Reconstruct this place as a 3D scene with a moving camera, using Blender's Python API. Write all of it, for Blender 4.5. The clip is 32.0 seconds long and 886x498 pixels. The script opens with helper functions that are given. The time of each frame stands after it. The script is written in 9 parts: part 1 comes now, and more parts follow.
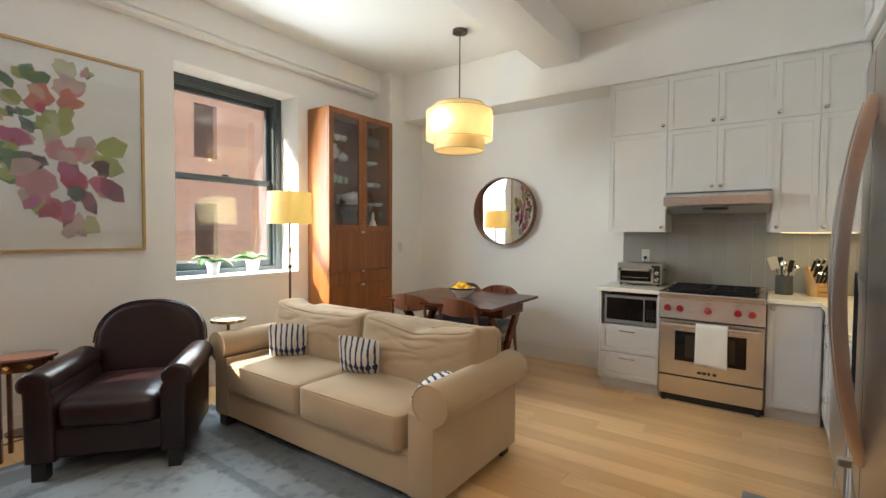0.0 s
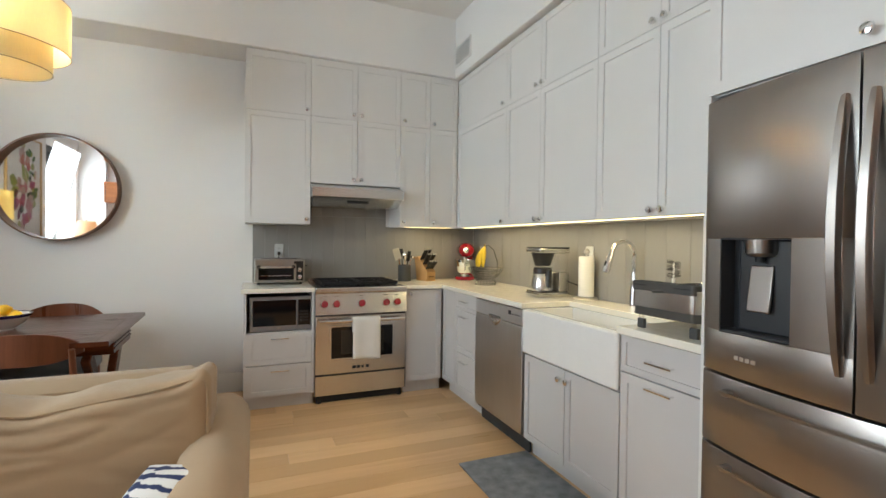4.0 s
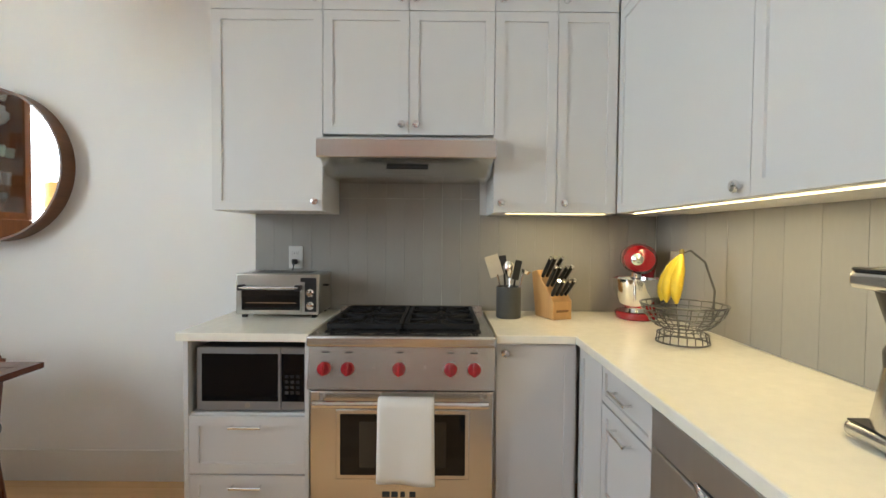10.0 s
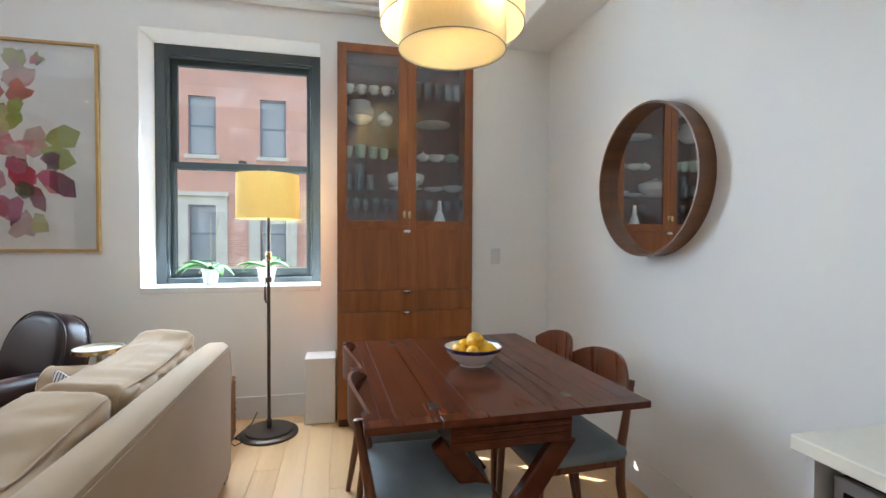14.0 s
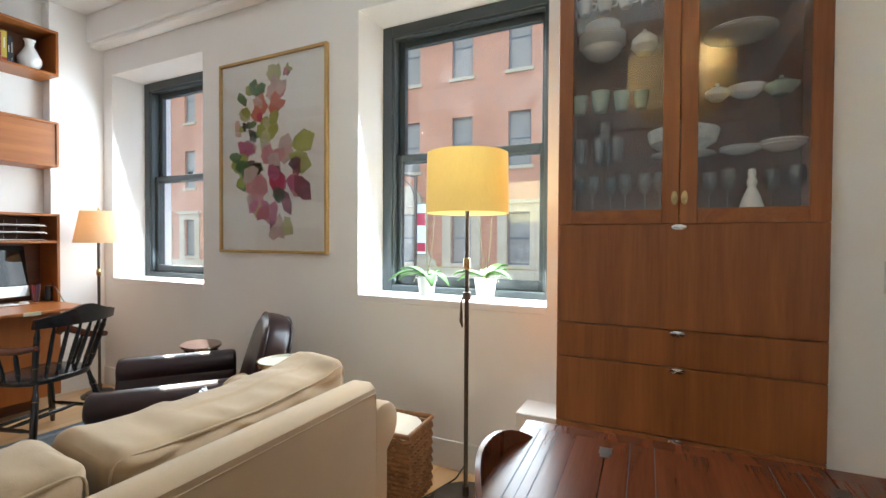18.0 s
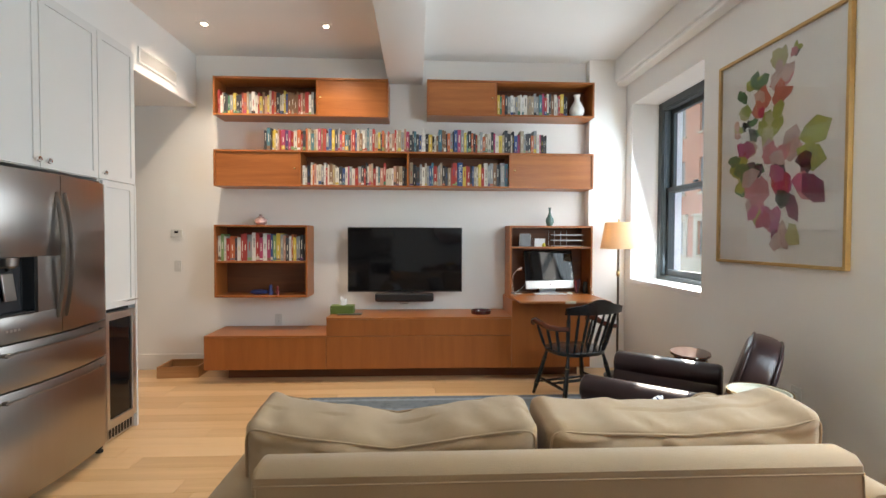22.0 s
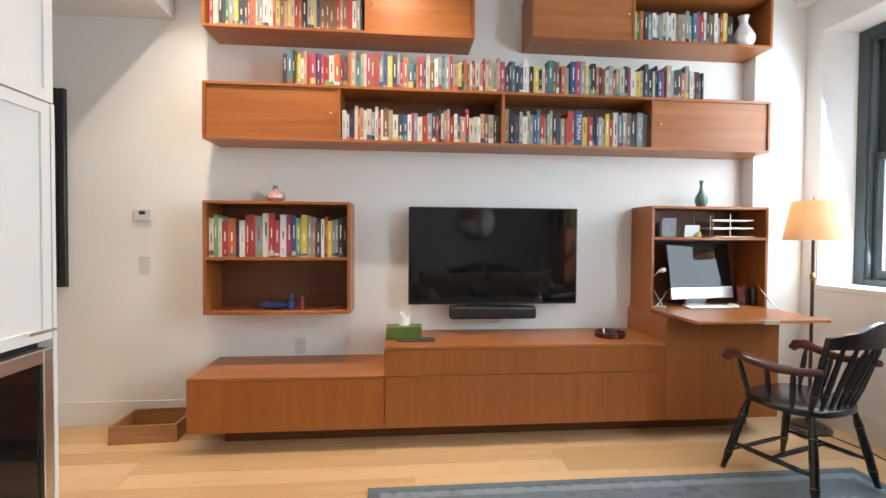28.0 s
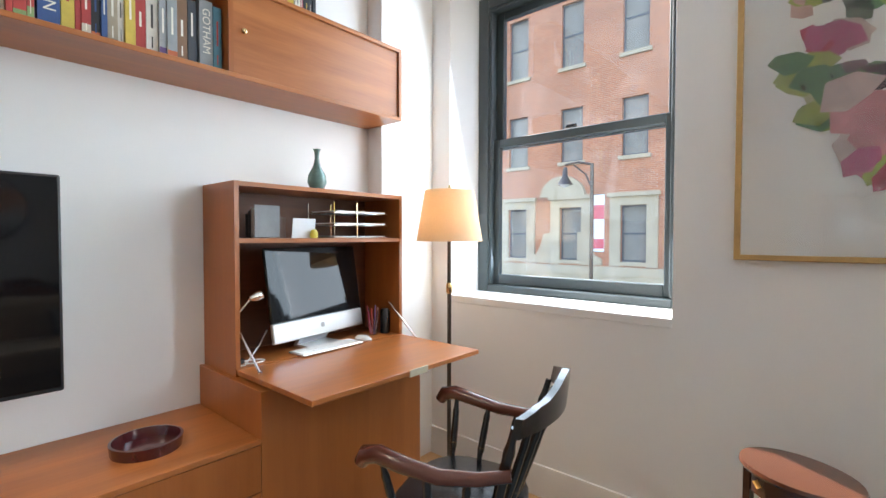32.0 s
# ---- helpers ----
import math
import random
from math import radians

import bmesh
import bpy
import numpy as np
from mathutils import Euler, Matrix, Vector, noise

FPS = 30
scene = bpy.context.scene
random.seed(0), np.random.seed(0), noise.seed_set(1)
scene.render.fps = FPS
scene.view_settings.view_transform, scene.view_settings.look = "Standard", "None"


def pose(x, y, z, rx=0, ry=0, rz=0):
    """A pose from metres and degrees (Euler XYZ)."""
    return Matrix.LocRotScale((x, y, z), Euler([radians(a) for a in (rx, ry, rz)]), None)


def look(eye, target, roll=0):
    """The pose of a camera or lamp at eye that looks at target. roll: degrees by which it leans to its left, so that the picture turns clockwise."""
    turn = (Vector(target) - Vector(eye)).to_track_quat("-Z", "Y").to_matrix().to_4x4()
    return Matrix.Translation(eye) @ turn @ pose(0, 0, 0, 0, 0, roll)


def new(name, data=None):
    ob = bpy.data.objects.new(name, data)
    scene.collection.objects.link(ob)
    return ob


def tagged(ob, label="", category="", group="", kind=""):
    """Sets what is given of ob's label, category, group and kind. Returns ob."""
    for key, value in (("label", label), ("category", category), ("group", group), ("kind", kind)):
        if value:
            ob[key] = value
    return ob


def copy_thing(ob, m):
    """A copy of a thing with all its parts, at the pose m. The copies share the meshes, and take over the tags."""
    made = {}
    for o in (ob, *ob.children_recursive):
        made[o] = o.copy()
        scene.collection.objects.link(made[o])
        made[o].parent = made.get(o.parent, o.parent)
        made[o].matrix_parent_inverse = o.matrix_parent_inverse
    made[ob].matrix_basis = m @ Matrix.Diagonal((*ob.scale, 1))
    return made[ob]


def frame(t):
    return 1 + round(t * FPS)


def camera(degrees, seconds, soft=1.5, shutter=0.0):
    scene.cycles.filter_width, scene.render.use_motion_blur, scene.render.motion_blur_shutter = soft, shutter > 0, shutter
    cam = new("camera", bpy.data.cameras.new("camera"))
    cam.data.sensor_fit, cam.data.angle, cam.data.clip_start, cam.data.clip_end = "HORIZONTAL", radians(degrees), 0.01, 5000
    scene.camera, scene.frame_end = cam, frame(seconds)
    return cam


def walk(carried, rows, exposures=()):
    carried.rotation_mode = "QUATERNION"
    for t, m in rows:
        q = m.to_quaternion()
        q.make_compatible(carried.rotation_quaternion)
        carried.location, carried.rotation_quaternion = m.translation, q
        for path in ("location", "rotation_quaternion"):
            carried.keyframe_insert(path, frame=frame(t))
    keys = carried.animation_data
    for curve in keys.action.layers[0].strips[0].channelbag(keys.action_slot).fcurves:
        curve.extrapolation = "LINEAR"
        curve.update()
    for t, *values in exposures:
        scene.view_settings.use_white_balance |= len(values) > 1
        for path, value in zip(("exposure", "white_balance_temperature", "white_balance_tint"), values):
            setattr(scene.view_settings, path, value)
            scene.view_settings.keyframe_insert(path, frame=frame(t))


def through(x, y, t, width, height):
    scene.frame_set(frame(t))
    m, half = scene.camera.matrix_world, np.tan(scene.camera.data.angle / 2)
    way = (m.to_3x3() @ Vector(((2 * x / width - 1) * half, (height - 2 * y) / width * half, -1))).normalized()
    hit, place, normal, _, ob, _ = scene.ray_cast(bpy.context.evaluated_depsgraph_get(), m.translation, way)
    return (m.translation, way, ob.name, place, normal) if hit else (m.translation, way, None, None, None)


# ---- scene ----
cam = camera(88.0, 32.0)
PATH = [
    (0, (0.236, 0.233, 1.386), (-0.926, 1.859, 1.316), 0.4),
    (0.5, (0.144, 0.346, 1.362), (-0.879, 2.063, 1.298), 0.3),
    (1, (0.031, 0.478, 1.343), (-0.767, 2.311, 1.282), 0.5),
    (1.5, (-0.138, 0.587, 1.317), (-0.620, 2.527, 1.257), 0.6),
    (2, (-0.346, 0.652, 1.282), (-0.486, 2.646, 1.245), 0.8),
    (2.5, (-0.521, 0.657, 1.289), (-0.369, 2.651, 1.248), 0.5),
    (3, (-0.686, 0.676, 1.287), (-0.284, 2.635, 1.242), 0.5),
    (3.5, (-0.823, 0.737, 1.285), (-0.235, 2.648, 1.243), 0.5),
    (4, (-0.947, 0.777, 1.272), (-0.184, 2.625, 1.244), 0.7),
    (4.5, (-0.976, 0.81, 1.271), (-0.108, 2.612, 1.238), 0.3),
    (6.5, (-0.824, 1.27, 1.27), (0.184, 2.996, 1.224), 0.1),
    (7, (-0.715, 1.483, 1.268), (0.299, 3.207, 1.231), 0.3),
    (7.5, (-0.574, 1.67, 1.277), (0.417, 3.407, 1.234), 0.2),
    (8, (-0.421, 1.855, 1.288), (0.494, 3.633, 1.246), 0.2),
    (8.5, (-0.310, 2.035, 1.282), (0.449, 3.885, 1.24), 0.2),
    (9, (-0.205, 2.224, 1.28), (0.346, 4.146, 1.236), 0.3),
    (9.5, (-0.083, 2.413, 1.287), (0.206, 4.391, 1.24), 0.4),
    (10, (0.008, 2.604, 1.303), (0.014, 4.603, 1.245), 0.5),
    (10.5, (0.032, 2.802, 1.301), (-0.288, 4.775, 1.238), 0.3),
    (11, (0.026, 2.943, 1.318), (-0.621, 4.835, 1.258), 0.1),
    (11.5, (0.023, 3.082, 1.328), (-0.958, 4.824, 1.276), 0.2),
    (12, (0.029, 3.219, 1.342), (-1.285, 4.726, 1.292), 0.2),
    (12.5, (-0.012, 3.296, 1.345), (-1.603, 4.507, 1.297), 0.4),
    (13, (-0.084, 3.343, 1.344), (-1.863, 4.254, 1.296), 0.3),
    (13.5, (-0.158, 3.388, 1.35), (-2.048, 4.039, 1.3), 0.3),
    (14, (-0.220, 3.421, 1.342), (-2.171, 3.856, 1.294), 0.3),
    (14.5, (-0.310, 3.463, 1.332), (-2.293, 3.723, 1.292), 0.2),
    (16.5, (-0.828, 3.642, 1.321), (-2.813, 3.406, 1.282), 0.2),
    (17, (-1.031, 3.701, 1.324), (-2.992, 3.308, 1.288), 0.3),
    (17.5, (-1.229, 3.784, 1.326), (-3.135, 3.18, 1.292), 0.3),
    (18, (-1.393, 3.84, 1.326), (-3.190, 2.963, 1.292), 0.3),
    (18.5, (-1.522, 3.883, 1.342), (-3.137, 2.704, 1.308), 0.4),
    (19, (-1.599, 3.933, 1.363), (-2.960, 2.467, 1.321), 0.4),
    (19.5, (-1.618, 4.008, 1.389), (-2.656, 2.294, 1.343), 0.5),
    (20, (-1.618, 4.044, 1.405), (-2.320, 2.167, 1.357), 0.2),
    (20.5, (-1.618, 4.052, 1.404), (-2.057, 2.098, 1.358), 0.3),
    (21, (-1.618, 4.063, 1.413), (-1.886, 2.081, 1.364), 0.2),
    (21.5, (-1.607, 4.065, 1.402), (-1.773, 2.072, 1.356), 0.2),
    (22, (-1.608, 4.06, 1.398), (-1.705, 2.063, 1.351), 0.2),
    (22.5, (-1.616, 4.059, 1.396), (-1.661, 2.061, 1.349), 0.2),
    (23, (-1.618, 4.049, 1.383), (-1.626, 2.049, 1.339), 0.2),
    (23.5, (-1.586, 4.012, 1.384), (-1.567, 2.013, 1.335), 0.2),
    (24, (-1.530, 3.919, 1.384), (-1.476, 1.92, 1.33), 0.2),
    (24.5, (-1.426, 3.773, 1.377), (-1.333, 1.776, 1.324), 0.3),
    (25, (-1.315, 3.578, 1.369), (-1.156, 1.585, 1.324), 0.3),
    (25.5, (-1.216, 3.39, 1.355), (-0.991, 1.403, 1.31), 0.5),
    (27.5, (-0.819, 2.586, 1.285), (-0.756, 0.587, 1.257), 0.4),
    (28, (-0.794, 2.408, 1.291), (-0.979, 0.417, 1.246), 0.4),
    (28.5, (-0.747, 2.212, 1.282), (-1.245, 0.276, 1.243), 0.5),
    (29, (-0.774, 2.026, 1.28), (-1.581, 0.197, 1.241), 0.5),
    (29.5, (-0.890, 1.83, 1.282), (-1.958, 0.14, 1.244), 0.4),
    (30, (-0.985, 1.635, 1.293), (-2.261, 0.095, 1.249), 0.3),
    (30.5, (-1.103, 1.472, 1.308), (-2.514, 0.056, 1.259), 0.3),
    (31, (-1.283, 1.337, 1.321), (-2.761, -0.009, 1.267), 0.2),
    (31.5, (-1.513, 1.222, 1.324), (-3.018, -0.095, 1.27), 0.1),
    (32, (-1.741, 1.093, 1.32), (-3.251, -0.217, 1.267), 0.1),
]
EXPOSURES = [(0, 2.90, 7000, 10), (3, 2.96, 6600, 10), (4, 2.88, 6700, 10), (7, 2.96, 6950, 10), (8, 3.05, 6800, 10), (10, 3.02, 6550, 10), (11, 3.30, 6300, 10), (12, 3.53, 6250, 10), (13, 3.20, 6050, 10), (14, 3.00, 5900, 10), (17, 3.00, 6550, 10), (19, 2.77, 6520, 10), (22, 2.77, 6700, 10), (28, 3.13, 6400, 10), (30, 3.25, 6250, 10), (32, 3.09, 6250, 10)]
walk(cam, [(t, look(eye, target, roll)) for t, eye, target, roll in PATH], EXPOSURES)


# world, sun and exposure
SUN = Vector((1.0, 1.47, -1.36)).normalized()
world = bpy.data.worlds.new("world")
scene.world = world
world.use_nodes = True
wn = world.node_tree
sky = wn.nodes.new("ShaderNodeTexSky")
sky.sky_type, sky.sun_disc = "NISHITA", False
sky.sun_elevation = math.asin(-SUN.z)
sky.sun_rotation = math.atan2(-SUN.x, -SUN.y)
wn.links.new(sky.outputs[0], wn.nodes["Background"].inputs[0])
wn.nodes["Background"].inputs[1].default_value = 0.125
sun_data = bpy.data.lights.new("sun", "SUN")
sun_data.energy, sun_data.angle, sun_data.color = 2.6, radians(0.5), (1.0, 0.92, 0.82)
sun = new("sun", sun_data)
sun.matrix_world = look((-20, -20, 20), Vector((-20, -20, 20)) + SUN)


# mesh tools
def part(name, bm, material, parent=None, label="", smooth=False):
    """Links a bmesh as one mesh object, under a thing or a part."""
    me = bpy.data.meshes.new(name)
    if smooth:
        for f in bm.faces:
            f.smooth = True
    bm.to_mesh(me)
    bm.free()
    me.materials.append(material)
    ob = new(name, me)
    if parent is not None:
        ob.parent = parent
    if label:
        ob["label"] = label
    return ob


def thing(name, label, category, m=None, group="", kind=""):
    ob = new(name)
    ob.empty_display_size = 0.1
    if m is not None:
        ob.matrix_basis = m
    return tagged(ob, label, category, group, kind)


def sharp(bm, degrees=40):
    for e in bm.edges:
        e.smooth = not (len(e.link_faces) == 2 and e.calc_face_angle(0) > radians(degrees))
    for f in bm.faces:
        f.smooth = True
    return bm


def box(x0, x1, y0, y1, z0, z1, bevel=0.0, seg=1, bm=None):
    own = bmesh.new()
    bmesh.ops.create_cube(own, size=1)
    bmesh.ops.scale(own, vec=(x1 - x0, y1 - y0, z1 - z0), verts=own.verts)
    bmesh.ops.translate(own, vec=((x0 + x1) / 2, (y0 + y1) / 2, (z0 + z1) / 2), verts=own.verts)
    if bevel:
        bmesh.ops.bevel(own, geom=own.edges[:], offset=bevel, segments=seg, profile=0.5, affect="EDGES")
        for f in own.faces:
            f.smooth = seg > 1 and max(abs(c) for c in f.normal) < 0.999
    return merge(bm, own)


def merge(bm, own):
    if bm is None:
        return own
    me = bpy.data.meshes.new("tmp")
    own.to_mesh(me)
    own.free()
    bm.from_mesh(me)
    bpy.data.meshes.remove(me)
    return bm


def moved(bm, m):
    bmesh.ops.transform(bm, matrix=m, verts=bm.verts)
    return bm


def lathe(profile, segments=24, bm=None, cap=True, squash=1.0):
    """Turns a profile of (radius, height) about z."""
    own = bmesh.new()
    rings = []
    for r, z in profile:
        rings.append([own.verts.new((r * math.cos(a), r * math.sin(a) * squash, z)) for a in (2 * math.pi * i / segments for i in range(segments))])
    for a, b in zip(rings, rings[1:]):
        for i in range(segments):
            j = (i + 1) % segments
            own.faces.new((a[i], a[j], b[j], b[i]))
    if cap:
        own.faces.new(list(reversed(rings[0])))
        own.faces.new(rings[-1])
    bmesh.ops.recalc_face_normals(own, faces=own.faces)
    sharp(own, 40)
    return merge(bm, own)


def tube(points, radius, segments=8, bm=None, closed=False):
    """A round bar along points; radius may be a list."""
    own = bmesh.new()
    pts = [Vector(p) for p in points]
    n = len(pts)
    radii = radius if isinstance(radius, (list, tuple)) else [radius] * n
    rings, last = [], None
    for i, p in enumerate(pts):
        a = pts[i - 1] if (i or closed) else p
        b = pts[(i + 1) % n] if (i < n - 1 or closed) else p
        d = (b - a).normalized()
        side = d.orthogonal().normalized() if last is None else (last - d * last.dot(d)).normalized()
        last = side
        up = d.cross(side)
        rings.append([own.verts.new(p + (side * math.cos(t) + up * math.sin(t)) * radii[i]) for t in (2 * math.pi * k / segments for k in range(segments))])
    pairs = list(zip(rings, rings[1:])) + ([(rings[-1], rings[0])] if closed else [])
    for a, b in pairs:
        for k in range(segments):
            j = (k + 1) % segments
            own.faces.new((a[k], a[j], b[j], b[k]))
    if not closed:
        own.faces.new(list(reversed(rings[0])))
        own.faces.new(rings[-1])
    bmesh.ops.recalc_face_normals(own, faces=own.faces)
    sharp(own, 50)
    return merge(bm, own)


def prism(outline, z0, z1, bevel=0.0, seg=2, bm=None):
    """Pulls an outline in x, y up from z0 to z1."""
    own = bmesh.new()
    low = [own.verts.new((x, y, z0)) for x, y in outline]
    high = [own.verts.new((x, y, z1)) for x, y in outline]
    n = len(outline)
    own.faces.new(list(reversed(low)))
    own.faces.new(high)
    for i in range(n):
        own.faces.new((low[i], low[(i + 1) % n], high[(i + 1) % n], high[i]))
    bmesh.ops.recalc_face_normals(own, faces=own.faces)
    if bevel:
        rim = [e for e in own.edges if abs(e.verts[0].co.z - e.verts[1].co.z) < 1e-6]
        bmesh.ops.bevel(own, geom=rim, offset=bevel, segments=seg, profile=0.5, affect="EDGES")
    sharp(own, 40)
    return merge(bm, own)


def wall_with_holes(axis, at, thick, u0, u1, z0, z1, holes):
    """A wall across an axis, from at to at+thick, with square openings (u0, u1, z0, z1) cut through it."""
    us = sorted({u0, u1, *[h[0] for h in holes], *[h[1] for h in holes]})
    zs = sorted({z0, z1, *[h[2] for h in holes], *[h[3] for h in holes]})
    bm = bmesh.new()

    def solid(i, j):
        if not (0 <= i < len(us) - 1 and 0 <= j < len(zs) - 1):
            return False
        u, z = (us[i] + us[i + 1]) / 2, (zs[j] + zs[j + 1]) / 2
        return not any(h[0] < u < h[1] and h[2] < z < h[3] for h in holes)

    def co(u, w, z):
        return (w, u, z) if axis == "x" else (u, w, z)

    def quad(*c):
        bm.faces.new([bm.verts.new(co(*p)) for p in c])

    a, b = at, at + thick
    for i in range(len(us) - 1):
        for j in range(len(zs) - 1):
            if not solid(i, j):
                continue
            p, q, r, s = us[i], us[i + 1], zs[j], zs[j + 1]
            for w in (a, b):
                quad((p, w, r), (q, w, r), (q, w, s), (p, w, s))
            if not solid(i - 1, j):
                quad((p, a, r), (p, b, r), (p, b, s), (p, a, s))
            if not solid(i + 1, j):
                quad((q, a, r), (q, b, r), (q, b, s), (q, a, s))
            if not solid(i, j - 1):
                quad((p, a, r), (q, a, r), (q, b, r), (p, b, r))
            if not solid(i, j + 1):
                quad((p, a, s), (q, a, s), (q, b, s), (p, b, s))
    bmesh.ops.remove_doubles(bm, verts=bm.verts, dist=1e-5)
    bmesh.ops.recalc_face_normals(bm, faces=bm.faces)
    return bm


def across(own):
    """Lays a prism drawn in (y, z) along x."""
    moved(own, Matrix(((0, 0, 1, 0), (1, 0, 0, 0), (0, 1, 0, 0), (0, 0, 0, 1))))
    bmesh.ops.recalc_face_normals(own, faces=own.faces)
    return own


def structure(name, bm, material, label):
    return tagged(part(name, bm, material), label, name.split("_")[0], "", "structure")


# materials
def mat(name, color, rough=0.5, metal=0.0, var=0.06, scale=6.0, bump=0.0, bump_scale=60.0, coat=0.0, stretch=(1, 1, 1), rough_var=0.08, spec=0.5, sheen=0.0, per_object=0.0):
    """Principled paint with two scales of colour variation, uneven gloss and fine relief."""
    m = bpy.data.materials.new(name)
    m.use_nodes = True
    nt = m.node_tree
    b = nt.nodes["Principled BSDF"]
    b.inputs["Metallic"].default_value = metal
    b.inputs["Coat Weight"].default_value = coat
    b.inputs["Coat Roughness"].default_value = 0.15
    b.inputs["Specular IOR Level"].default_value = spec
    b.inputs["Sheen Weight"].default_value = sheen
    tc = nt.nodes.new("ShaderNodeTexCoord")
    mp = nt.nodes.new("ShaderNodeMapping")
    mp.inputs["Scale"].default_value = stretch
    nt.links.new(tc.outputs["Object"], mp.inputs[0])
    n1 = nt.nodes.new("ShaderNodeTexNoise")
    n1.inputs["Scale"].default_value, n1.inputs["Detail"].default_value = scale, 6
    n2 = nt.nodes.new("ShaderNodeTexNoise")
    n2.inputs["Scale"].default_value, n2.inputs["Detail"].default_value = bump_scale, 4
    for n in (n1, n2):
        nt.links.new(mp.outputs[0], n.inputs["Vector"])
    mix = nt.nodes.new("ShaderNodeMath")
    mix.operation = "MULTIPLY_ADD"
    mix.inputs[1].default_value = 0.3
    nt.links.new(n2.outputs[0], mix.inputs[0])
    half = nt.nodes.new("ShaderNodeMath")
    half.operation = "MULTIPLY"
    half.inputs[1].default_value = 0.7
    nt.links.new(n1.outputs[0], half.inputs[0])
    nt.links.new(half.outputs[0], mix.inputs[2])
    fac = mix.outputs[0]
    if per_object:
        info = nt.nodes.new("ShaderNodeObjectInfo")
        add = nt.nodes.new("ShaderNodeMath")
        add.operation = "MULTIPLY_ADD"
        add.inputs[1].default_value = per_object
        nt.links.new(info.outputs["Random"], add.inputs[0])
        nt.links.new(mix.outputs[0], add.inputs[2])
        sub = nt.nodes.new("ShaderNodeMath")
        sub.operation = "SUBTRACT"
        sub.inputs[1].default_value = per_object / 2
        nt.links.new(add.outputs[0], sub.inputs[0])
        fac = sub.outputs[0]
    ramp = nt.nodes.new("ShaderNodeValToRGB")
    c = Vector(color)
    lo, hi = c * (1 - var * 2), c * (1 + var * 2)
    ramp.color_ramp.elements[0].position, ramp.color_ramp.elements[1].position = 0.25, 0.75
    ramp.color_ramp.elements[0].color = (*[max(0, v) for v in lo], 1)
    ramp.color_ramp.elements[1].color = (*[min(1, v) for v in hi], 1)
    nt.links.new(fac, ramp.inputs[0])
    nt.links.new(ramp.outputs[0], b.inputs["Base Color"])
    rr = nt.nodes.new("ShaderNodeMapRange")
    rr.inputs["To Min"].default_value, rr.inputs["To Max"].default_value = max(0.02, rough - rough_var), min(1, rough + rough_var)
    nt.links.new(n1.outputs[0], rr.inputs[0])
    nt.links.new(rr.outputs[0], b.inputs["Roughness"])
    if bump:
        bp = nt.nodes.new("ShaderNodeBump")
        bp.inputs["Strength"].default_value, bp.inputs["Distance"].default_value = bump, 0.004
        nt.links.new(n2.outputs[0], bp.inputs["Height"])
        nt.links.new(bp.outputs[0], b.inputs["Normal"])
    return m


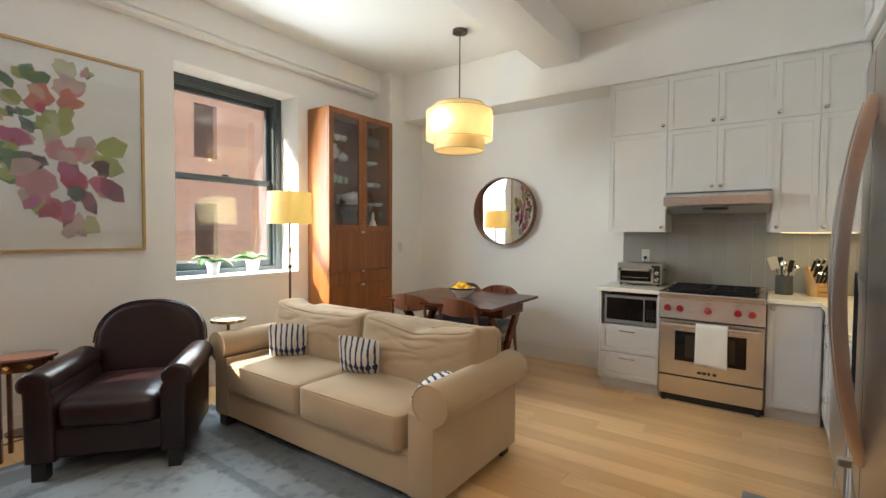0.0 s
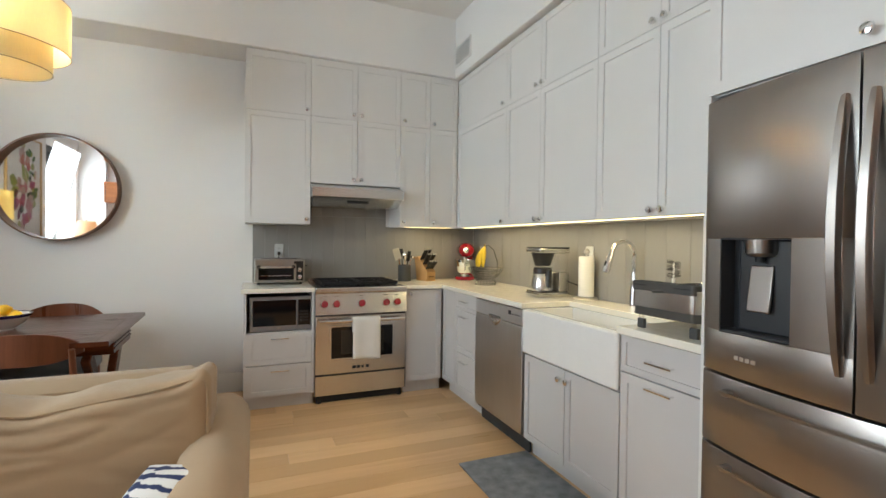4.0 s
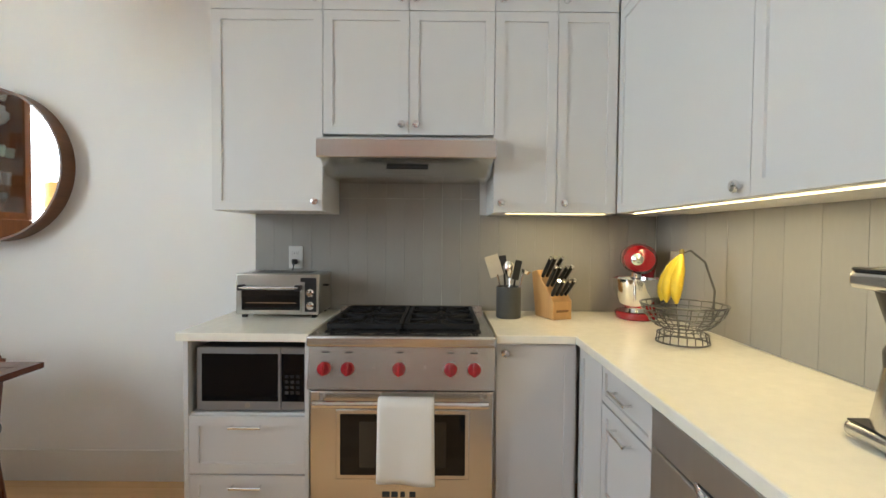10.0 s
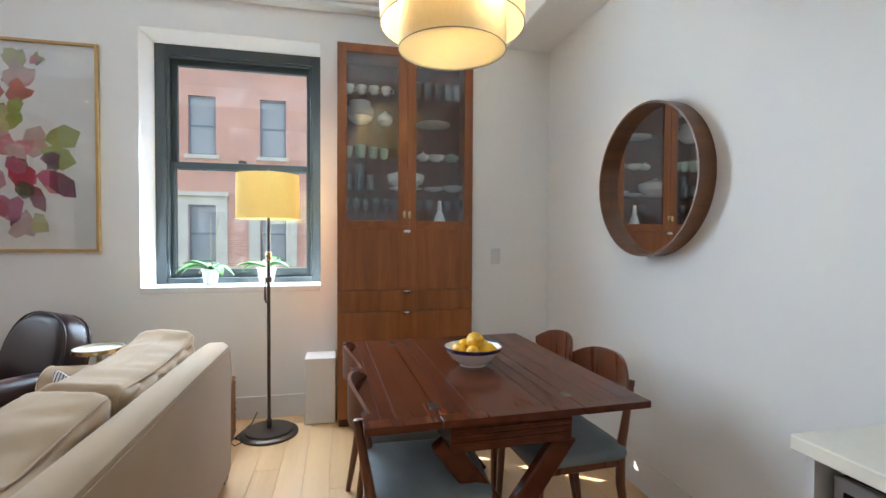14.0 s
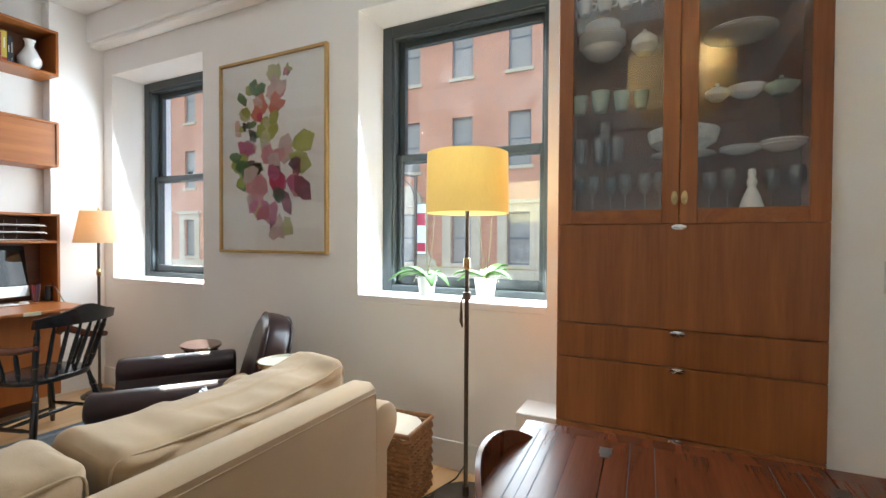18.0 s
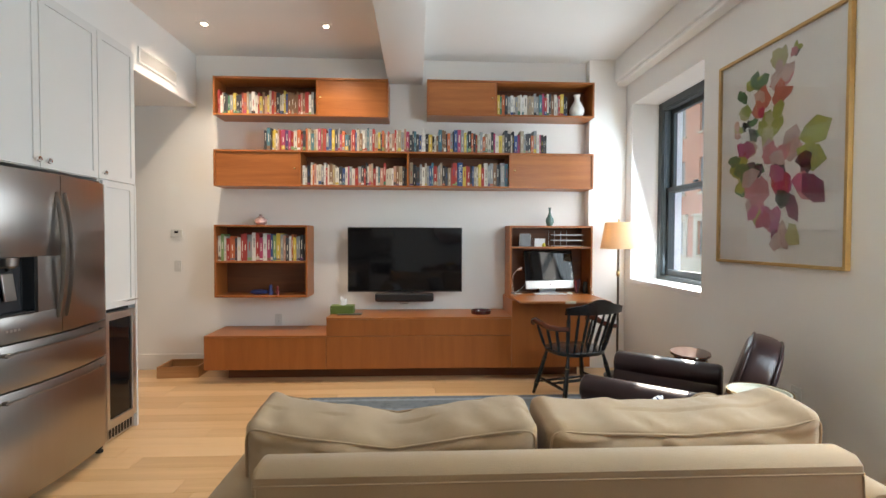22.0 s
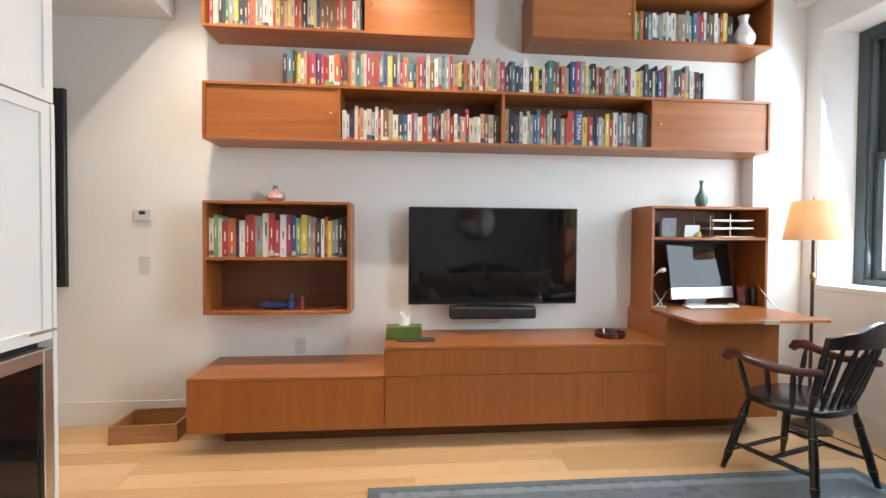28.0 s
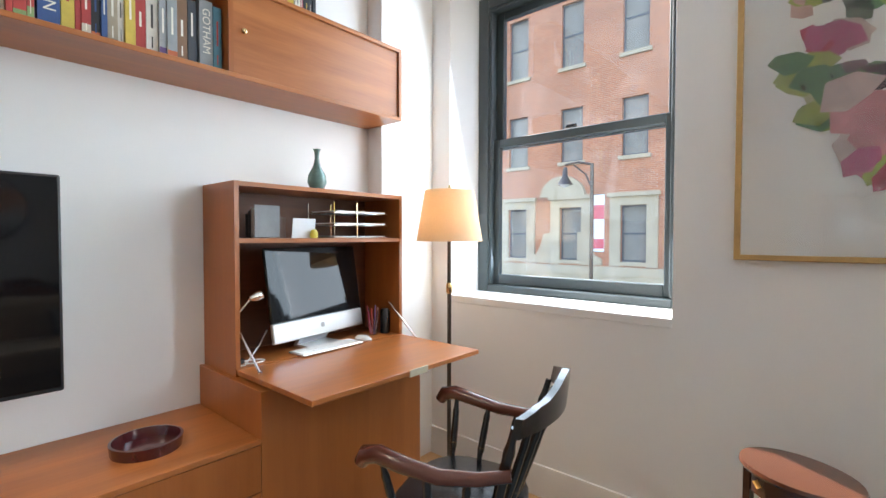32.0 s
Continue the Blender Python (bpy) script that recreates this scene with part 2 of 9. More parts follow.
def wood(name, color, dark, axis="x", rough=0.35, scale=1.0, coat=0.0, contrast=1.0, per_object=0.0):
    """Long grain along one axis: wide bands and fine pores."""
    m = bpy.data.materials.new(name)
    m.use_nodes = True
    nt = m.node_tree
    b = nt.nodes["Principled BSDF"]
    b.inputs["Coat Weight"].default_value = coat
    b.inputs["Coat Roughness"].default_value = 0.12
    tc = nt.nodes.new("ShaderNodeTexCoord")
    off = nt.nodes.new("ShaderNodeVectorMath")
    off.operation = "ADD"
    info = nt.nodes.new("ShaderNodeObjectInfo")
    times = nt.nodes.new("ShaderNodeMath")
    times.operation = "MULTIPLY"
    times.inputs[1].default_value = 37.0
    nt.links.new(info.outputs["Random"], times.inputs[0])
    nt.links.new(tc.outputs["Object"], off.inputs[0])
    nt.links.new(times.outputs[0], off.inputs[1])
    mp = nt.nodes.new("ShaderNodeMapping")
    along, across = 0.9 * scale, 14.0 * scale
    mp.inputs["Scale"].default_value = tuple(along if a == axis else across for a in "xyz")
    nt.links.new(off.outputs[0], mp.inputs[0])
    n1 = nt.nodes.new("ShaderNodeTexNoise")
    n1.inputs["Scale"].default_value, n1.inputs["Detail"].default_value, n1.inputs["Distortion"].default_value = 1.0, 5, 0.6
    n2 = nt.nodes.new("ShaderNodeTexNoise")
    n2.inputs["Scale"].default_value, n2.inputs["Detail"].default_value = 9.0, 3
    for n in (n1, n2):
        nt.links.new(mp.outputs[0], n.inputs["Vector"])
    add = nt.nodes.new("ShaderNodeMath")
    add.operation = "MULTIPLY_ADD"
    add.inputs[1].default_value = 0.35
    nt.links.new(n2.outputs[0], add.inputs[0])
    nt.links.new(n1.outputs[0], add.inputs[2])
    last = add.outputs[0]
    if per_object:
        tone = nt.nodes.new("ShaderNodeMath")
        tone.operation = "MULTIPLY_ADD"
        tone.inputs[1].default_value = per_object
        nt.links.new(info.outputs["Random"], tone.inputs[0])
        nt.links.new(last, tone.inputs[2])
        back = nt.nodes.new("ShaderNodeMath")
        back.operation = "SUBTRACT"
        back.inputs[1].default_value = per_object / 2
        nt.links.new(tone.outputs[0], back.inputs[0])
        last = back.outputs[0]
    ramp = nt.nodes.new("ShaderNodeValToRGB")
    ramp.color_ramp.elements[0].position = 0.675 - 0.28 / contrast
    ramp.color_ramp.elements[1].position = 0.675 + 0.28 / contrast
    ramp.color_ramp.elements[0].color, ramp.color_ramp.elements[1].color = (*dark, 1), (*color, 1)
    nt.links.new(last, ramp.inputs[0])
    nt.links.new(ramp.outputs[0], b.inputs["Base Color"])
    rr = nt.nodes.new("ShaderNodeMapRange")
    rr.inputs["To Min"].default_value, rr.inputs["To Max"].default_value = rough - 0.07, rough + 0.1
    nt.links.new(n1.outputs[0], rr.inputs[0])
    nt.links.new(rr.outputs[0], b.inputs["Roughness"])
    bp = nt.nodes.new("ShaderNodeBump")
    bp.inputs["Strength"].default_value, bp.inputs["Distance"].default_value = 0.08, 0.002
    nt.links.new(n2.outputs[0], bp.inputs["Height"])
    nt.links.new(bp.outputs[0], b.inputs["Normal"])
    return m


def glow(name, color, strength, base=None, mix=1.0):
    m = bpy.data.materials.new(name)
    m.use_nodes = True
    b = m.node_tree.nodes["Principled BSDF"]
    b.inputs["Base Color"].default_value = (*(base or color), 1)
    b.inputs["Emission Color"].default_value = (*color, 1)
    b.inputs["Emission Strength"].default_value = strength
    b.inputs["Roughness"].default_value = 0.9
    return m


def glass(name, color=(1, 1, 1), rough=0.0, ior=1.45):
    m = bpy.data.materials.new(name)
    m.use_nodes = True
    b = m.node_tree.nodes["Principled BSDF"]
    b.inputs["Base Color"].default_value = (*color, 1)
    b.inputs["Transmission Weight"].default_value = 1.0
    b.inputs["Roughness"].default_value = rough
    b.inputs["IOR"].default_value = ior
    return m


def pane_glass(name, tint=(1, 1, 1), gloss=0.08):
    """Thin flat glass: clear, with a mirror film."""
    m = bpy.data.materials.new(name)
    m.use_nodes = True
    nt = m.node_tree
    nt.nodes.remove(nt.nodes["Principled BSDF"])
    out = nt.nodes["Material Output"]
    clear, film, mix = nt.nodes.new("ShaderNodeBsdfTransparent"), nt.nodes.new("ShaderNodeBsdfGlossy"), nt.nodes.new("ShaderNodeMixShader")
    clear.inputs[0].default_value = (*tint, 1)
    film.inputs["Roughness"].default_value = 0.02
    mix.inputs[0].default_value = gloss
    nt.links.new(clear.outputs[0], mix.inputs[1])
    nt.links.new(film.outputs[0], mix.inputs[2])
    nt.links.new(mix.outputs[0], out.inputs[0])
    return m


def shade_cloth(name, color, through=0.6):
    m = bpy.data.materials.new(name)
    m.use_nodes = True
    nt = m.node_tree
    nt.nodes.remove(nt.nodes["Principled BSDF"])
    out = nt.nodes["Material Output"]
    d, t, mix = nt.nodes.new("ShaderNodeBsdfDiffuse"), nt.nodes.new("ShaderNodeBsdfTranslucent"), nt.nodes.new("ShaderNodeMixShader")
    tc, w = nt.nodes.new("ShaderNodeTexCoord"), nt.nodes.new("ShaderNodeTexNoise")
    mp = nt.nodes.new("ShaderNodeMapping")
    mp.inputs["Scale"].default_value = (60, 60, 8)
    w.inputs["Scale"].default_value = 4.0
    nt.links.new(tc.outputs["Object"], mp.inputs[0])
    nt.links.new(mp.outputs[0], w.inputs["Vector"])
    ramp = nt.nodes.new("ShaderNodeValToRGB")
    ramp.color_ramp.elements[0].color = (*[v * 0.88 for v in color], 1)
    ramp.color_ramp.elements[1].color = (*color, 1)
    nt.links.new(w.outputs[0], ramp.inputs[0])
    for n in (d, t):
        nt.links.new(ramp.outputs[0], n.inputs[0])
    mix.inputs[0].default_value = through
    nt.links.new(d.outputs[0], mix.inputs[1])
    nt.links.new(t.outputs[0], mix.inputs[2])
    nt.links.new(mix.outputs[0], out.inputs[0])
    return m


WALL = mat("wall_paint", (0.84, 0.83, 0.81), 0.75, var=0.012, scale=1.5, bump=0.05, bump_scale=180)
CEIL = mat("ceiling_paint", (0.85, 0.84, 0.82), 0.85, var=0.012, scale=1.2, bump=0.04, bump_scale=150)
TRIM = mat("trim_paint", (0.80, 0.79, 0.77), 0.45, var=0.015, scale=3)
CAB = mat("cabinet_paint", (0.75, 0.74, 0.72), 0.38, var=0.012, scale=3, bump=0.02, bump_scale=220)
# cabinet paint darkened for the base units: shade below the worktop is in the colour
BASECAB = mat("cabinet_paint_shaded", (0.60, 0.585, 0.58), 0.38, var=0.015, scale=3, bump=0.02, bump_scale=220)
QUARTZ = mat("quartz_top", (0.88, 0.845, 0.74), 0.18, var=0.02, scale=30, bump=0.0, bump_scale=300)
SPLASH = mat("backsplash_tile", (0.30, 0.29, 0.27), 0.36, var=0.03, scale=2, stretch=(1, 1, 0.3), per_object=0.25)
GAP = mat("dark_gap", (0.03, 0.03, 0.03), 0.8, var=0.1)
STEEL = mat("brushed_steel", (0.66, 0.64, 0.61), 0.36, metal=1.0, var=0.012, scale=3, bump=0.012, bump_scale=160, stretch=(8, 8, 1), rough_var=0.03)
STEELH = mat("brushed_steel_across", (0.665, 0.65, 0.63), 0.25, metal=1.0, var=0.015, scale=3, bump=0.012, bump_scale=160, stretch=(1, 10, 10), rough_var=0.03)
DARKSTEEL = mat("black_stainless", (0.39, 0.365, 0.345), 0.29, metal=1.0, var=0.015, scale=3, bump=0.012, bump_scale=120, stretch=(8, 8, 1), rough_var=0.03)
CHROME = mat("chrome", (0.80, 0.80, 0.80), 0.08, metal=1.0, var=0.02)
BRASS = mat("brass", (0.55, 0.40, 0.20), 0.25, metal=1.0, var=0.06)
BRONZE = mat("dark_bronze", (0.10, 0.08, 0.065), 0.35, metal=0.8, var=0.1, scale=20)
IRON = mat("cast_iron", (0.016, 0.016, 0.018), 0.6, var=0.2, scale=20, bump=0.2, bump_scale=200, spec=0.2)
BLACK = mat("black_plastic", (0.015, 0.015, 0.016), 0.35, var=0.1)
SCREEN = mat("screen_black", (0.005, 0.005, 0.006), 0.05, var=0.02, rough_var=0.01, spec=0.38)
WHITEP = mat("white_plastic", (0.80, 0.80, 0.78), 0.35, var=0.01)
RED = mat("red_enamel", (0.33, 0.010, 0.018), 0.18, var=0.05, coat=0.5)
CERAMIC = mat("white_ceramic", (0.83, 0.83, 0.81), 0.12, var=0.015, coat=0.3)
TEAK = wood("teak_x", (0.44, 0.152, 0.038), (0.26, 0.078, 0.017), "x", 0.34)
TEAKZ = wood("teak_z", (0.37, 0.120, 0.027), (0.28, 0.084, 0.018), "z", 0.32)
# darker teak copy: shade of backs, insides and plinths put into the colour
TEAKSHADED = wood("teak_shaded", (0.17, 0.058, 0.02), (0.09, 0.028, 0.01), "x", 0.45)
OAK = wood("oak_floor", (0.78, 0.515, 0.275), (0.63, 0.385, 0.185), "x", 0.30, 1.0, 0.10, 0.95, 0.9)
MAHOG = wood("dark_table_wood", (0.135, 0.036, 0.013), (0.060, 0.014, 0.006), "x", 0.20, 1.0, 0.0)
MAHOG.node_tree.nodes["Principled BSDF"].inputs["Specular IOR Level"].default_value = 0.30
WALNUT = wood("walnut_chair", (0.19, 0.060, 0.026), (0.10, 0.030, 0.013), "z", 0.28, 1.5, 0.25)
LINEN = mat("sofa_linen", (0.41, 0.290, 0.176), 0.9, var=0.05, scale=4, bump=0.35, bump_scale=420, sheen=0.2)
LEATHER = mat("dark_leather", (0.020, 0.0085, 0.009), 0.31, var=0.25, scale=6, bump=0.12, bump_scale=140, spec=0.35)
GREYCLOTH = mat("grey_seat_cloth", (0.20, 0.22, 0.23), 0.92, var=0.08, scale=10, bump=0.3, bump_scale=400)
DARKPAINT = mat("window_paint", (0.055, 0.07, 0.075), 0.38, var=0.1, scale=4)
MIRROR = mat("mirror_silver", (0.90, 0.90, 0.90), 0.02, metal=1.0, var=0.0, rough_var=0.0)
PANE = pane_glass("window_glass", (0.97, 0.98, 1.0), 0.05)
HUTCHZ = wood("hutch_teak_z", (0.36, 0.125, 0.034), (0.17, 0.052, 0.013), "z", 0.36, 0.8)
HUTCHX = wood("hutch_teak_x", (0.36, 0.125, 0.034), (0.19, 0.058, 0.015), "x", 0.36, 0.8)
DEVICE = mat("device_plastic", (0.66, 0.66, 0.64), 0.4, var=0.01)


def smudge(m, amount):
    """Adds faint wiped-glass smears to a pane."""
    nt = m.node_tree
    out = nt.nodes["Material Output"]
    old = out.inputs[0].links[0].from_socket
    tc, ns = nt.nodes.new("ShaderNodeTexCoord"), nt.nodes.new("ShaderNodeTexNoise")
    ns.inputs["Scale"].default_value, ns.inputs["Detail"].default_value, ns.inputs["Distortion"].default_value = 3.0, 7, 1.5
    nt.links.new(tc.outputs["Object"], ns.inputs["Vector"])
    mr = nt.nodes.new("ShaderNodeMapRange")
    mr.inputs["From Min"].default_value, mr.inputs["From Max"].default_value = 0.52, 0.80
    mr.inputs["To Min"].default_value, mr.inputs["To Max"].default_value = 0.004, amount
    nt.links.new(ns.outputs[0], mr.inputs[0])
    haze, mix = nt.nodes.new("ShaderNodeBsdfTranslucent"), nt.nodes.new("ShaderNodeMixShader")
    haze.inputs[0].default_value = (0.85, 0.9, 0.95, 1)
    nt.links.new(mr.outputs[0], mix.inputs[0])
    nt.links.new(old, mix.inputs[1])
    nt.links.new(haze.outputs[0], mix.inputs[2])
    nt.links.new(mix.outputs[0], out.inputs[0])


smudge(PANE, 0.038)
CABGLASS = pane_glass("cabinet_glass", (0.985, 0.985, 0.98), 0.06)


# the shell: living room with an open kitchen
WX, EX, SY, NY, TOP = -3.808, 1.13, -0.90, 4.99, 3.30
WIN = [(2.053, 3.272, 0.968, 2.797), (-0.65, 0.566, 0.968, 2.80)]

PLAN = [(WX - 0.54, SY - 0.2), (2.6, SY - 0.2), (2.6, 0.18), (EX + 0.2, 0.18), (EX + 0.2, NY + 0.2), (WX - 0.54, NY + 0.2)]
floor = structure("floor", prism(PLAN, -0.25, -0.018), OAK, "light oak plank floor with a satin finish")
structure("wall_west", wall_with_holes("x", WX - 0.54, 0.54, SY - 0.2, NY + 0.2, 0, TOP, WIN), WALL, "white painted window wall with two deep openings")
structure("wall_north", box(WX, EX + 0.2, NY, NY + 0.2, 0, TOP), WALL, "white painted kitchen and dining wall")
structure("wall_south", box(WX, 2.6, SY - 0.2, SY, 0, TOP), WALL, "white painted wall behind the bookshelves")
structure("wall_east", box(EX, EX + 0.2, -0.02, NY, 0, TOP), WALL, "white painted wall behind the kitchen cabinets")
structure("wall_hall", box(2.4, 2.6, SY, 0.2, 0, TOP), WALL, "plain white hall wall")
structure("wall_hall_north", box(EX + 0.2, 2.4, -0.02, 0.18, 0, TOP), WALL, "plain white hall wall")
structure("ceiling", prism(PLAN, TOP, TOP + 0.2), CEIL, "flat white plaster ceiling")
structure("ceiling_beam", prism([(-1.625, SY), (-1.258, SY), (-1.300, 4.62), (-1.686, 4.62)], 3.040, TOP + 0.01, 0.006), CEIL, "white plastered ceiling beam")
structure("soffit_north", box(-3.515, 0.80, 4.62, NY, 2.765, TOP + 0.01, 0.006), WALL, "white boxed soffit above the wall cabinets")
structure("soffit_east", box(0.74, 2.4, SY, 4.63, 2.765, TOP + 0.012, 0.006), WALL, "white boxed soffit with air grilles")
structure("chase_north_west", box(WX - 0.01, -3.512, 4.372, NY, 0, TOP), WALL, "white boxed wall chase beside the china cabinet")
structure("beam_west", box(WX, -3.675, -0.80, 4.38, 3.068, TOP + 0.011, 0.008), CEIL, "white plastered beam along the window wall")
structure("beam_west_lip", box(WX, -3.700, -0.80, 4.38, 3.028, 3.068, 0.012, 2), CEIL, "rounded lower lip of the window wall beam")
structure("column_south_west", box(WX, -3.40, SY, -0.785, 0, TOP, 0.004), WALL, "shallow white wall column beside the shelves")
structure("wall_box", box(WX, -3.60, 3.17, 3.385, 0, 0.475, 0.004), TRIM, "small white boxed pipe cover at the floor")


def skirting(name, x0, x1, y0, y1):
    bm = box(x0, x1, y0, y1, 0.0, 0.165, 0.002)
    structure(name, bm, TRIM, "flat white painted baseboard")


skirting("baseboard_west", WX, WX + 0.012, -0.785, 3.17)
skirting("baseboard_north", -3.512, -1.0, NY - 0.012, NY)
skirting("baseboard_south", 0.40, 2.4, SY, SY + 0.012)
skirting("baseboard_chase", -3.512, -3.50, 4.372, NY - 0.012)


def window(name, y0, y1, z0, z1, label):
    """A dark painted double-hung window, set deep in the wall."""
    w = tagged(new(name), label, "window", "", "structure")
    xo, xi = WX - 0.43, WX - 0.28

    def bar(nm, a, b, c, d, e, f, bevel=0.004):
        return part(nm, box(a, b, c, d, e, f, bevel), DARKPAINT, w)

    part("window_sill", box(xo, WX + 0.004, y0 - 0.001, y1 + 0.001, z0 - 0.03, z0 + 0.012, 0.004), TRIM, w, "white painted sill")
    b0, b1, t1 = z0 + 0.012, z0 + 0.055, z1
    for s, (a, b) in (("jamb", (y0, y0 + 0.075)), ("jamb", (y1 - 0.075, y1))):
        bar(s, xo, xi, a, b, b0, t1)
    bar("head", xo, xi, y0 + 0.075, y1 - 0.075, t1 - 0.075, t1)
    bar("bottom_rail", xo, xi, y0 + 0.075, y1 - 0.075, b0, b1)
    for a, b in ((y0 + 0.075, y0 + 0.092), (y1 - 0.092, y1 - 0.075)):
        bar("stop", xi - 0.045, xi - 0.012, a, b, b1, t1 - 0.075)
    bar("head_stop", xi - 0.045, xi - 0.012, y0 + 0.092, y1 - 0.092, t1 - 0.092, t1 - 0.075)
    mid = (z0 + z1) / 2 + 0.01
    for nm, xa, xb, lo, hi in (("upper_sash", xo + 0.015, xo + 0.055, mid - 0.025, t1 - 0.075), ("lower_sash", xo + 0.06, xo + 0.10, b1, mid + 0.03)):
        s = new(nm)
        s.parent = w
        ya, yb, st = y0 + 0.076, y1 - 0.076, 0.05
        part("stile", box(xa, xb, ya, ya + st, lo, hi, 0.004), DARKPAINT, s)
        part("stile", box(xa, xb, yb - st, yb, lo, hi, 0.004), DARKPAINT, s)
        part("rail", box(xa, xb, ya + st, yb - st, lo, lo + (0.065 if nm == "lower_sash" else 0.05), 0.004), DARKPAINT, s)
        part("rail", box(xa, xb, ya + st, yb - st, hi - 0.05, hi, 0.004), DARKPAINT, s)
        g = part("pane", box((xa + xb) / 2 - 0.001, (xa + xb) / 2 + 0.001, ya + st - 0.004, yb - st + 0.004, lo + 0.045, hi - 0.046), PANE, s)
        g.visible_shadow = False
    part("latch", box(xo + 0.10, xo + 0.125, (y0 + y1) / 2 - 0.03, (y0 + y1) / 2 + 0.03, mid + 0.03, mid + 0.05, 0.005), BLACK, w)
    return w


window("window_1", *WIN[0], "dark grey double-hung window in a deep white reveal")
window("window_2", *WIN[1], "dark grey double-hung window beside the desk corner")
for (y0, y1, z0, z1), watts, deep in zip(WIN, (12.2, 5.0), (0.08, 0.13)):
    lamp = bpy.data.lights.new("window_daylight", "AREA")
    lamp.shape, lamp.size, lamp.size_y, lamp.energy, lamp.color = "RECTANGLE", y1 - y0 - 0.10, z1 - z0 - 0.10, watts, (0.74, 0.89, 1.0)
    ob = new("window_daylight", lamp)
    ob.matrix_world = look((WX - deep, (y0 + y1) / 2, (z0 + z1) / 2), (WX + 1, (y0 + y1) / 2, (z0 + z1) / 2 - 0.30))


# kitchen
def shaker(bm_parent, name, material, w, h, m, knob=None, pull=None, rail=0.058, label=""):
    """A framed door or drawer front in its own x-z plane, facing -y, with its corner at m."""
    t = 0.0015
    bm = box(t, w - t, 0, 0.0195, t, h - t)
    front = min(bm.faces, key=lambda f: f.calc_center_median().y)
    bmesh.ops.inset_region(bm, faces=[front], thickness=rail)
    bmesh.ops.inset_region(bm, faces=[front], thickness=0.0015)
    bmesh.ops.translate(bm, verts=front.verts, vec=(0, 0.0075, 0))
    d = part(name, bm, material, bm_parent, label)
    d.matrix_basis = m
    if knob:
        k = lathe([(0.006, 0.0), (0.006, 0.012), (0.0155, 0.016), (0.017, 0.022), (0.0145, 0.028), (0.004, 0.030)], 16)
        k = part("knob", moved(k, Matrix.Translation((knob[0], 0, knob[1])) @ pose(0, 0, 0, 90)), CHROME, d, "round chrome knob")
    if pull:
        bm = tube([(pull[0] - 0.055, 0.0, pull[1]), (pull[0] - 0.055, -0.026, pull[1])], 0.004)
        tube([(pull[0] + 0.055, 0.0, pull[1]), (pull[0] + 0.055, -0.026, pull[1])], 0.004, bm=bm)
        box(pull[0] - 0.064, pull[0] + 0.064, -0.032, -0.022, pull[1] - 0.005, pull[1] + 0.005, 0.002, bm=bm)
        part("handle", bm, CHROME, d, "straight chrome bar handle")
    return d


NORTH = lambda x, y, z: pose(x, y, z)
EAST = lambda x, y, z: pose(x, y, z, 0, 0, -90)      # faces -x; its width runs towards -y

UF, UB, UJ, UT = 4.648, 1.408, 2.290, 2.750          # wall cabinets: front, bottom, joint, top


def wall_unit(x0, x1, doors, low=UB):
    u = thing("wall_cabinet", "pale grey painted wall cabinet with shaker doors", "cabinet", group="kitchen wall cabinets")
    part("body", box(x0 + 0.001, x1 - 0.001, UF + 0.0205, NY - 0.004, low, UT), CAB, u)
    for a, b, side in doors:
        for lo, hi in ((low, UJ), (UJ, UT)):
            kx = 0.032 if side == "l" else b - a - 0.032
            shaker(u, "door", CAB, b - a, hi - lo, NORTH(a, UF, lo), knob=(kx, 0.042))
    return u


wall_unit(-1.014, -0.522, [(-1.014, -0.522, "r")])
wall_unit(-0.522, 0.236, [(-0.522, -0.142, "r"), (-0.142, 0.236, "l")], 1.748)
wall_unit(0.236, 0.784, [(0.236, 0.514, "l"), (0.514, 0.781, "l")])

UX = 0.786
def east_unit(y0, y1, doors):
    u = thing("wall_cabinet", "pale grey painted wall cabinet with shaker doors above the sink counter", "cabinet", group="kitchen wall cabinets")
    part("body", box(UX + 0.0205, EX - 0.004, y0 + 0.001, y1 - 0.001, UB, UT), CAB, u)
    for a, b, side in doors:
        for lo, hi in ((UB, UJ), (UJ, UT)):
            kx = None if side == "" else ((0.032 if side == "l" else b - a - 0.032), 0.030)
            shaker(u, "door", CAB, b - a, hi - lo, EAST(UX, b, lo), knob=kx)
    return u


east_unit(3.765, 4.646, [(3.765, 4.646, "r")])
east_unit(2.785, 3.765, [(3.325, 3.765, "r"), (2.785, 3.325, "l")])
east_unit(1.90, 2.785, [(2.37, 2.785, "r"), (1.90, 2.37, "l")])
# light strip under the east cabinets
strip = thing("under_cabinet_light", "thin warm light strip under the wall cabinets", "light")
part("diffuser", box(UX + 0.055, UX + 0.062, 2.0, 4.60, UB - 0.004, UB), glow("warm_strip", (1.0, 0.82, 0.42), 0.7), strip)
part("diffuser", box(0.30, 0.75, 4.70, 4.707, UB - 0.004, UB), glow("warm_strip_b", (1.0, 0.82, 0.42), 0.35), strip)
for where, length, turn, watts in (((UX + 0.085, 3.30, UB - 0.008), 2.6, 90, 0.85), ((0.52, 4.735, UB - 0.008), 0.45, 0, 0.16)):
    data = bpy.data.lights.new("under_cabinet_lamp", "AREA")
    data.shape, data.size, data.size_y, data.energy, data.color = "RECTANGLE", length, 0.02, watts, (1.0, 0.80, 0.42)
    new("under_cabinet_lamp", data).matrix_world = pose(*where, 0, 0, turn)
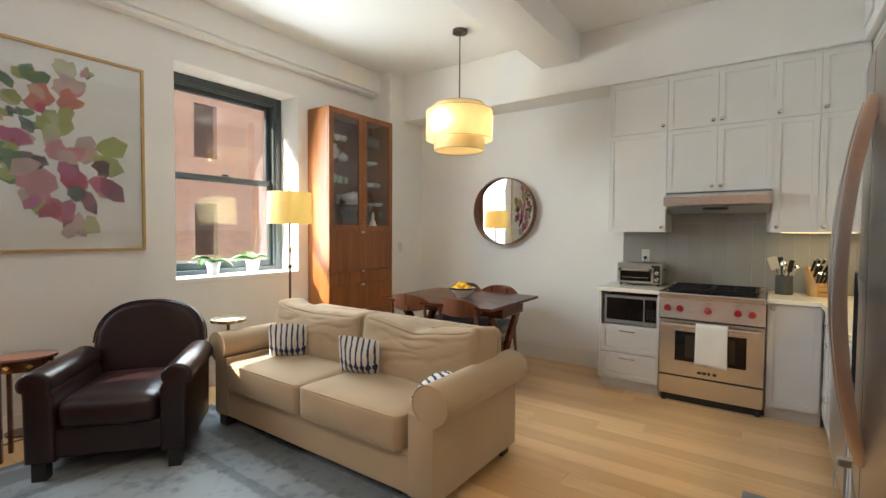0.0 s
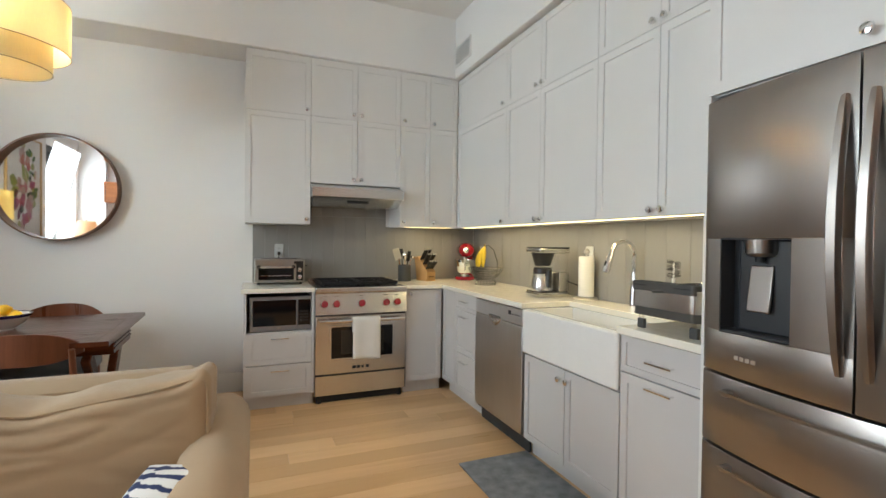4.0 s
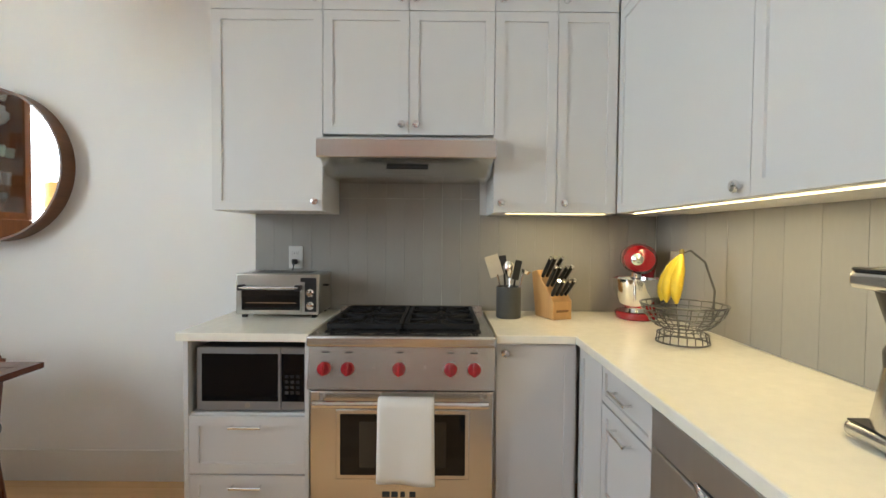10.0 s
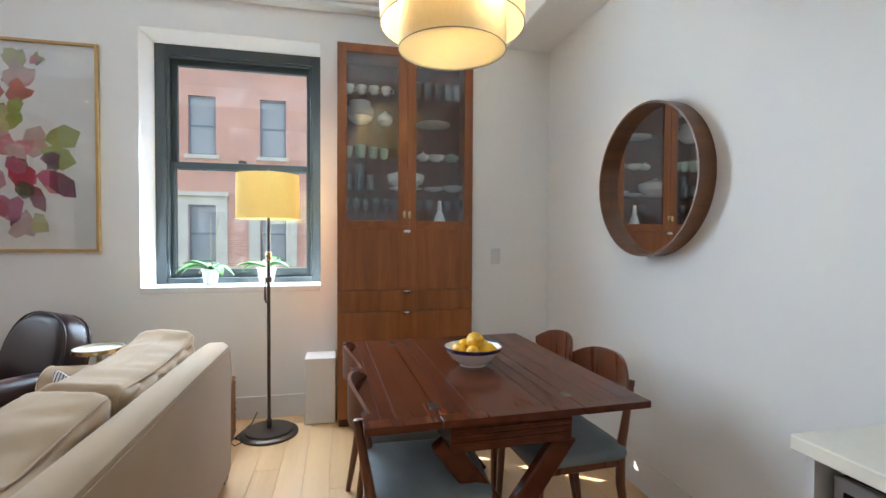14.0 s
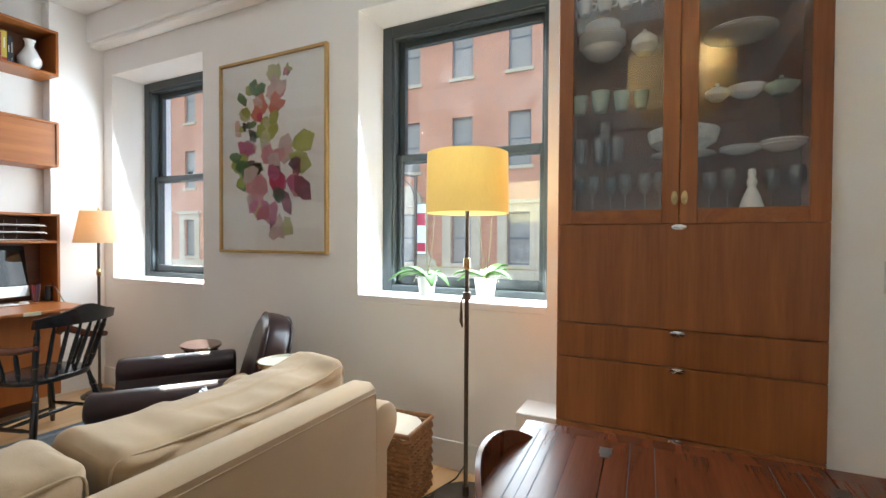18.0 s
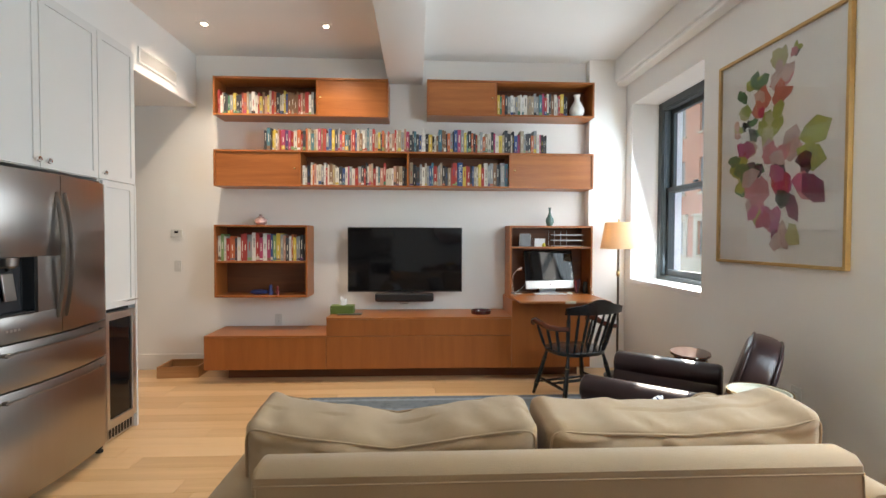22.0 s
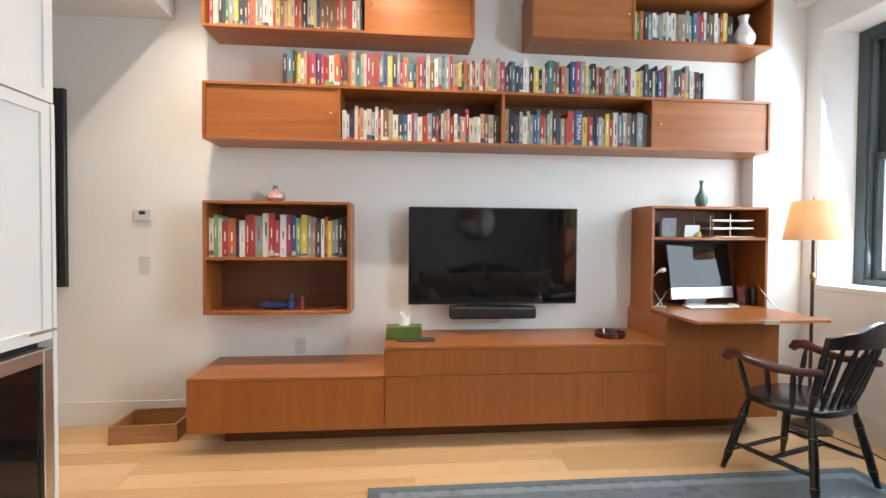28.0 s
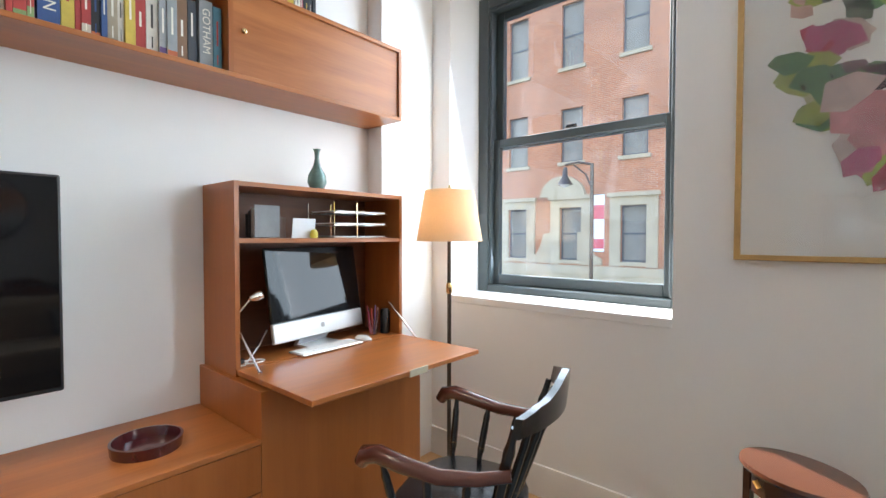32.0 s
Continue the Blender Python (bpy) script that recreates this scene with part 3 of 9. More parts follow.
trim = structure("cabinet_trim", box(-1.012, UX, UF + 0.012, UF + 0.05, UT, UT + 0.016, 0.003), TRIM, "thin shadow trim above the wall cabinets")

# backsplash of tall glass tiles
bs = tagged(new("backsplash"), "tall grey-brown glazed tiles behind the counter", "backsplash", "", "structure")
x = -0.955
meshes = {}
while x < EX - 0.03:
    w = min(0.0965, EX - 0.012 - x)
    high = -0.522 < x + w / 2 < 0.240
    part("tile", box(x, x + w - 0.0008, NY - 0.010, NY, 0.915, 1.4925 if high else UB + 0.004, 0.0004), SPLASH, bs)
    if high:
        part("tile", box(x, x + w - 0.0008, NY - 0.010, NY, 1.4935, 1.77, 0.0004), SPLASH, bs)
    x += 0.0965
y = NY - 0.012
while y > 1.95:
    part("tile", box(EX - 0.010, EX, y - 0.1465, y, 0.915, UB + 0.004, 0.0004), SPLASH, bs)
    y -= 0.148

# base units
BF = 4.412
def base_unit(name, label, x0, x1, fronts, z0=0.105, z1=0.880, niche=None):
    u = thing(name, label, "cabinet", group="kitchen base cabinets")
    if niche:
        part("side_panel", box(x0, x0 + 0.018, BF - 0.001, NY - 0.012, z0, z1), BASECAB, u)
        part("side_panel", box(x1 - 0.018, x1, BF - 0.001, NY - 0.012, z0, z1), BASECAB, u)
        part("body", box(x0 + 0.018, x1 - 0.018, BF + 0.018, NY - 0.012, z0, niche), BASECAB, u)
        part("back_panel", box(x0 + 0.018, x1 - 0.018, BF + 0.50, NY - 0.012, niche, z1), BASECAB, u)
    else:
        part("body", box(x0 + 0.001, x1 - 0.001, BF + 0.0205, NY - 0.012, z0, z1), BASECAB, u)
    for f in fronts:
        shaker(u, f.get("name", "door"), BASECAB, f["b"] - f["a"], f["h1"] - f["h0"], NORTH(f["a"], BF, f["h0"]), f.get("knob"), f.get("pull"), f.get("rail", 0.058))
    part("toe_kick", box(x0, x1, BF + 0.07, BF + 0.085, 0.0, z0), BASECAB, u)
    return u


base_unit("drawer_cabinet", "pale grey base cabinet with two drawers and an open microwave bay", -1.012, -0.512, [
    dict(name="drawer", a=-0.994, b=-0.530, h0=0.108, h1=0.340, pull=(0.232, 0.190), rail=0.055),
    dict(name="drawer", a=-0.994, b=-0.530, h0=0.344, h1=0.578, pull=(0.232, 0.196), rail=0.055)], niche=0.585)
base_unit("corner_cabinet", "pale grey corner base cabinet with one shaker door", 0.226, 0.558, [dict(a=0.229, b=0.545, h0=0.108, h1=0.876, knob=(0.032, 0.735))])

CX = 0.560
def east_base(name, label, y0, y1, fronts):
    u = thing(name, label, "cabinet", group="kitchen base cabinets")
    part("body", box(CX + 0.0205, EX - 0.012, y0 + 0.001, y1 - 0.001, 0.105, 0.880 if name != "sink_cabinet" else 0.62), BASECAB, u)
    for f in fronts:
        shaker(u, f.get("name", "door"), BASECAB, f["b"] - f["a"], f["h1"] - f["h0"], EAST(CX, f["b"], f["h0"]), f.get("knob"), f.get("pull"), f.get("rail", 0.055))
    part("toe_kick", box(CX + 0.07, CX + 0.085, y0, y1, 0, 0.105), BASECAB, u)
    return u


east_base("drawer_cabinet", "pale grey three-drawer base cabinet beside the dishwasher", 3.775, 4.41, [
    dict(name="filler", a=4.155, b=4.408, h0=0.108, h1=0.876),
    dict(name="drawer", a=3.778, b=4.152, h0=0.108, h1=0.404, pull=(0.187, 0.240)),
    dict(name="drawer", a=3.778, b=4.152, h0=0.408, h1=0.742, pull=(0.187, 0.290)),
    dict(name="drawer", a=3.778, b=4.152, h0=0.746, h1=0.876, pull=(0.187, 0.070), rail=0.035)])
east_base("sink_cabinet", "pale grey sink base cabinet with two shaker doors", 2.35, 3.125, [
    dict(a=2.740, b=3.122, h0=0.108, h1=0.612, knob=(0.350, 0.45)), dict(a=2.353, b=2.737, h0=0.108, h1=0.612, knob=(0.032, 0.45))])
east_base("drawer_cabinet", "pale grey base cabinet with a drawer over a door", 1.90, 2.35, [
    dict(name="drawer", a=1.903, b=2.347, h0=0.716, h1=0.876, pull=(0.222, 0.075), rail=0.040),
    dict(a=1.903, b=2.347, h0=0.108, h1=0.712, pull=(0.222, 0.575))])

# worktop
top = tagged(new("worktop"), "white polished quartz worktop around the corner", "worktop")
part("slab", box(-1.030, -0.512, 4.385, NY - 0.012, 0.882, 0.915, 0.003), QUARTZ, top)
part("slab", prism([(0.227, 4.385), (0.535, 4.385), (0.535, 3.125), (0.885, 3.125), (0.885, 2.35), (0.535, 2.35), (0.535, 1.885), (EX - 0.012, 1.885), (EX - 0.012, NY - 0.012), (0.227, NY - 0.012)], 0.882, 0.915, 0.003, 1), QUARTZ, top)

# farmhouse sink
sink = thing("farmhouse_sink", "white fireclay apron-front sink set into the worktop", "sink")
part("apron", box(0.540, 0.566, 2.352, 3.1245, 0.622, 0.8815, 0.012, 3), CERAMIC, sink)
part("front_wall", box(0.566, 0.600, 2.352, 3.123, 0.640, 0.8815, 0.003), CERAMIC, sink)
part("side_wall", box(0.60, 0.884, 2.352, 2.385, 0.640, 0.8815, 0.003), CERAMIC, sink)
part("side_wall", box(0.60, 0.884, 3.090, 3.1245, 0.640, 0.8815, 0.003), CERAMIC, sink)
part("back_wall", box(0.884, 0.93, 2.352, 3.123, 0.640, 0.880, 0.004), CERAMIC, sink)
part("basin_floor", box(0.60, 0.884, 2.385, 3.090, 0.640, 0.665, 0.002), CERAMIC, sink)
part("drain", moved(lathe([(0.0, 0.666), (0.045, 0.667), (0.05, 0.668), (0.05, 0.666)], 20, cap=False), pose(0.74, 2.74, 0)), CHROME, sink)

# dishwasher
DISHST = mat("dishwasher_steel", (0.56, 0.55, 0.54), 0.38, metal=1.0, var=0.03, scale=3, bump=0.012, bump_scale=120, stretch=(8, 8, 1))
dw = thing("dishwasher", "brushed stainless steel dishwasher under the worktop", "dishwasher")
part("body", box(CX + 0.02, EX - 0.05, 3.135, 3.765, 0.09, 0.876), BLACK, dw)
part("door", box(CX - 0.010, CX + 0.02, 3.138, 3.768, 0.115, 0.770, 0.005, 2), DISHST, dw)
part("control_panel", box(CX - 0.010, CX + 0.02, 3.138, 3.768, 0.774, 0.872, 0.005, 2), DISHST, dw)
bm, ring_ = bmesh.new(), []
for i in range(13):
    u = -1 + i / 6
    y, sink_ = 3.480 + 0.082 * u, 1 - u * u
    ring_.append([bm.verts.new(p) for p in ((CX - 0.0105, y, 0.786 - 0.006 * sink_), (CX - 0.0115 - 0.010 * sink_, y, 0.780 - 0.016 * sink_), (CX - 0.0115 - 0.012 * sink_, y, 0.776 - 0.024 * sink_), (CX - 0.0105, y, 0.766 - 0.042 * sink_))])
for p, q in zip(ring_, ring_[1:]):
    for i in range(3):
        bm.faces.new((p[i], p[i + 1], q[i + 1], q[i]))
bmesh.ops.recalc_face_normals(bm, faces=bm.faces)
for f in bm.faces:
    f.smooth = True
part("scoop_shadow_gap", box(CX - 0.0112, CX - 0.0095, 3.412, 3.548, 0.784, 0.790), GAP, dw)
part("handle_scoop", bm, STEELH, dw)
part("display", box(CX - 0.0125, CX - 0.010, 3.27, 3.30, 0.825, 0.850), BLACK, dw)
for i in range(6):
    part("button", box(CX - 0.0118, CX - 0.010, 3.165 + i * 0.016, 3.171 + i * 0.016, 0.828, 0.834), BLACK, dw)
part("kick", box(CX + 0.05, CX + 0.065, 3.135, 3.765, 0.0, 0.09), GAP, dw)

# range
rg = thing("range_cooker", "stainless steel gas range with red knobs and black grates", "range")
RX0, RX1, RF = -0.510, 0.222, 4.390
part("body", box(RX0 + 0.002, RX1 - 0.002, RF + 0.035, NY - 0.03, 0.10, 0.895), STEELH, rg)
part("toe_panel", box(RX0 + 0.004, RX1 - 0.004, RF + 0.006, RF + 0.036, 0.070, 0.226, 0.004), STEELH, rg)
part("kick", box(RX0 + 0.02, RX1 - 0.02, RF + 0.060, RF + 0.075, 0.004, 0.100), GAP, rg)
# solid black strips stand in for the shade in the gaps round the door
for z0, z1 in ((0.2265, 0.2355), (0.6905, 0.7035)):
    part("door_gap", box(RX0 + 0.004, RX1 - 0.004, RF + 0.004, RF + 0.0345, z0, z1), GAP, rg)
for x0, x1 in ((RX0 + 0.0005, RX0 + 0.0035), (RX1 - 0.0035, RX1 - 0.0005)):
    part("side_trim", box(x0, x1, RF + 0.001, RF + 0.034, 0.070, 0.700), DARKSTEEL, rg)
door = part("oven_door", box(RX0 + 0.004, RX1 - 0.004, RF, RF + 0.036, 0.236, 0.690, 0.006, 2), STEELH, rg)
part("window_rim", box(-0.402, 0.124, RF - 0.004, RF + 0.001, 0.340, 0.618, 0.004, 2), STEELH, door)
part("window_bezel", box(-0.385, 0.107, RF - 0.007, RF + 0.002, 0.357, 0.601, 0.003), SCREEN, door)
part("window_glass", box(-0.310, 0.032, RF - 0.0085, RF - 0.006, 0.388, 0.572, 0.001), mat("oven_glass", (0.035, 0.030, 0.024), 0.10, var=0.05), door)
bm = tube([(RX0 + 0.03, RF - 0.052, 0.655), (RX1 - 0.03, RF - 0.052, 0.655)], 0.0145, 14)
for xx in (RX0 + 0.05, RX1 - 0.05):
    tube([(xx, RF, 0.655), (xx, RF - 0.052, 0.655)], 0.010, 10, bm=bm)
part("handle", bm, CHROME, door)
bm = bmesh.new()
own = prism([(RF - 0.030, 0.705), (RF + 0.035, 0.700), (RF + 0.035, 0.893), (RF + 0.006, 0.893)], RX0 + 0.002, RX1 - 0.002)
moved(own, Matrix(((0, 0, 1, 0), (1, 0, 0, 0), (0, 1, 0, 0), (0, 0, 0, 1))))
bmesh.ops.recalc_face_normals(own, faces=own.faces)
panel = part("control_panel", own, STEELH, rg)
part("bullnose", box(RX0 - 0.001, RX1 + 0.001, RF - 0.034, RF + 0.020, 0.870, 0.914, 0.010, 3), STEELH, rg)
part("cooktop", box(RX0 + 0.002, RX1 - 0.002, RF - 0.01, NY - 0.02, 0.893, 0.912, 0.004), STEELH, rg)
part("burner_pan", box(RX0 + 0.050, RX1 - 0.050, RF + 0.045, NY - 0.075, 0.9095, 0.9145, 0.002), IRON, rg, "black enamelled burner pan")
part("back_guard", box(RX0 + 0.002, RX1 - 0.002, NY - 0.055, NY - 0.022, 0.912, 0.945, 0.003), STEELH, rg)
tilt = math.degrees(math.atan2(0.036, 0.188))
for kx in (-0.441, -0.350, -0.152, 0.046, 0.138):
    km = Matrix.Translation((kx, RF - 0.018, 0.785)) @ pose(0, 0, 0, 90 - tilt)
    k = part("knob", moved(lathe([(0.0285, 0.0), (0.0285, 0.003), (0.027, 0.005), (0.026, 0.010)], 24), km), CHROME, panel, "red control knob on a chrome ring")
    part("grip", moved(box(-0.007, 0.007, -0.027, 0.027, 0.010, 0.043, 0.004, 2, bm=lathe([(0.027, 0.009), (0.025, 0.030), (0.022, 0.034)], 20)), km), RED, k)
for kx in (-0.251, -0.053):
    part("igniter_light", moved(lathe([(0.006, 0), (0.006, 0.003), (0.002, 0.004)], 10), Matrix.Translation((kx, RF - 0.017, 0.79)) @ pose(0, 0, 0, 90 - tilt)), CHROME, panel)
for kx in (-0.441, -0.350, -0.152, 0.046, 0.138):
    part("marking", moved(box(-0.014, 0.014, -0.0022, 0.0022, 0, 0.0008), Matrix.Translation((kx, RF - 0.008, 0.845)) @ pose(0, 0, 0, 90 - tilt)), GAP, panel)
# maker's plate: plain bars
for i, w in enumerate((0.030, 0.026, 0.018, 0.024)):
    part("badge", box(-0.219 + i * 0.036, -0.219 + i * 0.036 + w, RF - 0.0015, RF + 0.001, 0.268, 0.290, 0.0008), GAP, rg)
for gx0, gx1 in ((RX0 + 0.060, -0.148), (-0.140, RX1 - 0.060)):
    bm = bmesh.new()
    y0, y1 = RF + 0.055, NY - 0.085
    for yy in (y0, (y0 + y1) / 2, y1):
        box(gx0, gx1, yy - 0.009, yy + 0.009, 0.926, 0.948, 0.003, bm=bm)
    for xx in (gx0 + 0.007, gx1 - 0.007):
        box(xx - 0.009, xx + 0.009, y0, y1, 0.926, 0.948, 0.003, bm=bm)
    for cy in ((y0 * 3 + y1) / 4, (y0 + y1 * 3) / 4):
        cx = (gx0 + gx1) / 2
        for dx, dy in ((1, 0), (-1, 0), (0, 1), (0, -1), (0.7, 0.7), (-0.7, 0.7), (0.7, -0.7), (-0.7, -0.7)):
            ext = min((gx1 - gx0) / 2 / max(abs(dx), 1e-3), (y1 - y0) / 4 / max(abs(dy), 1e-3))
            tube([(cx + dx * 0.035, cy + dy * 0.035, 0.944), (cx + dx * ext, cy + dy * ext, 0.940)], 0.0078, 6, bm=bm)
    for xx in (gx0 + 0.02, gx1 - 0.02):
        for yy in (y0 + 0.01, y1 - 0.01):
            tube([(xx, yy, 0.912), (xx, yy, 0.935)], 0.008, 6, bm=bm)
    g = part("grate", bm, IRON, rg)
    for cy in ((y0 * 3 + y1) / 4, (y0 + y1 * 3) / 4):
        part("burner", moved(lathe([(0.05, 0.912), (0.05, 0.922), (0.035, 0.924), (0.035, 0.932), (0.0, 0.933)], 20, cap=False), pose((gx0 + gx1) / 2, cy, 0)), IRON, rg)
for xx in (RX0 + 0.04, RX1 - 0.04):
    for yy in (RF + 0.06, NY - 0.1):
        part("foot", moved(lathe([(0.018, 0), (0.018, 0.01), (0.012, 0.012), (0.012, 0.105)], 12), pose(xx, yy, 0)), BLACK, rg)

# hood
hood = thing("range_hood", "slim stainless steel under-cabinet hood over the range", "range hood")
own = prism([(4.535, 1.628), (NY - 0.012, 1.628), (NY - 0.012, 1.747), (4.648 + 0.02, 1.747), (4.648, 1.738), (4.54, 1.708), (4.532, 1.702), (4.530, 1.633)], -0.520, 0.234)
moved(own, Matrix(((0, 0, 1, 0), (1, 0, 0, 0), (0, 1, 0, 0), (0, 0, 0, 1))))
bmesh.ops.recalc_face_normals(own, faces=own.faces)
part("canopy", own, STEELH, hood)
own = prism([(4.545, 1.628), (NY - 0.03, 1.628), (NY - 0.03, 1.566), (4.66, 1.566)], -0.508, 0.222)
moved(own, Matrix(((0, 0, 1, 0), (1, 0, 0, 0), (0, 1, 0, 0), (0, 0, 0, 1))))
bmesh.ops.recalc_face_normals(own, faces=own.faces)
part("underside", own, STEELH, hood)
part("control_slot", moved(box(-0.09, 0.09, -0.004, 0.004, -0.008, 0.008), Matrix.Translation((-0.143, 4.598, 1.598)) @ pose(0, 0, 0, -30)), BLACK, hood)

# refrigerator: its whole front bows as one arc
fr = thing("refrigerator", "black stainless French-door refrigerator with a water dispenser", "refrigerator")
F0, F1, FT = 0.956, 1.868, 1.742
ym = (F0 + F1) / 2


def front(y):
    """How far the front reaches at y: an arc with rounded outer edges."""
    s = 2 * (y - F0) / (F1 - F0) - 1
    d = max(0.0, 0.024 - min(y - F0, F1 - y))
    return 0.447 - 0.060 * (1 - s * s) + 0.024 - math.sqrt(max(0.0, 0.024 ** 2 - d * d))


def bowed(y0, y1, z0, z1, lip=0.003):
    """A slice of the bowed front between y0 and y1."""
    ys = sorted({y0 + (y1 - y0) * i / 14 for i in range(15)} | {y for e in (0.004, 0.009, 0.015) for y in (F0 + e, F1 - e) if y0 < y < y1})
    return prism([(0.506, y0)] + [(front(y), y) for y in ys] + [(0.506, y1)], z0, z1, lip, 2)


def strap(points, wide, thick):
    """A flat bar of oblong section along points in the x, z plane."""
    bm, rows = bmesh.new(), []
    for i, (x, y, z) in enumerate(points):
        k = 0.55 + 0.45 * math.sin(math.pi * i / (len(points) - 1)) ** 0.5
        rows.append([bm.verts.new(p) for p in ((x, y - wide * k, z), (x - thick * 0.4, y - wide * k * 0.7, z), (x - thick * 0.4, y + wide * k * 0.7, z), (x, y + wide * k, z), (x + thick, y + wide * k, z), (x + thick, y - wide * k, z))])
    for p, q in zip(rows, rows[1:]):
        for i in range(6):
            bm.faces.new((p[i], p[(i + 1) % 6], q[(i + 1) % 6], q[i]))
    bm.faces.new(rows[0])
    bm.faces.new(rows[-1])
    bmesh.ops.recalc_face_normals(bm, faces=bm.faces)
    return sharp(bm, 35)


part("body", box(0.512, EX - 0.02, F0 + 0.006, F1 - 0.006, 0.045, FT - 0.012, 0.004), mat("fridge_side", (0.03, 0.03, 0.032), 0.4, var=0.06), fr)
dl = new("door")
dl.parent = fr
DY0, DY1, DZ0, DZ1 = 1.562, 1.778, 1.003, 1.296
part("panel_top", bowed(ym + 0.003, F1, DZ1, FT), DARKSTEEL, dl)
part("panel_bottom", bowed(ym + 0.003, F1, 0.870, DZ0), DARKSTEEL, dl)
part("panel_side", bowed(ym + 0.003, DY0, DZ0, DZ1, 0.0), DARKSTEEL, dl)
part("panel_side", bowed(DY1, F1, DZ0, DZ1, 0.0), DARKSTEEL, dl)
FD = front((DY0 + DY1) / 2)
NICHE = mat("dispenser_grey", (0.028, 0.030, 0.034), 0.35, var=0.08)
rec = part("recess", box(FD + 0.066, FD + 0.072, DY0, DY1, DZ0, DZ1), NICHE, dl)
for y0, y1, z0, z1 in ((DY0, DY0 + 0.004, DZ0 + 0.010, DZ1), (DY1 - 0.004, DY1, DZ0 + 0.010, DZ1), (DY0 + 0.004, DY1 - 0.004, DZ1 - 0.004, DZ1)):
    part("bezel", box(FD + 0.004, FD + 0.066, y0, y1, z0, z1), NICHE, rec)
part("drip_ledge", box(FD + 0.002, FD + 0.066, DY0, DY1, DZ0, DZ0 + 0.010, 0.002), NICHE, rec)
part("back_rib", box(FD + 0.050, FD + 0.066, DY0 + 0.030, DY1 - 0.030, DZ0 + 0.010, DZ1 - 0.004, 0.006, 2), NICHE, rec)
sp_ = part("spout", moved(lathe([(0.0, -0.052), (0.030, -0.050), (0.040, -0.040), (0.043, 0.0), (0.0, 0.0)], 20, cap=False), pose(FD + 0.040, (DY0 + DY1) / 2 + 0.005, DZ1 - 0.004)), DARKSTEEL, rec, "steel dispenser head")
part("nozzle", moved(lathe([(0.012, -0.066), (0.013, -0.050)], 14), pose(FD + 0.036, (DY0 + DY1) / 2 + 0.005, DZ1 - 0.004)), BLACK, sp_)
part("paddle", moved(box(-0.034, 0.034, -0.005, 0.005, -0.07, 0.07, 0.004, 2), Matrix.Translation((FD + 0.040, (DY0 + DY1) / 2 + 0.005, 1.145)) @ pose(0, 0, 0, 8, 0, 90)), DARKSTEEL, rec, "steel paddle")
for i in range(4):
    part("badge", box(front(1.66 + i * 0.019) - 0.0008, front(1.66 + i * 0.019) + 0.003, 1.66 + i * 0.019, 1.672 + i * 0.019, 0.925, 0.937), STEEL, dl)
dr = part("door", bowed(F0, ym - 0.003, 0.870, FT), DARKSTEEL, fr)
for par, hy in ((dl, ym + 0.030), (dr, ym - 0.030)):
    n = 18
    part("handle", strap([(front(ym) - 0.006 - 0.042 * math.sin(math.pi * i / n) ** 0.8, hy, 0.955 + 0.690 * i / n) for i in range(n + 1)], 0.0135, 0.016), DARKSTEEL, par)
for z0, z1, hz in ((0.634, 0.862, 0.818), (0.060, 0.626, 0.585)):
    d = part("drawer", bowed(F0, F1, z0, z1), DARKSTEEL, fr)
    ys = [1.050 + 0.705 * i / 14 for i in range(15)]
    bm = strap([(hz, -y, front(y) - 0.030) for y in ys], 0.016, 0.006)
    moved(bm, Matrix(((0, 0, 1, 0), (0, -1, 0, 0), (1, 0, 0, 0), (0, 0, 0, 1))))
    bmesh.ops.recalc_face_normals(bm, faces=bm.faces)
    for y in (1.062, 1.743):
        box(front(y) - 0.030, front(y) + 0.004, y - 0.012, y + 0.012, hz - 0.010, hz + 0.010, 0.003, bm=bm)
    part("handle", bm, DARKSTEEL, d)
part("gasket", box(0.500, 0.514, F0 + 0.010, F1 - 0.010, 0.05, FT - 0.02), BLACK, fr)
part("grille", box(0.480, 0.512, F0 + 0.01, F1 - 0.01, 0.012, 0.050), BLACK, fr)
for hy in (F0 + 0.05, F1 - 0.05):
    part("hinge_cover", box(0.470, 0.580, hy - 0.035, hy + 0.035, FT - 0.012, FT + 0.016, 0.006), BLACK, fr)
    part("foot", moved(lathe([(0.022, 0.0), (0.022, 0.014), (0.014, 0.018), (0.014, 0.05)], 12), pose(0.475, hy, 0)), BLACK, fr)

# cabinet over the refrigerator and the tall unit beside it
PX, TE, TB = 0.492, 0.564, 1.778
over = thing("tall_cabinet", "tall pale grey cabinet around the refrigerator and wine cooler", "cabinet")
part("body", box(PX + 0.0205, EX - 0.004, TE, 1.895, TB, 2.764), CAB, over)
part("side_panel", box(PX - 0.008, EX - 0.004, 1.876, 1.897, 0.0, TB, 0.001), CAB, over)
part("side_panel", box(PX - 0.002, EX - 0.004, TE, TE + 0.018, 0.0, TB), CAB, over)
part("side_panel", box(0.516, EX - 0.004, 0.918, 0.936, 0.0, TB), CAB, over)
for a, b, kx in ((1.410, 1.895, "r"), (0.952, 1.407, "l"), (TE + 0.002, 0.949, "r")):
    shaker(over, "door", CAB, b - a, 0.96, EAST(PX, b, TB + 0.003), knob=((0.034, 0.042) if kx == "l" else (b - a - 0.034 if b > 1 else 0.034, 0.042)))
part("body", box(PX + 0.0205, EX - 0.004, TE + 0.018, 0.918, 0.905, TB), CAB, over)
shaker(over, "door", CAB, 0.916 - TE - 0.020, TB - 0.912, EAST(PX, 0.916, 0.910), pull=(0.25, 0.040))

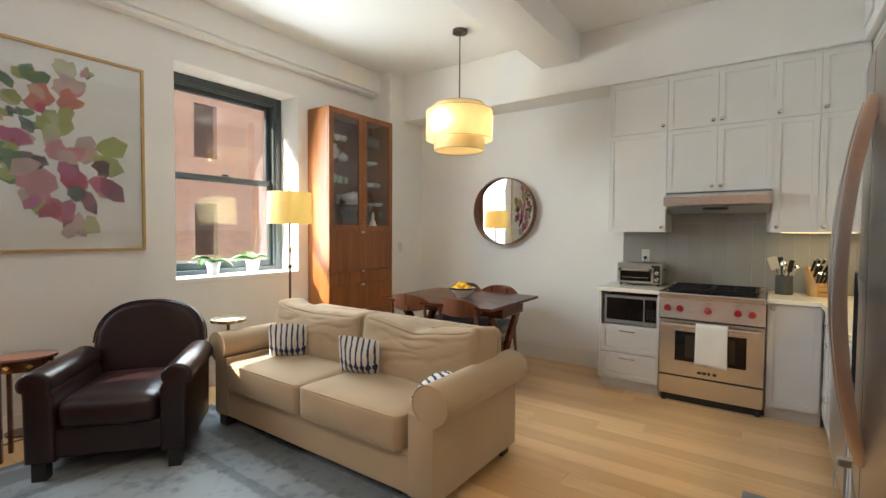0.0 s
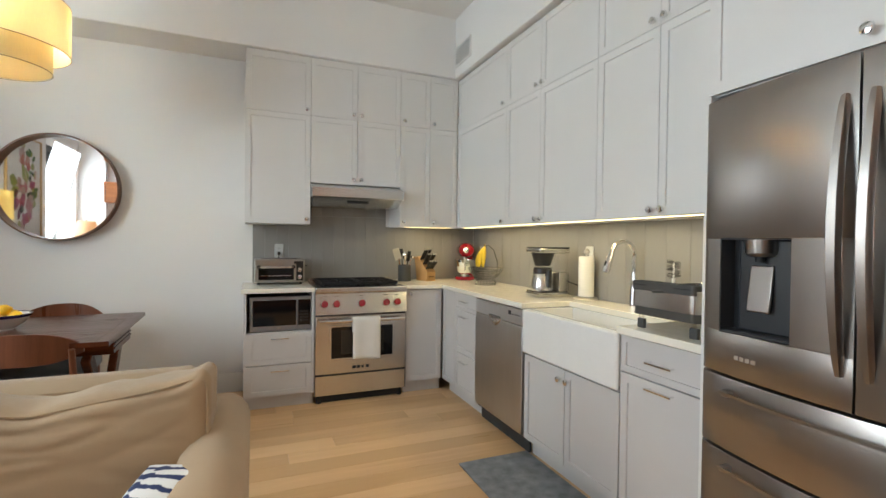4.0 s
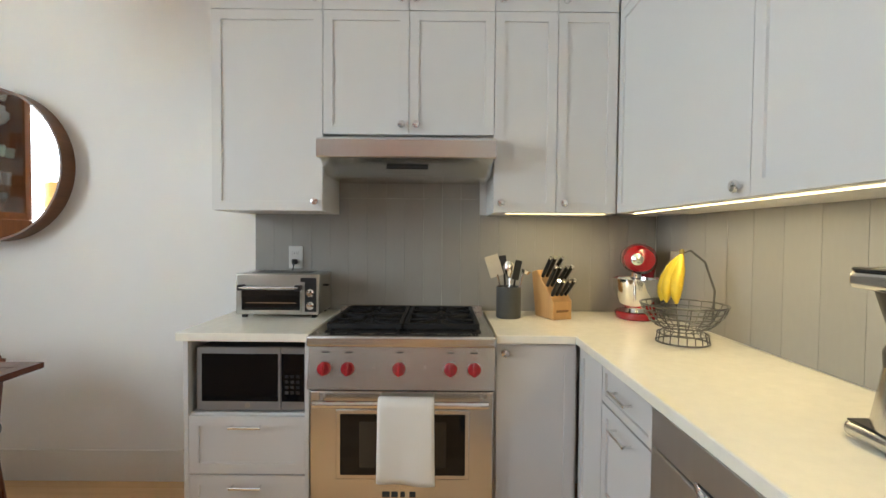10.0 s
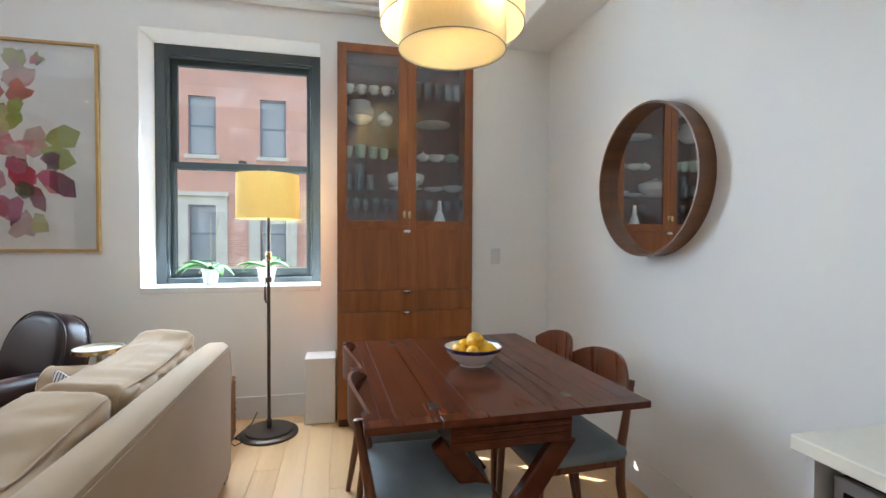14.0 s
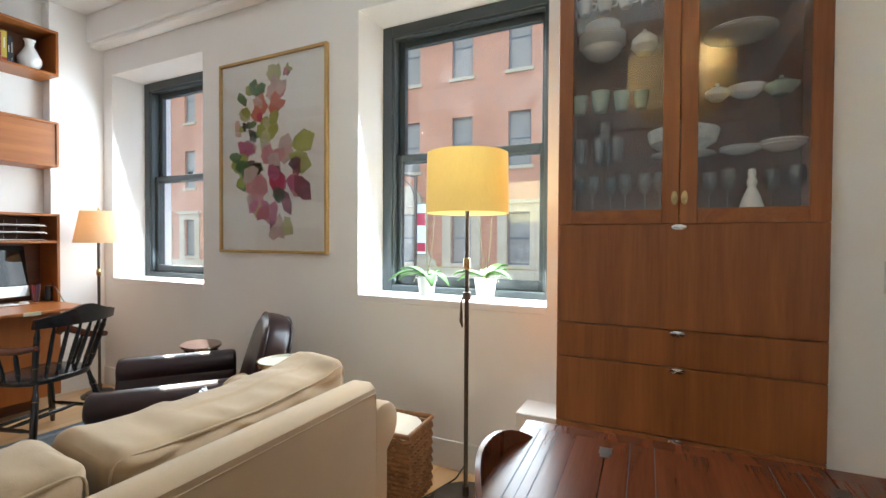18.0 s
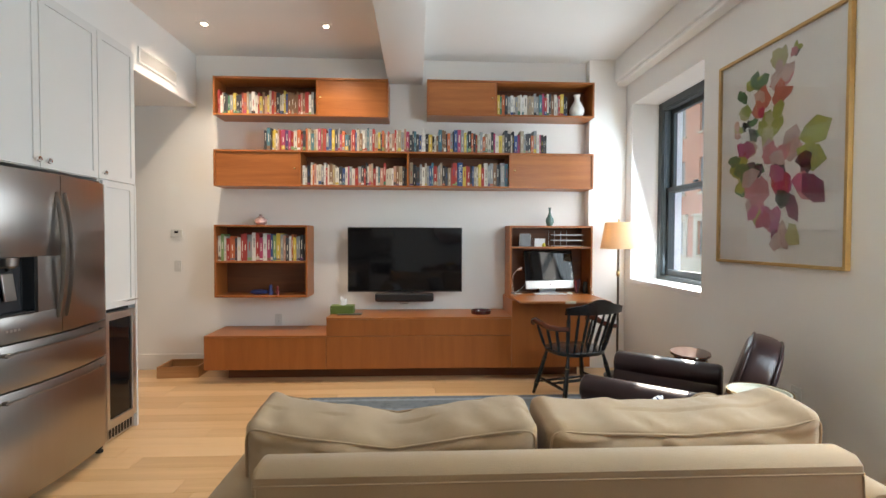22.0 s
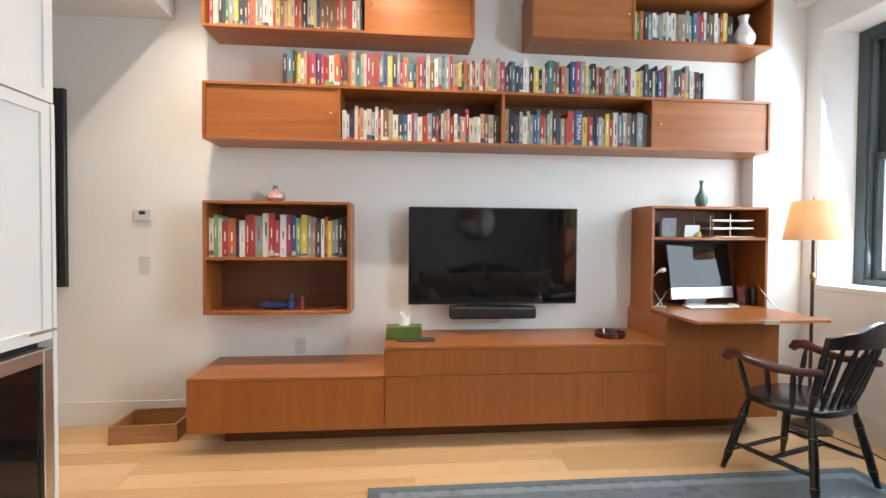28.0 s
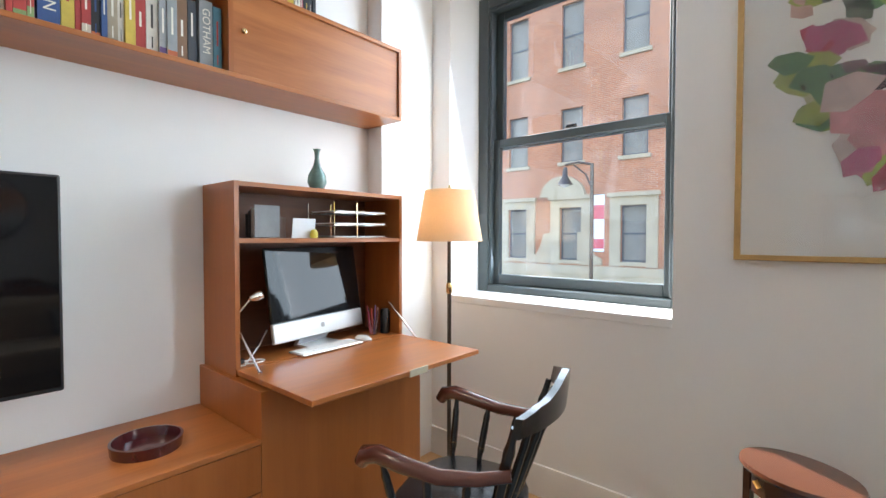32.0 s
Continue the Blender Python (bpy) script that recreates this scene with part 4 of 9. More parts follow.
wc = thing("wine_cooler", "built-in wine cooler with a steel frame and dark glass door", "wine cooler")
W0, W1 = TE + 0.020, 0.916
part("body", box(PX + 0.05, EX - 0.02, W0 + 0.002, W1 - 0.002, 0.02, 0.895), BLACK, wc)
bm = box(PX - 0.002, PX + 0.045, W0, W0 + 0.045, 0.10, 0.880, 0.003)
box(PX - 0.002, PX + 0.045, W1 - 0.045, W1, 0.10, 0.880, 0.003, bm=bm)
box(PX - 0.002, PX + 0.045, W0 + 0.045, W1 - 0.045, 0.10, 0.150, 0.003, bm=bm)
box(PX - 0.002, PX + 0.045, W0 + 0.045, W1 - 0.045, 0.830, 0.880, 0.003, bm=bm)
d = part("door_frame", bm, STEEL, wc)
part("pane", box(PX + 0.012, PX + 0.018, W0 + 0.043, W1 - 0.043, 0.148, 0.832), SCREEN, wc, "dark tinted glass")
part("kick_grille", box(PX + 0.02, PX + 0.045, W0 + 0.002, W1 - 0.002, 0.005, 0.095), STEEL, wc)
for i in range(9):
    part("grille_slot", box(PX + 0.017, PX + 0.021, W0 + 0.03 + i * 0.032, W0 + 0.05 + i * 0.032, 0.02, 0.08), BLACK, wc)


# book wall
def case(name, label, x0, x1, z0, z1, y0, y1, dividers=(), shelves=(), doors=(), t=0.018, back=True):
    """An open teak wall case with a lighter front edge, dividers, and sliding doors (x0, x1, knob)."""
    c = thing(name, label, "shelf")
    part("top", box(x0, x1, y0, y1, z1 - t, z1, 0.0015), TEAK, c)
    part("bottom", box(x0, x1, y0, y1, z0, z0 + t, 0.0015), TEAK, c)
    for a in (x0, x1 - t):
        part("side", box(a, a + t, y0, y1 - 0.0005, z0 + t, z1 - t), TEAKZ, c)
    if back:
        part("back", box(x0 + t, x1 - t, y0, y0 + 0.008, z0 + t, z1 - t), TEAKSHADED, c)
    for d in dividers:
        part("divider", box(d - t / 2, d + t / 2, y0 + 0.008, y1 - 0.004, z0 + t, z1 - t), TEAKZ, c)
    for s in shelves:
        part("shelf", box(x0 + t, x1 - t, y0 + 0.008, y1 - 0.003, s, s + t), TEAK, c)
    for a, b, k in doors:
        d = part("door", box(a, b, y1 - 0.030, y1 - 0.012, z0 + t + 0.001, z1 - t - 0.001, 0.001), TEAK, c)
        part("knob", moved(lathe([(0.005, 0), (0.005, 0.008), (0.010, 0.012), (0.010, 0.018), (0.004, 0.021)], 12), Matrix.Translation((k, y1 - 0.012, (z0 + z1) / 2)) @ pose(0, 0, 0, -90)), BRASS, d, "small turned brass knob")
    return c


SHF, SHB = -0.620, SY + 0.001
case("wall_shelf", "teak wall case with a sliding door and a row of books", -1.276, 0.452, 2.615, 2.998, SHB, SHF, dividers=(-0.565,), doors=((-1.257, -0.560, -0.60),))
case("wall_shelf", "teak wall case with books and a white vase", -3.392, -1.668, 2.645, 3.005, SHB, SHF, dividers=(-2.375,), doors=((-2.372, -1.688, -2.335),))
case("wall_shelf", "long teak wall case with two rows of books and sliding doors", -3.392, 0.452, 1.912, 2.274, SHB, SHF, dividers=(-0.392, -1.475, -2.523), doors=((-0.392, 0.432, -0.345), (-3.372, -2.525, -2.57)))
case("wall_shelf", "square teak wall case with cookbooks on the upper shelf", -0.468, 0.452, 0.796, 1.524, SHB, SHF, shelves=(1.145,))

CF = -0.385
con = thing("low_console", "long low teak media console with two levels and plain drawers", "console")
part("body", box(-0.700, 0.452, SY + 0.001, CF - 0.018, 0.128, 0.442), TEAK, con)
part("body", box(-2.502, -0.700, SY + 0.001, CF - 0.018, 0.128, 0.612), TEAK, con)
part("top", box(-0.699, 0.452, SY + 0.001, CF, 0.442, 0.458, 0.0015), TEAK, con)
part("top", box(-2.502, -0.700, SY + 0.001, CF, 0.612, 0.630, 0.0015), TEAK, con)
part("drawer_front", box(-0.697, 0.452, CF - 0.018, CF - 0.001, 0.130, 0.440, 0.001), TEAKZ, con)
part("drawer_front", box(-2.502, -0.703, CF - 0.018, CF - 0.001, 0.130, 0.446, 0.001), TEAKZ, con)
part("drawer_front", box(-2.502, -0.703, CF - 0.018, CF - 0.001, 0.450, 0.610, 0.001), TEAKZ, con)
part("plinth", box(-3.22, 0.30, SY + 0.001, CF - 0.19, 0.0, 0.126), TEAKSHADED, con)

DX0, DX1, DZ, DT = -3.388, -2.524, 0.820, 1.530
desk = thing("secretary_desk", "teak wall secretary desk with its writing flap folded down", "desk")
part("base_cabinet", box(-3.285, -2.504, SY + 0.001, CF - 0.002, 0.128, 0.790, 0.001), TEAKZ, desk)
part("side", box(DX0, DX0 + 0.018, SY + 0.001, SHF + 0.004, DZ - 0.02, DT), TEAKZ, desk)
part("side", box(DX1 - 0.018, DX1, SY + 0.001, SHF + 0.004, 0.632, DT), TEAKZ, desk)
part("top", box(DX0 + 0.018, DX1 - 0.018, SY + 0.001, SHF + 0.004, DT - 0.018, DT - 0.001), TEAK, desk)
part("bottom", box(DX0 + 0.018, DX1 - 0.018, SY + 0.001, SHF + 0.004, DZ - 0.018, DZ), TEAK, desk)
part("back", box(DX0 + 0.018, DX1 - 0.018, SY + 0.001, SY + 0.009, DZ, DT - 0.018), TEAKSHADED, desk)
part("shelf", box(DX0 + 0.018, DX1 - 0.018, SY + 0.009, SHF, 1.295, 1.313), TEAK, desk)
flap = part("flap", box(DX0 + 0.004, DX1 - 0.004, SHF + 0.006, SHF + 0.50, DZ - 0.022, DZ - 0.003, 0.0015), TEAK, desk)
part("edge_tape", box(-3.05, -2.95, SHF + 0.497, SHF + 0.503, DZ - 0.028, DZ - 0.001, 0.001), mat("tape", (0.45, 0.40, 0.28), 0.6), flap, "strip of tape on the flap's edge")
for xx in (DX0 + 0.03, DX1 - 0.03):
    bm = tube([(xx, SHF - 0.06, DZ + 0.16), (xx, SHF + 0.13, DZ + 0.005)], 0.005, 8)
    merge(bm, moved(lathe([(0.008, 0), (0.008, 0.008), (0.003, 0.010)], 10), Matrix.Translation((xx, SHF + 0.13, DZ))))
    part("flap_stay", bm, CHROME, desk)

tv = thing("television", "flat black wall-mounted television", "television")
part("body", box(-2.042, -0.850, -0.775, -0.742, 0.836, 1.510, 0.006, 2), BLACK, tv)
part("screen", box(-2.034, -0.858, -0.7425, -0.738, 0.850, 1.502, 0.001), SCREEN, tv)
part("mount", box(-1.75, -1.15, SY, -0.775, 1.0, 1.35), BLACK, tv)
sb = thing("soundbar", "black soundbar mounted under the television", "soundbar")
part("body", box(-1.745, -1.135, -0.80, -0.71, 0.735, 0.822, 0.018, 3), BLACK, sb)
part("bracket", tube([(-1.48, -0.72, 0.735), (-1.48, -0.72, 0.715), (-1.40, -0.72, 0.715), (-1.40, -0.72, 0.735)], 0.004, 6), CHROME, sb)
part("wall_bracket", box(-1.60, -1.28, SY, -0.80, 0.77, 0.81), BLACK, sb)


# living and dining things
def soft_box(w, d, h, r, puff=0.0, noise_amt=0.0, cuts=10, seed=0.0):
    """A padded block about its own centre, rounded and slightly rumpled."""
    bm = bmesh.new()
    bmesh.ops.create_cube(bm, size=2)
    bmesh.ops.subdivide_edges(bm, edges=bm.edges[:], cuts=cuts, use_grid_fill=True)
    hx, hy, hz = w / 2, d / 2, h / 2
    for v in bm.verts:
        u = v.co.copy()
        core = Vector((max(-hx + r, min(hx - r, u.x * hx)), max(-hy + r, min(hy - r, u.y * hy)), max(-hz + r, min(hz - r, u.z * hz))))
        dlt = Vector((u.x * hx, u.y * hy, u.z * hz)) - core
        if dlt.length > 1e-6:
            lim = max(abs(dlt.x), abs(dlt.y), abs(dlt.z))
            dlt = dlt.normalized() * lim
        p = core + dlt
        k = puff * (1 - u.x * u.x) * (1 - u.y * u.y)
        p.z += k * (1 if u.z > 0 else -1) * abs(u.z)
        k = puff * (1 - u.x * u.x) * (1 - u.z * u.z)
        p.y += k * (1 if u.y > 0 else -1) * abs(u.y)
        if noise_amt:
            p += noise.noise_vector(p * 5.0 + Vector((seed, seed * 2, 0))) * noise_amt
        v.co = p
    for f in bm.faces:
        f.smooth = True
    return bm


sofa = thing("sofa", "beige linen two-seat sofa with rolled arms and loose cushions", "sofa", pose(-2.015, 2.385, 0))
SW, SD = 0.96, 0.455          # half width of the body, half depth
part("base", box(-SW + 0.12, SW - 0.12, -SD + 0.02, SD - 0.10, 0.085, 0.30, 0.012, 2), LINEN, sofa)
own = prism([(SD - 0.20, 0.10), (SD, 0.085), (SD + 0.005, 0.65), (SD - 0.005, 0.757), (SD - 0.03, 0.779), (SD - 0.10, 0.779), (SD - 0.15, 0.750)], -SW + 0.10, SW - 0.10, 0.02, 3)
moved(own, Matrix(((0, 0, 1, 0), (1, 0, 0, 0), (0, 1, 0, 0), (0, 0, 0, 1))))
bmesh.ops.recalc_face_normals(own, faces=own.faces)
part("back", own, LINEN, sofa)
for s in (-1, 1):
    prof = [(-0.10, 0.085), (0.06, 0.085), (0.06, 0.46)]
    for i in range(15):
        a = radians(-60 + i * 21)
        prof.append((0.035 + 0.105 * math.cos(a), 0.565 + 0.098 * math.sin(a)))
    prof.append((-0.10, 0.50))
    own = prism(prof, -SD + 0.01, SD - 0.03, 0.014, 2)
    moved(own, Matrix(((1, 0, 0, 0), (0, 0, 1, 0), (0, 1, 0, 0), (0, 0, 0, 1))))
    if s < 0:
        moved(own, Matrix.Diagonal((-1, 1, 1, 1)))
    bmesh.ops.recalc_face_normals(own, faces=own.faces)
    moved(own, Matrix.Translation((s * (SW - 0.04), 0, 0)))
    an_arm = part("arm", own, LINEN, sofa)
    rim = [(s * x + s * (SW - 0.04), -SD + 0.014, z) for x, z in prof[2:]]
    part("piping", tube(rim, 0.0045, 6), LINEN, an_arm)
for s, w in ((-0.395, 0.78), (0.395, 0.78)):
    part("seat_cushion", moved(soft_box(w, 0.70, 0.185, 0.022, 0.022, 0.003, 16, s), pose(s, -0.12, 0.385)), LINEN, sofa)


def sag(u, w, seed):
    side = 1 if seed > 4 else -1
    dip = 0.034 * math.exp(-((u - 0.05) / 0.28) ** 2) if side > 0 else 0.016 * math.exp(-((u + 0.75) / 0.3) ** 2)
    return (-0.055 * (1 - u ** 4) + (0.020 if side > 0 else 0.045) * max(0, u * side) ** 2.5 + 0.005 * math.sin(u * 7 + seed * 3) - dip) * max(0, w)


def back_cushion(seed):
    """A loose boxed cushion with slumped, creased faces."""
    bm = soft_box(0.915, 0.28, 0.45, 0.055, 0.036, 0.0, 38, seed)
    for v in bm.verts:
        u, w, d = v.co.x / 0.4675, v.co.z / 0.225, v.co.y / 0.14
        inner = max(0.0, 1 - abs(u) ** 8) * max(0.0, 1 - abs(w) ** 8)
        fold = noise.noise(Vector((u * 1.3 + w * 0.9, w * 1.7 - u * 0.7, seed)))
        crease = (0.018 if d > 0 else 0.005) * math.exp(-(fold * 9) ** 2) + 0.009 * math.exp(-(noise.noise(Vector((u * 2.0 - w * 1.1, w * 2.4, seed + 9))) * 9) ** 2)
        v.co.y -= math.copysign(crease * inner * min(1, abs(d)), d) * (0.75 + 0.25 * max(0, w))
        if w > 0.85:
            v.co.z -= 0.5 * crease * max(0.0, 1 - abs(d) ** 6)
        pull = noise.noise(Vector((u * 9.0 + d * 1.5, w * 1.2, seed + 4))) + 0.5 * noise.noise(Vector((u * 19.0, w * 2.0 + d, seed)))
        if w > 0.6:
            v.co.z += 0.010 * pull * max(0.0, 1 - abs(abs(d) - 0.55) * 1.6)
        v.co.y += (0.006 if d > 0 else 0.002) * pull * inner * math.copysign(1, d) * max(0.0, w)
        v.co.z += sag(u, w, seed)
    return bm


for s in (-1, 1):
    cm = pose(s * 0.468 + 0.022, 0.130, 0.625, -5, 0, s * -1.0)
    bc_ = part("back_cushion", moved(back_cushion(s * 2.3 + 4), cm), LINEN, sofa)
    rim = []
    for i in range(64):
        a = 2 * math.pi * i / 64
        ca, sa = math.cos(a), math.sin(a)
        x, z = 0.4480 * math.copysign(abs(ca) ** 0.20, ca), 0.2150 * math.copysign(abs(sa) ** 0.20, sa)
        rim.append((x, z + sag(x / 0.4675, z / 0.225, s * 2.3 + 4)))
    for yy in (-0.122, 0.122):
        part("piping", moved(tube([(x, yy, z) for x, z in rim], 0.0048, 6, closed=True), cm), LINEN, bc_)
part("piping", tube([(-SW + 0.11, SD - 0.0035, 0.736), (SW - 0.11, SD - 0.0035, 0.736)], 0.0032, 8), LINEN, sofa)
for s in (-1, 1):
    part("piping", tube([(s * (SW - 0.115), SD - 0.0015, 0.10), (s * (SW - 0.115), SD + 0.0030, 0.65), (s * (SW - 0.115), SD - 0.0030, 0.73)], 0.0032, 8), LINEN, sofa)
for xx in (-SW + 0.07, SW - 0.07):
    for yy in (-SD + 0.06, SD - 0.07):
        part("foot", prism([(xx - 0.04, yy - 0.04), (xx + 0.04, yy - 0.04), (xx + 0.04, yy + 0.04), (xx - 0.04, yy + 0.04)], 0, 0.09, 0.004), BRONZE, sofa)

CHM = pose(-3.065, 1.445, 0, 0, 0, 51.6)     # the club chair faces its own -y
arm = thing("leather_armchair", "dark brown leather club chair with rounded back and rolled arms", "armchair", CHM)
part("base", box(-0.30, 0.30, -0.36, 0.30, 0.12, 0.30, 0.02, 2), LEATHER, arm)
part("seat_cushion", moved(soft_box(0.50, 0.62, 0.17, 0.05, 0.02, 0.006, 10, 5), pose(0, -0.08, 0.365)), LEATHER, arm)
for s in (-1, 1):
    prof = [(-0.07, 0.11), (0.07, 0.11), (0.075, 0.50)] + [(0.02 + 0.085 * math.cos(radians(a)), 0.545 + 0.075 * math.sin(radians(a))) for a in range(-30, 211, 20)] + [(-0.07, 0.48)]
    own = prism(prof, -0.39, 0.25, 0.025, 3)
    moved(own, Matrix(((s, 0, 0, 0), (0, 0, 1, 0), (0, 1, 0, 0), (0, 0, 0, 1))))
    bmesh.ops.recalc_face_normals(own, faces=own.faces)
    moved(own, Matrix.Translation((s * 0.325, 0, 0)))
    part("arm", own, LEATHER, arm)
outline = [(0.345 * math.copysign(abs(math.cos(radians(a))) ** 0.8, math.cos(radians(a))), 0.60 + 0.29 * math.sin(radians(a)) ** 0.85) for a in range(0, 180, 12)] + [(-0.345, 0.60), (-0.33, 0.20), (0.33, 0.20)]
own = prism(outline, 0.0, 0.17, 0.062, 6)
moved(own, pose(0, 0.30, 0.0, 90 - 17))
part("back", own, LEATHER, arm)
for dz in (0.020, 0.150):
    part("welt", moved(tube([(x * 0.985, y * 0.988 + 0.004, dz) for x, y in outline[:-2]], 0.006, 8), pose(0, 0.30, 0.0, 90 - 17)), LEATHER, arm)
for xx, yy in ((-0.33, -0.34), (0.33, -0.34), (-0.29, 0.28), (0.29, 0.28)):
    part("leg", moved(prism([(-0.034, -0.034), (0.034, -0.034), (0.034, 0.034), (-0.034, 0.034)], 0.0, 0.125, 0.004), pose(xx, yy, 0)), BLACK, arm)



def rug_wool(x0, x1, y0, y1):
    """Worn blue-grey wool: a pale field inside bands of border."""
    m = mat("rug_wool", (0.2, 0.2, 0.2), 0.95, bump=0.5, bump_scale=300)
    nt = m.node_tree
    b = nt.nodes["Principled BSDF"]
    tc = nt.nodes.new("ShaderNodeTexCoord")
    sp = nt.nodes.new("ShaderNodeSeparateXYZ")
    nt.links.new(tc.outputs["Object"], sp.inputs[0])

    def calc(op, p, q=None):
        n = nt.nodes.new("ShaderNodeMath")
        n.operation = op
        for i, v in enumerate((p, q)):
            if v is None:
                continue
            if isinstance(v, (int, float)):
                n.inputs[i].default_value = v
            else:
                nt.links.new(v, n.inputs[i])
        return n.outputs[0]

    dx = calc("SUBTRACT", (x1 - x0) / 2, calc("ABSOLUTE", calc("SUBTRACT", sp.outputs[0], (x0 + x1) / 2)))
    dy = calc("SUBTRACT", (y1 - y0) / 2, calc("ABSOLUTE", calc("SUBTRACT", sp.outputs[1], (y0 + y1) / 2)))
    ns = [nt.nodes.new("ShaderNodeTexNoise") for _ in range(2)]
    for n, sc_, de in zip(ns, (3.0, 26.0), (5, 6)):
        n.inputs["Scale"].default_value, n.inputs["Detail"].default_value = sc_, de
        nt.links.new(tc.outputs["Object"], n.inputs["Vector"])
    vo = nt.nodes.new("ShaderNodeTexVoronoi")
    vo.inputs["Scale"].default_value = 11.0
    nt.links.new(tc.outputs["Object"], vo.inputs["Vector"])
    edge = calc("ADD", calc("MINIMUM", dx, dy), calc("MULTIPLY", calc("SUBTRACT", ns[1].outputs[0], 0.5), 0.05))
    rp = nt.nodes.new("ShaderNodeValToRGB")
    rp.color_ramp.elements[0].color, rp.color_ramp.elements[1].color = (0.13, 0.16, 0.19, 1), (0.235, 0.275, 0.305, 1)
    rp.color_ramp.elements[1].position = 0.62
    for at, v in ((0.05, 0.12), (0.06, 0.24), (0.10, 0.24), (0.11, 0.15), (0.27, 0.15), (0.29, 0.225), (0.44, 0.21), (0.45, 0.14), (0.50, 0.15), (0.52, 0.245)):
        e = rp.color_ramp.elements.new(at)
        e.color = (v * 0.85, v, v * 1.12, 1)
    nt.links.new(edge, rp.inputs[0])
    worn = calc("ADD", calc("MULTIPLY", ns[0].outputs[0], 0.9), calc("MULTIPLY", ns[1].outputs[0], 0.9))
    motif = calc("ADD", worn, calc("MULTIPLY", calc("SUBTRACT", vo.outputs["Distance"], 0.35), 0.55))
    mx = nt.nodes.new("ShaderNodeMix")
    mx.data_type, mx.blend_type = "RGBA", "MULTIPLY"
    mx.inputs[0].default_value = 1.0
    cr = nt.nodes.new("ShaderNodeValToRGB")
    cr.color_ramp.elements[0].position, cr.color_ramp.elements[1].position = 0.62, 1.25
    cr.color_ramp.elements[0].color, cr.color_ramp.elements[1].color = (0.74, 0.74, 0.76, 1), (1.22, 1.21, 1.20, 1)
    sc2 = calc("MULTIPLY", motif, 1.0)
    nt.links.new(sc2, cr.inputs[0])
    nt.links.new(rp.outputs[0], mx.inputs[6])
    nt.links.new(cr.outputs[0], mx.inputs[7])
    nt.links.new(mx.outputs[2], b.inputs["Base Color"])
    return m


rug = thing("rug", "faded blue-grey rug with worn patterned borders", "rug")
part("carpet", box(-3.35, -0.640, 0.064, 2.10, 0.0, 0.012, 0.004), rug_wool(-3.35, -0.640, 0.064, 2.10), rug)
part("binding", tube([(-3.35, 0.064, 0.006), (-0.640, 0.064, 0.006), (-0.640, 2.10, 0.006), (-3.35, 2.10, 0.006)], 0.006, 6, closed=True), mat("rug_binding", (0.10, 0.13, 0.16), 0.95, var=0.1, scale=60), rug)
mt = thing("kitchen_mat", "mottled grey kitchen mat by the sink", "mat")
part("carpet", box(0.145, 0.60, 2.40, 3.15, 0.0, 0.012, 0.004), mat("mat_wool", (0.22, 0.235, 0.25), 0.95, var=0.24, scale=16, bump=0.5, bump_scale=300), mt)

# china cabinet
hx, h0, h1 = -3.470, 3.397, 4.368
hutch = thing("china_cabinet", "tall teak china cabinet with two glass doors over drawers", "cabinet")
part("side", box(WX + 0.002, hx - 0.021, h0, h0 + 0.022, 0.06, 2.685), HUTCHZ, hutch)
part("side", box(WX + 0.002, hx - 0.021, h1 - 0.022, h1, 0.06, 2.685), HUTCHZ, hutch)
part("top", box(WX + 0.002, hx - 0.021, h0 + 0.022, h1 - 0.022, 2.660, 2.685), HUTCHX, hutch)
part("back", box(WX + 0.002, WX + 0.012, h0 + 0.022, h1 - 0.022, 0.06, 2.660), TEAKSHADED, hutch)
part("lower_body", box(WX + 0.012, hx - 0.022, h0 + 0.022, h1 - 0.022, 0.06, 1.398), TEAKSHADED, hutch)
part("plinth", box(WX + 0.05, hx - 0.05, h0 + 0.01, h1 - 0.01, 0.0, 0.06), TEAKSHADED, hutch)
hm = (h0 + h1) / 2
for a, b in ((h0 + 0.002, hm - 0.0015), (hm + 0.0015, h1 - 0.002)):
    d = new("door")
    d.parent = hutch
    for c, e in ((a, a + 0.062), (b - 0.062, b)):
        part("stile", box(hx - 0.020, hx, c, e, 1.402, 2.683, 0.002), HUTCHZ, d)
    part("rail", box(hx - 0.020, hx - 0.0005, a + 0.062, b - 0.062, 1.402, 1.462, 0.002), HUTCHX, d)
    part("rail", box(hx - 0.020, hx - 0.0005, a + 0.062, b - 0.062, 2.623, 2.683, 0.002), HUTCHX, d)
    part("pane", box(hx - 0.013, hx - 0.009, a + 0.058, b - 0.058, 1.458, 2.627), CABGLASS, d)
for z0, z1 in ((0.972, 1.400), (0.820, 0.968), (0.530, 0.816), (0.07, 0.526)):
    d = part("drawer", box(hx - 0.020, hx, h0 + 0.002, h1 - 0.002, z0, z1, 0.0015), HUTCHZ, hutch)
    part("handle", moved(lathe([(0.028, 0), (0.028, 0.004), (0.0, 0.006)], 16, cap=False, squash=0.4), Matrix.Translation((hx, hm, z1 - 0.012)) @ pose(0, 0, 0, 90, 0, 90)), CHROME, d, "small crescent metal pull")
for z in (1.68, 1.905, 2.16, 2.38):
    part("glass_shelf", box(WX + 0.014, hx - 0.03, h0 + 0.023, h1 - 0.023, z, z + 0.008), CABGLASS, hutch)

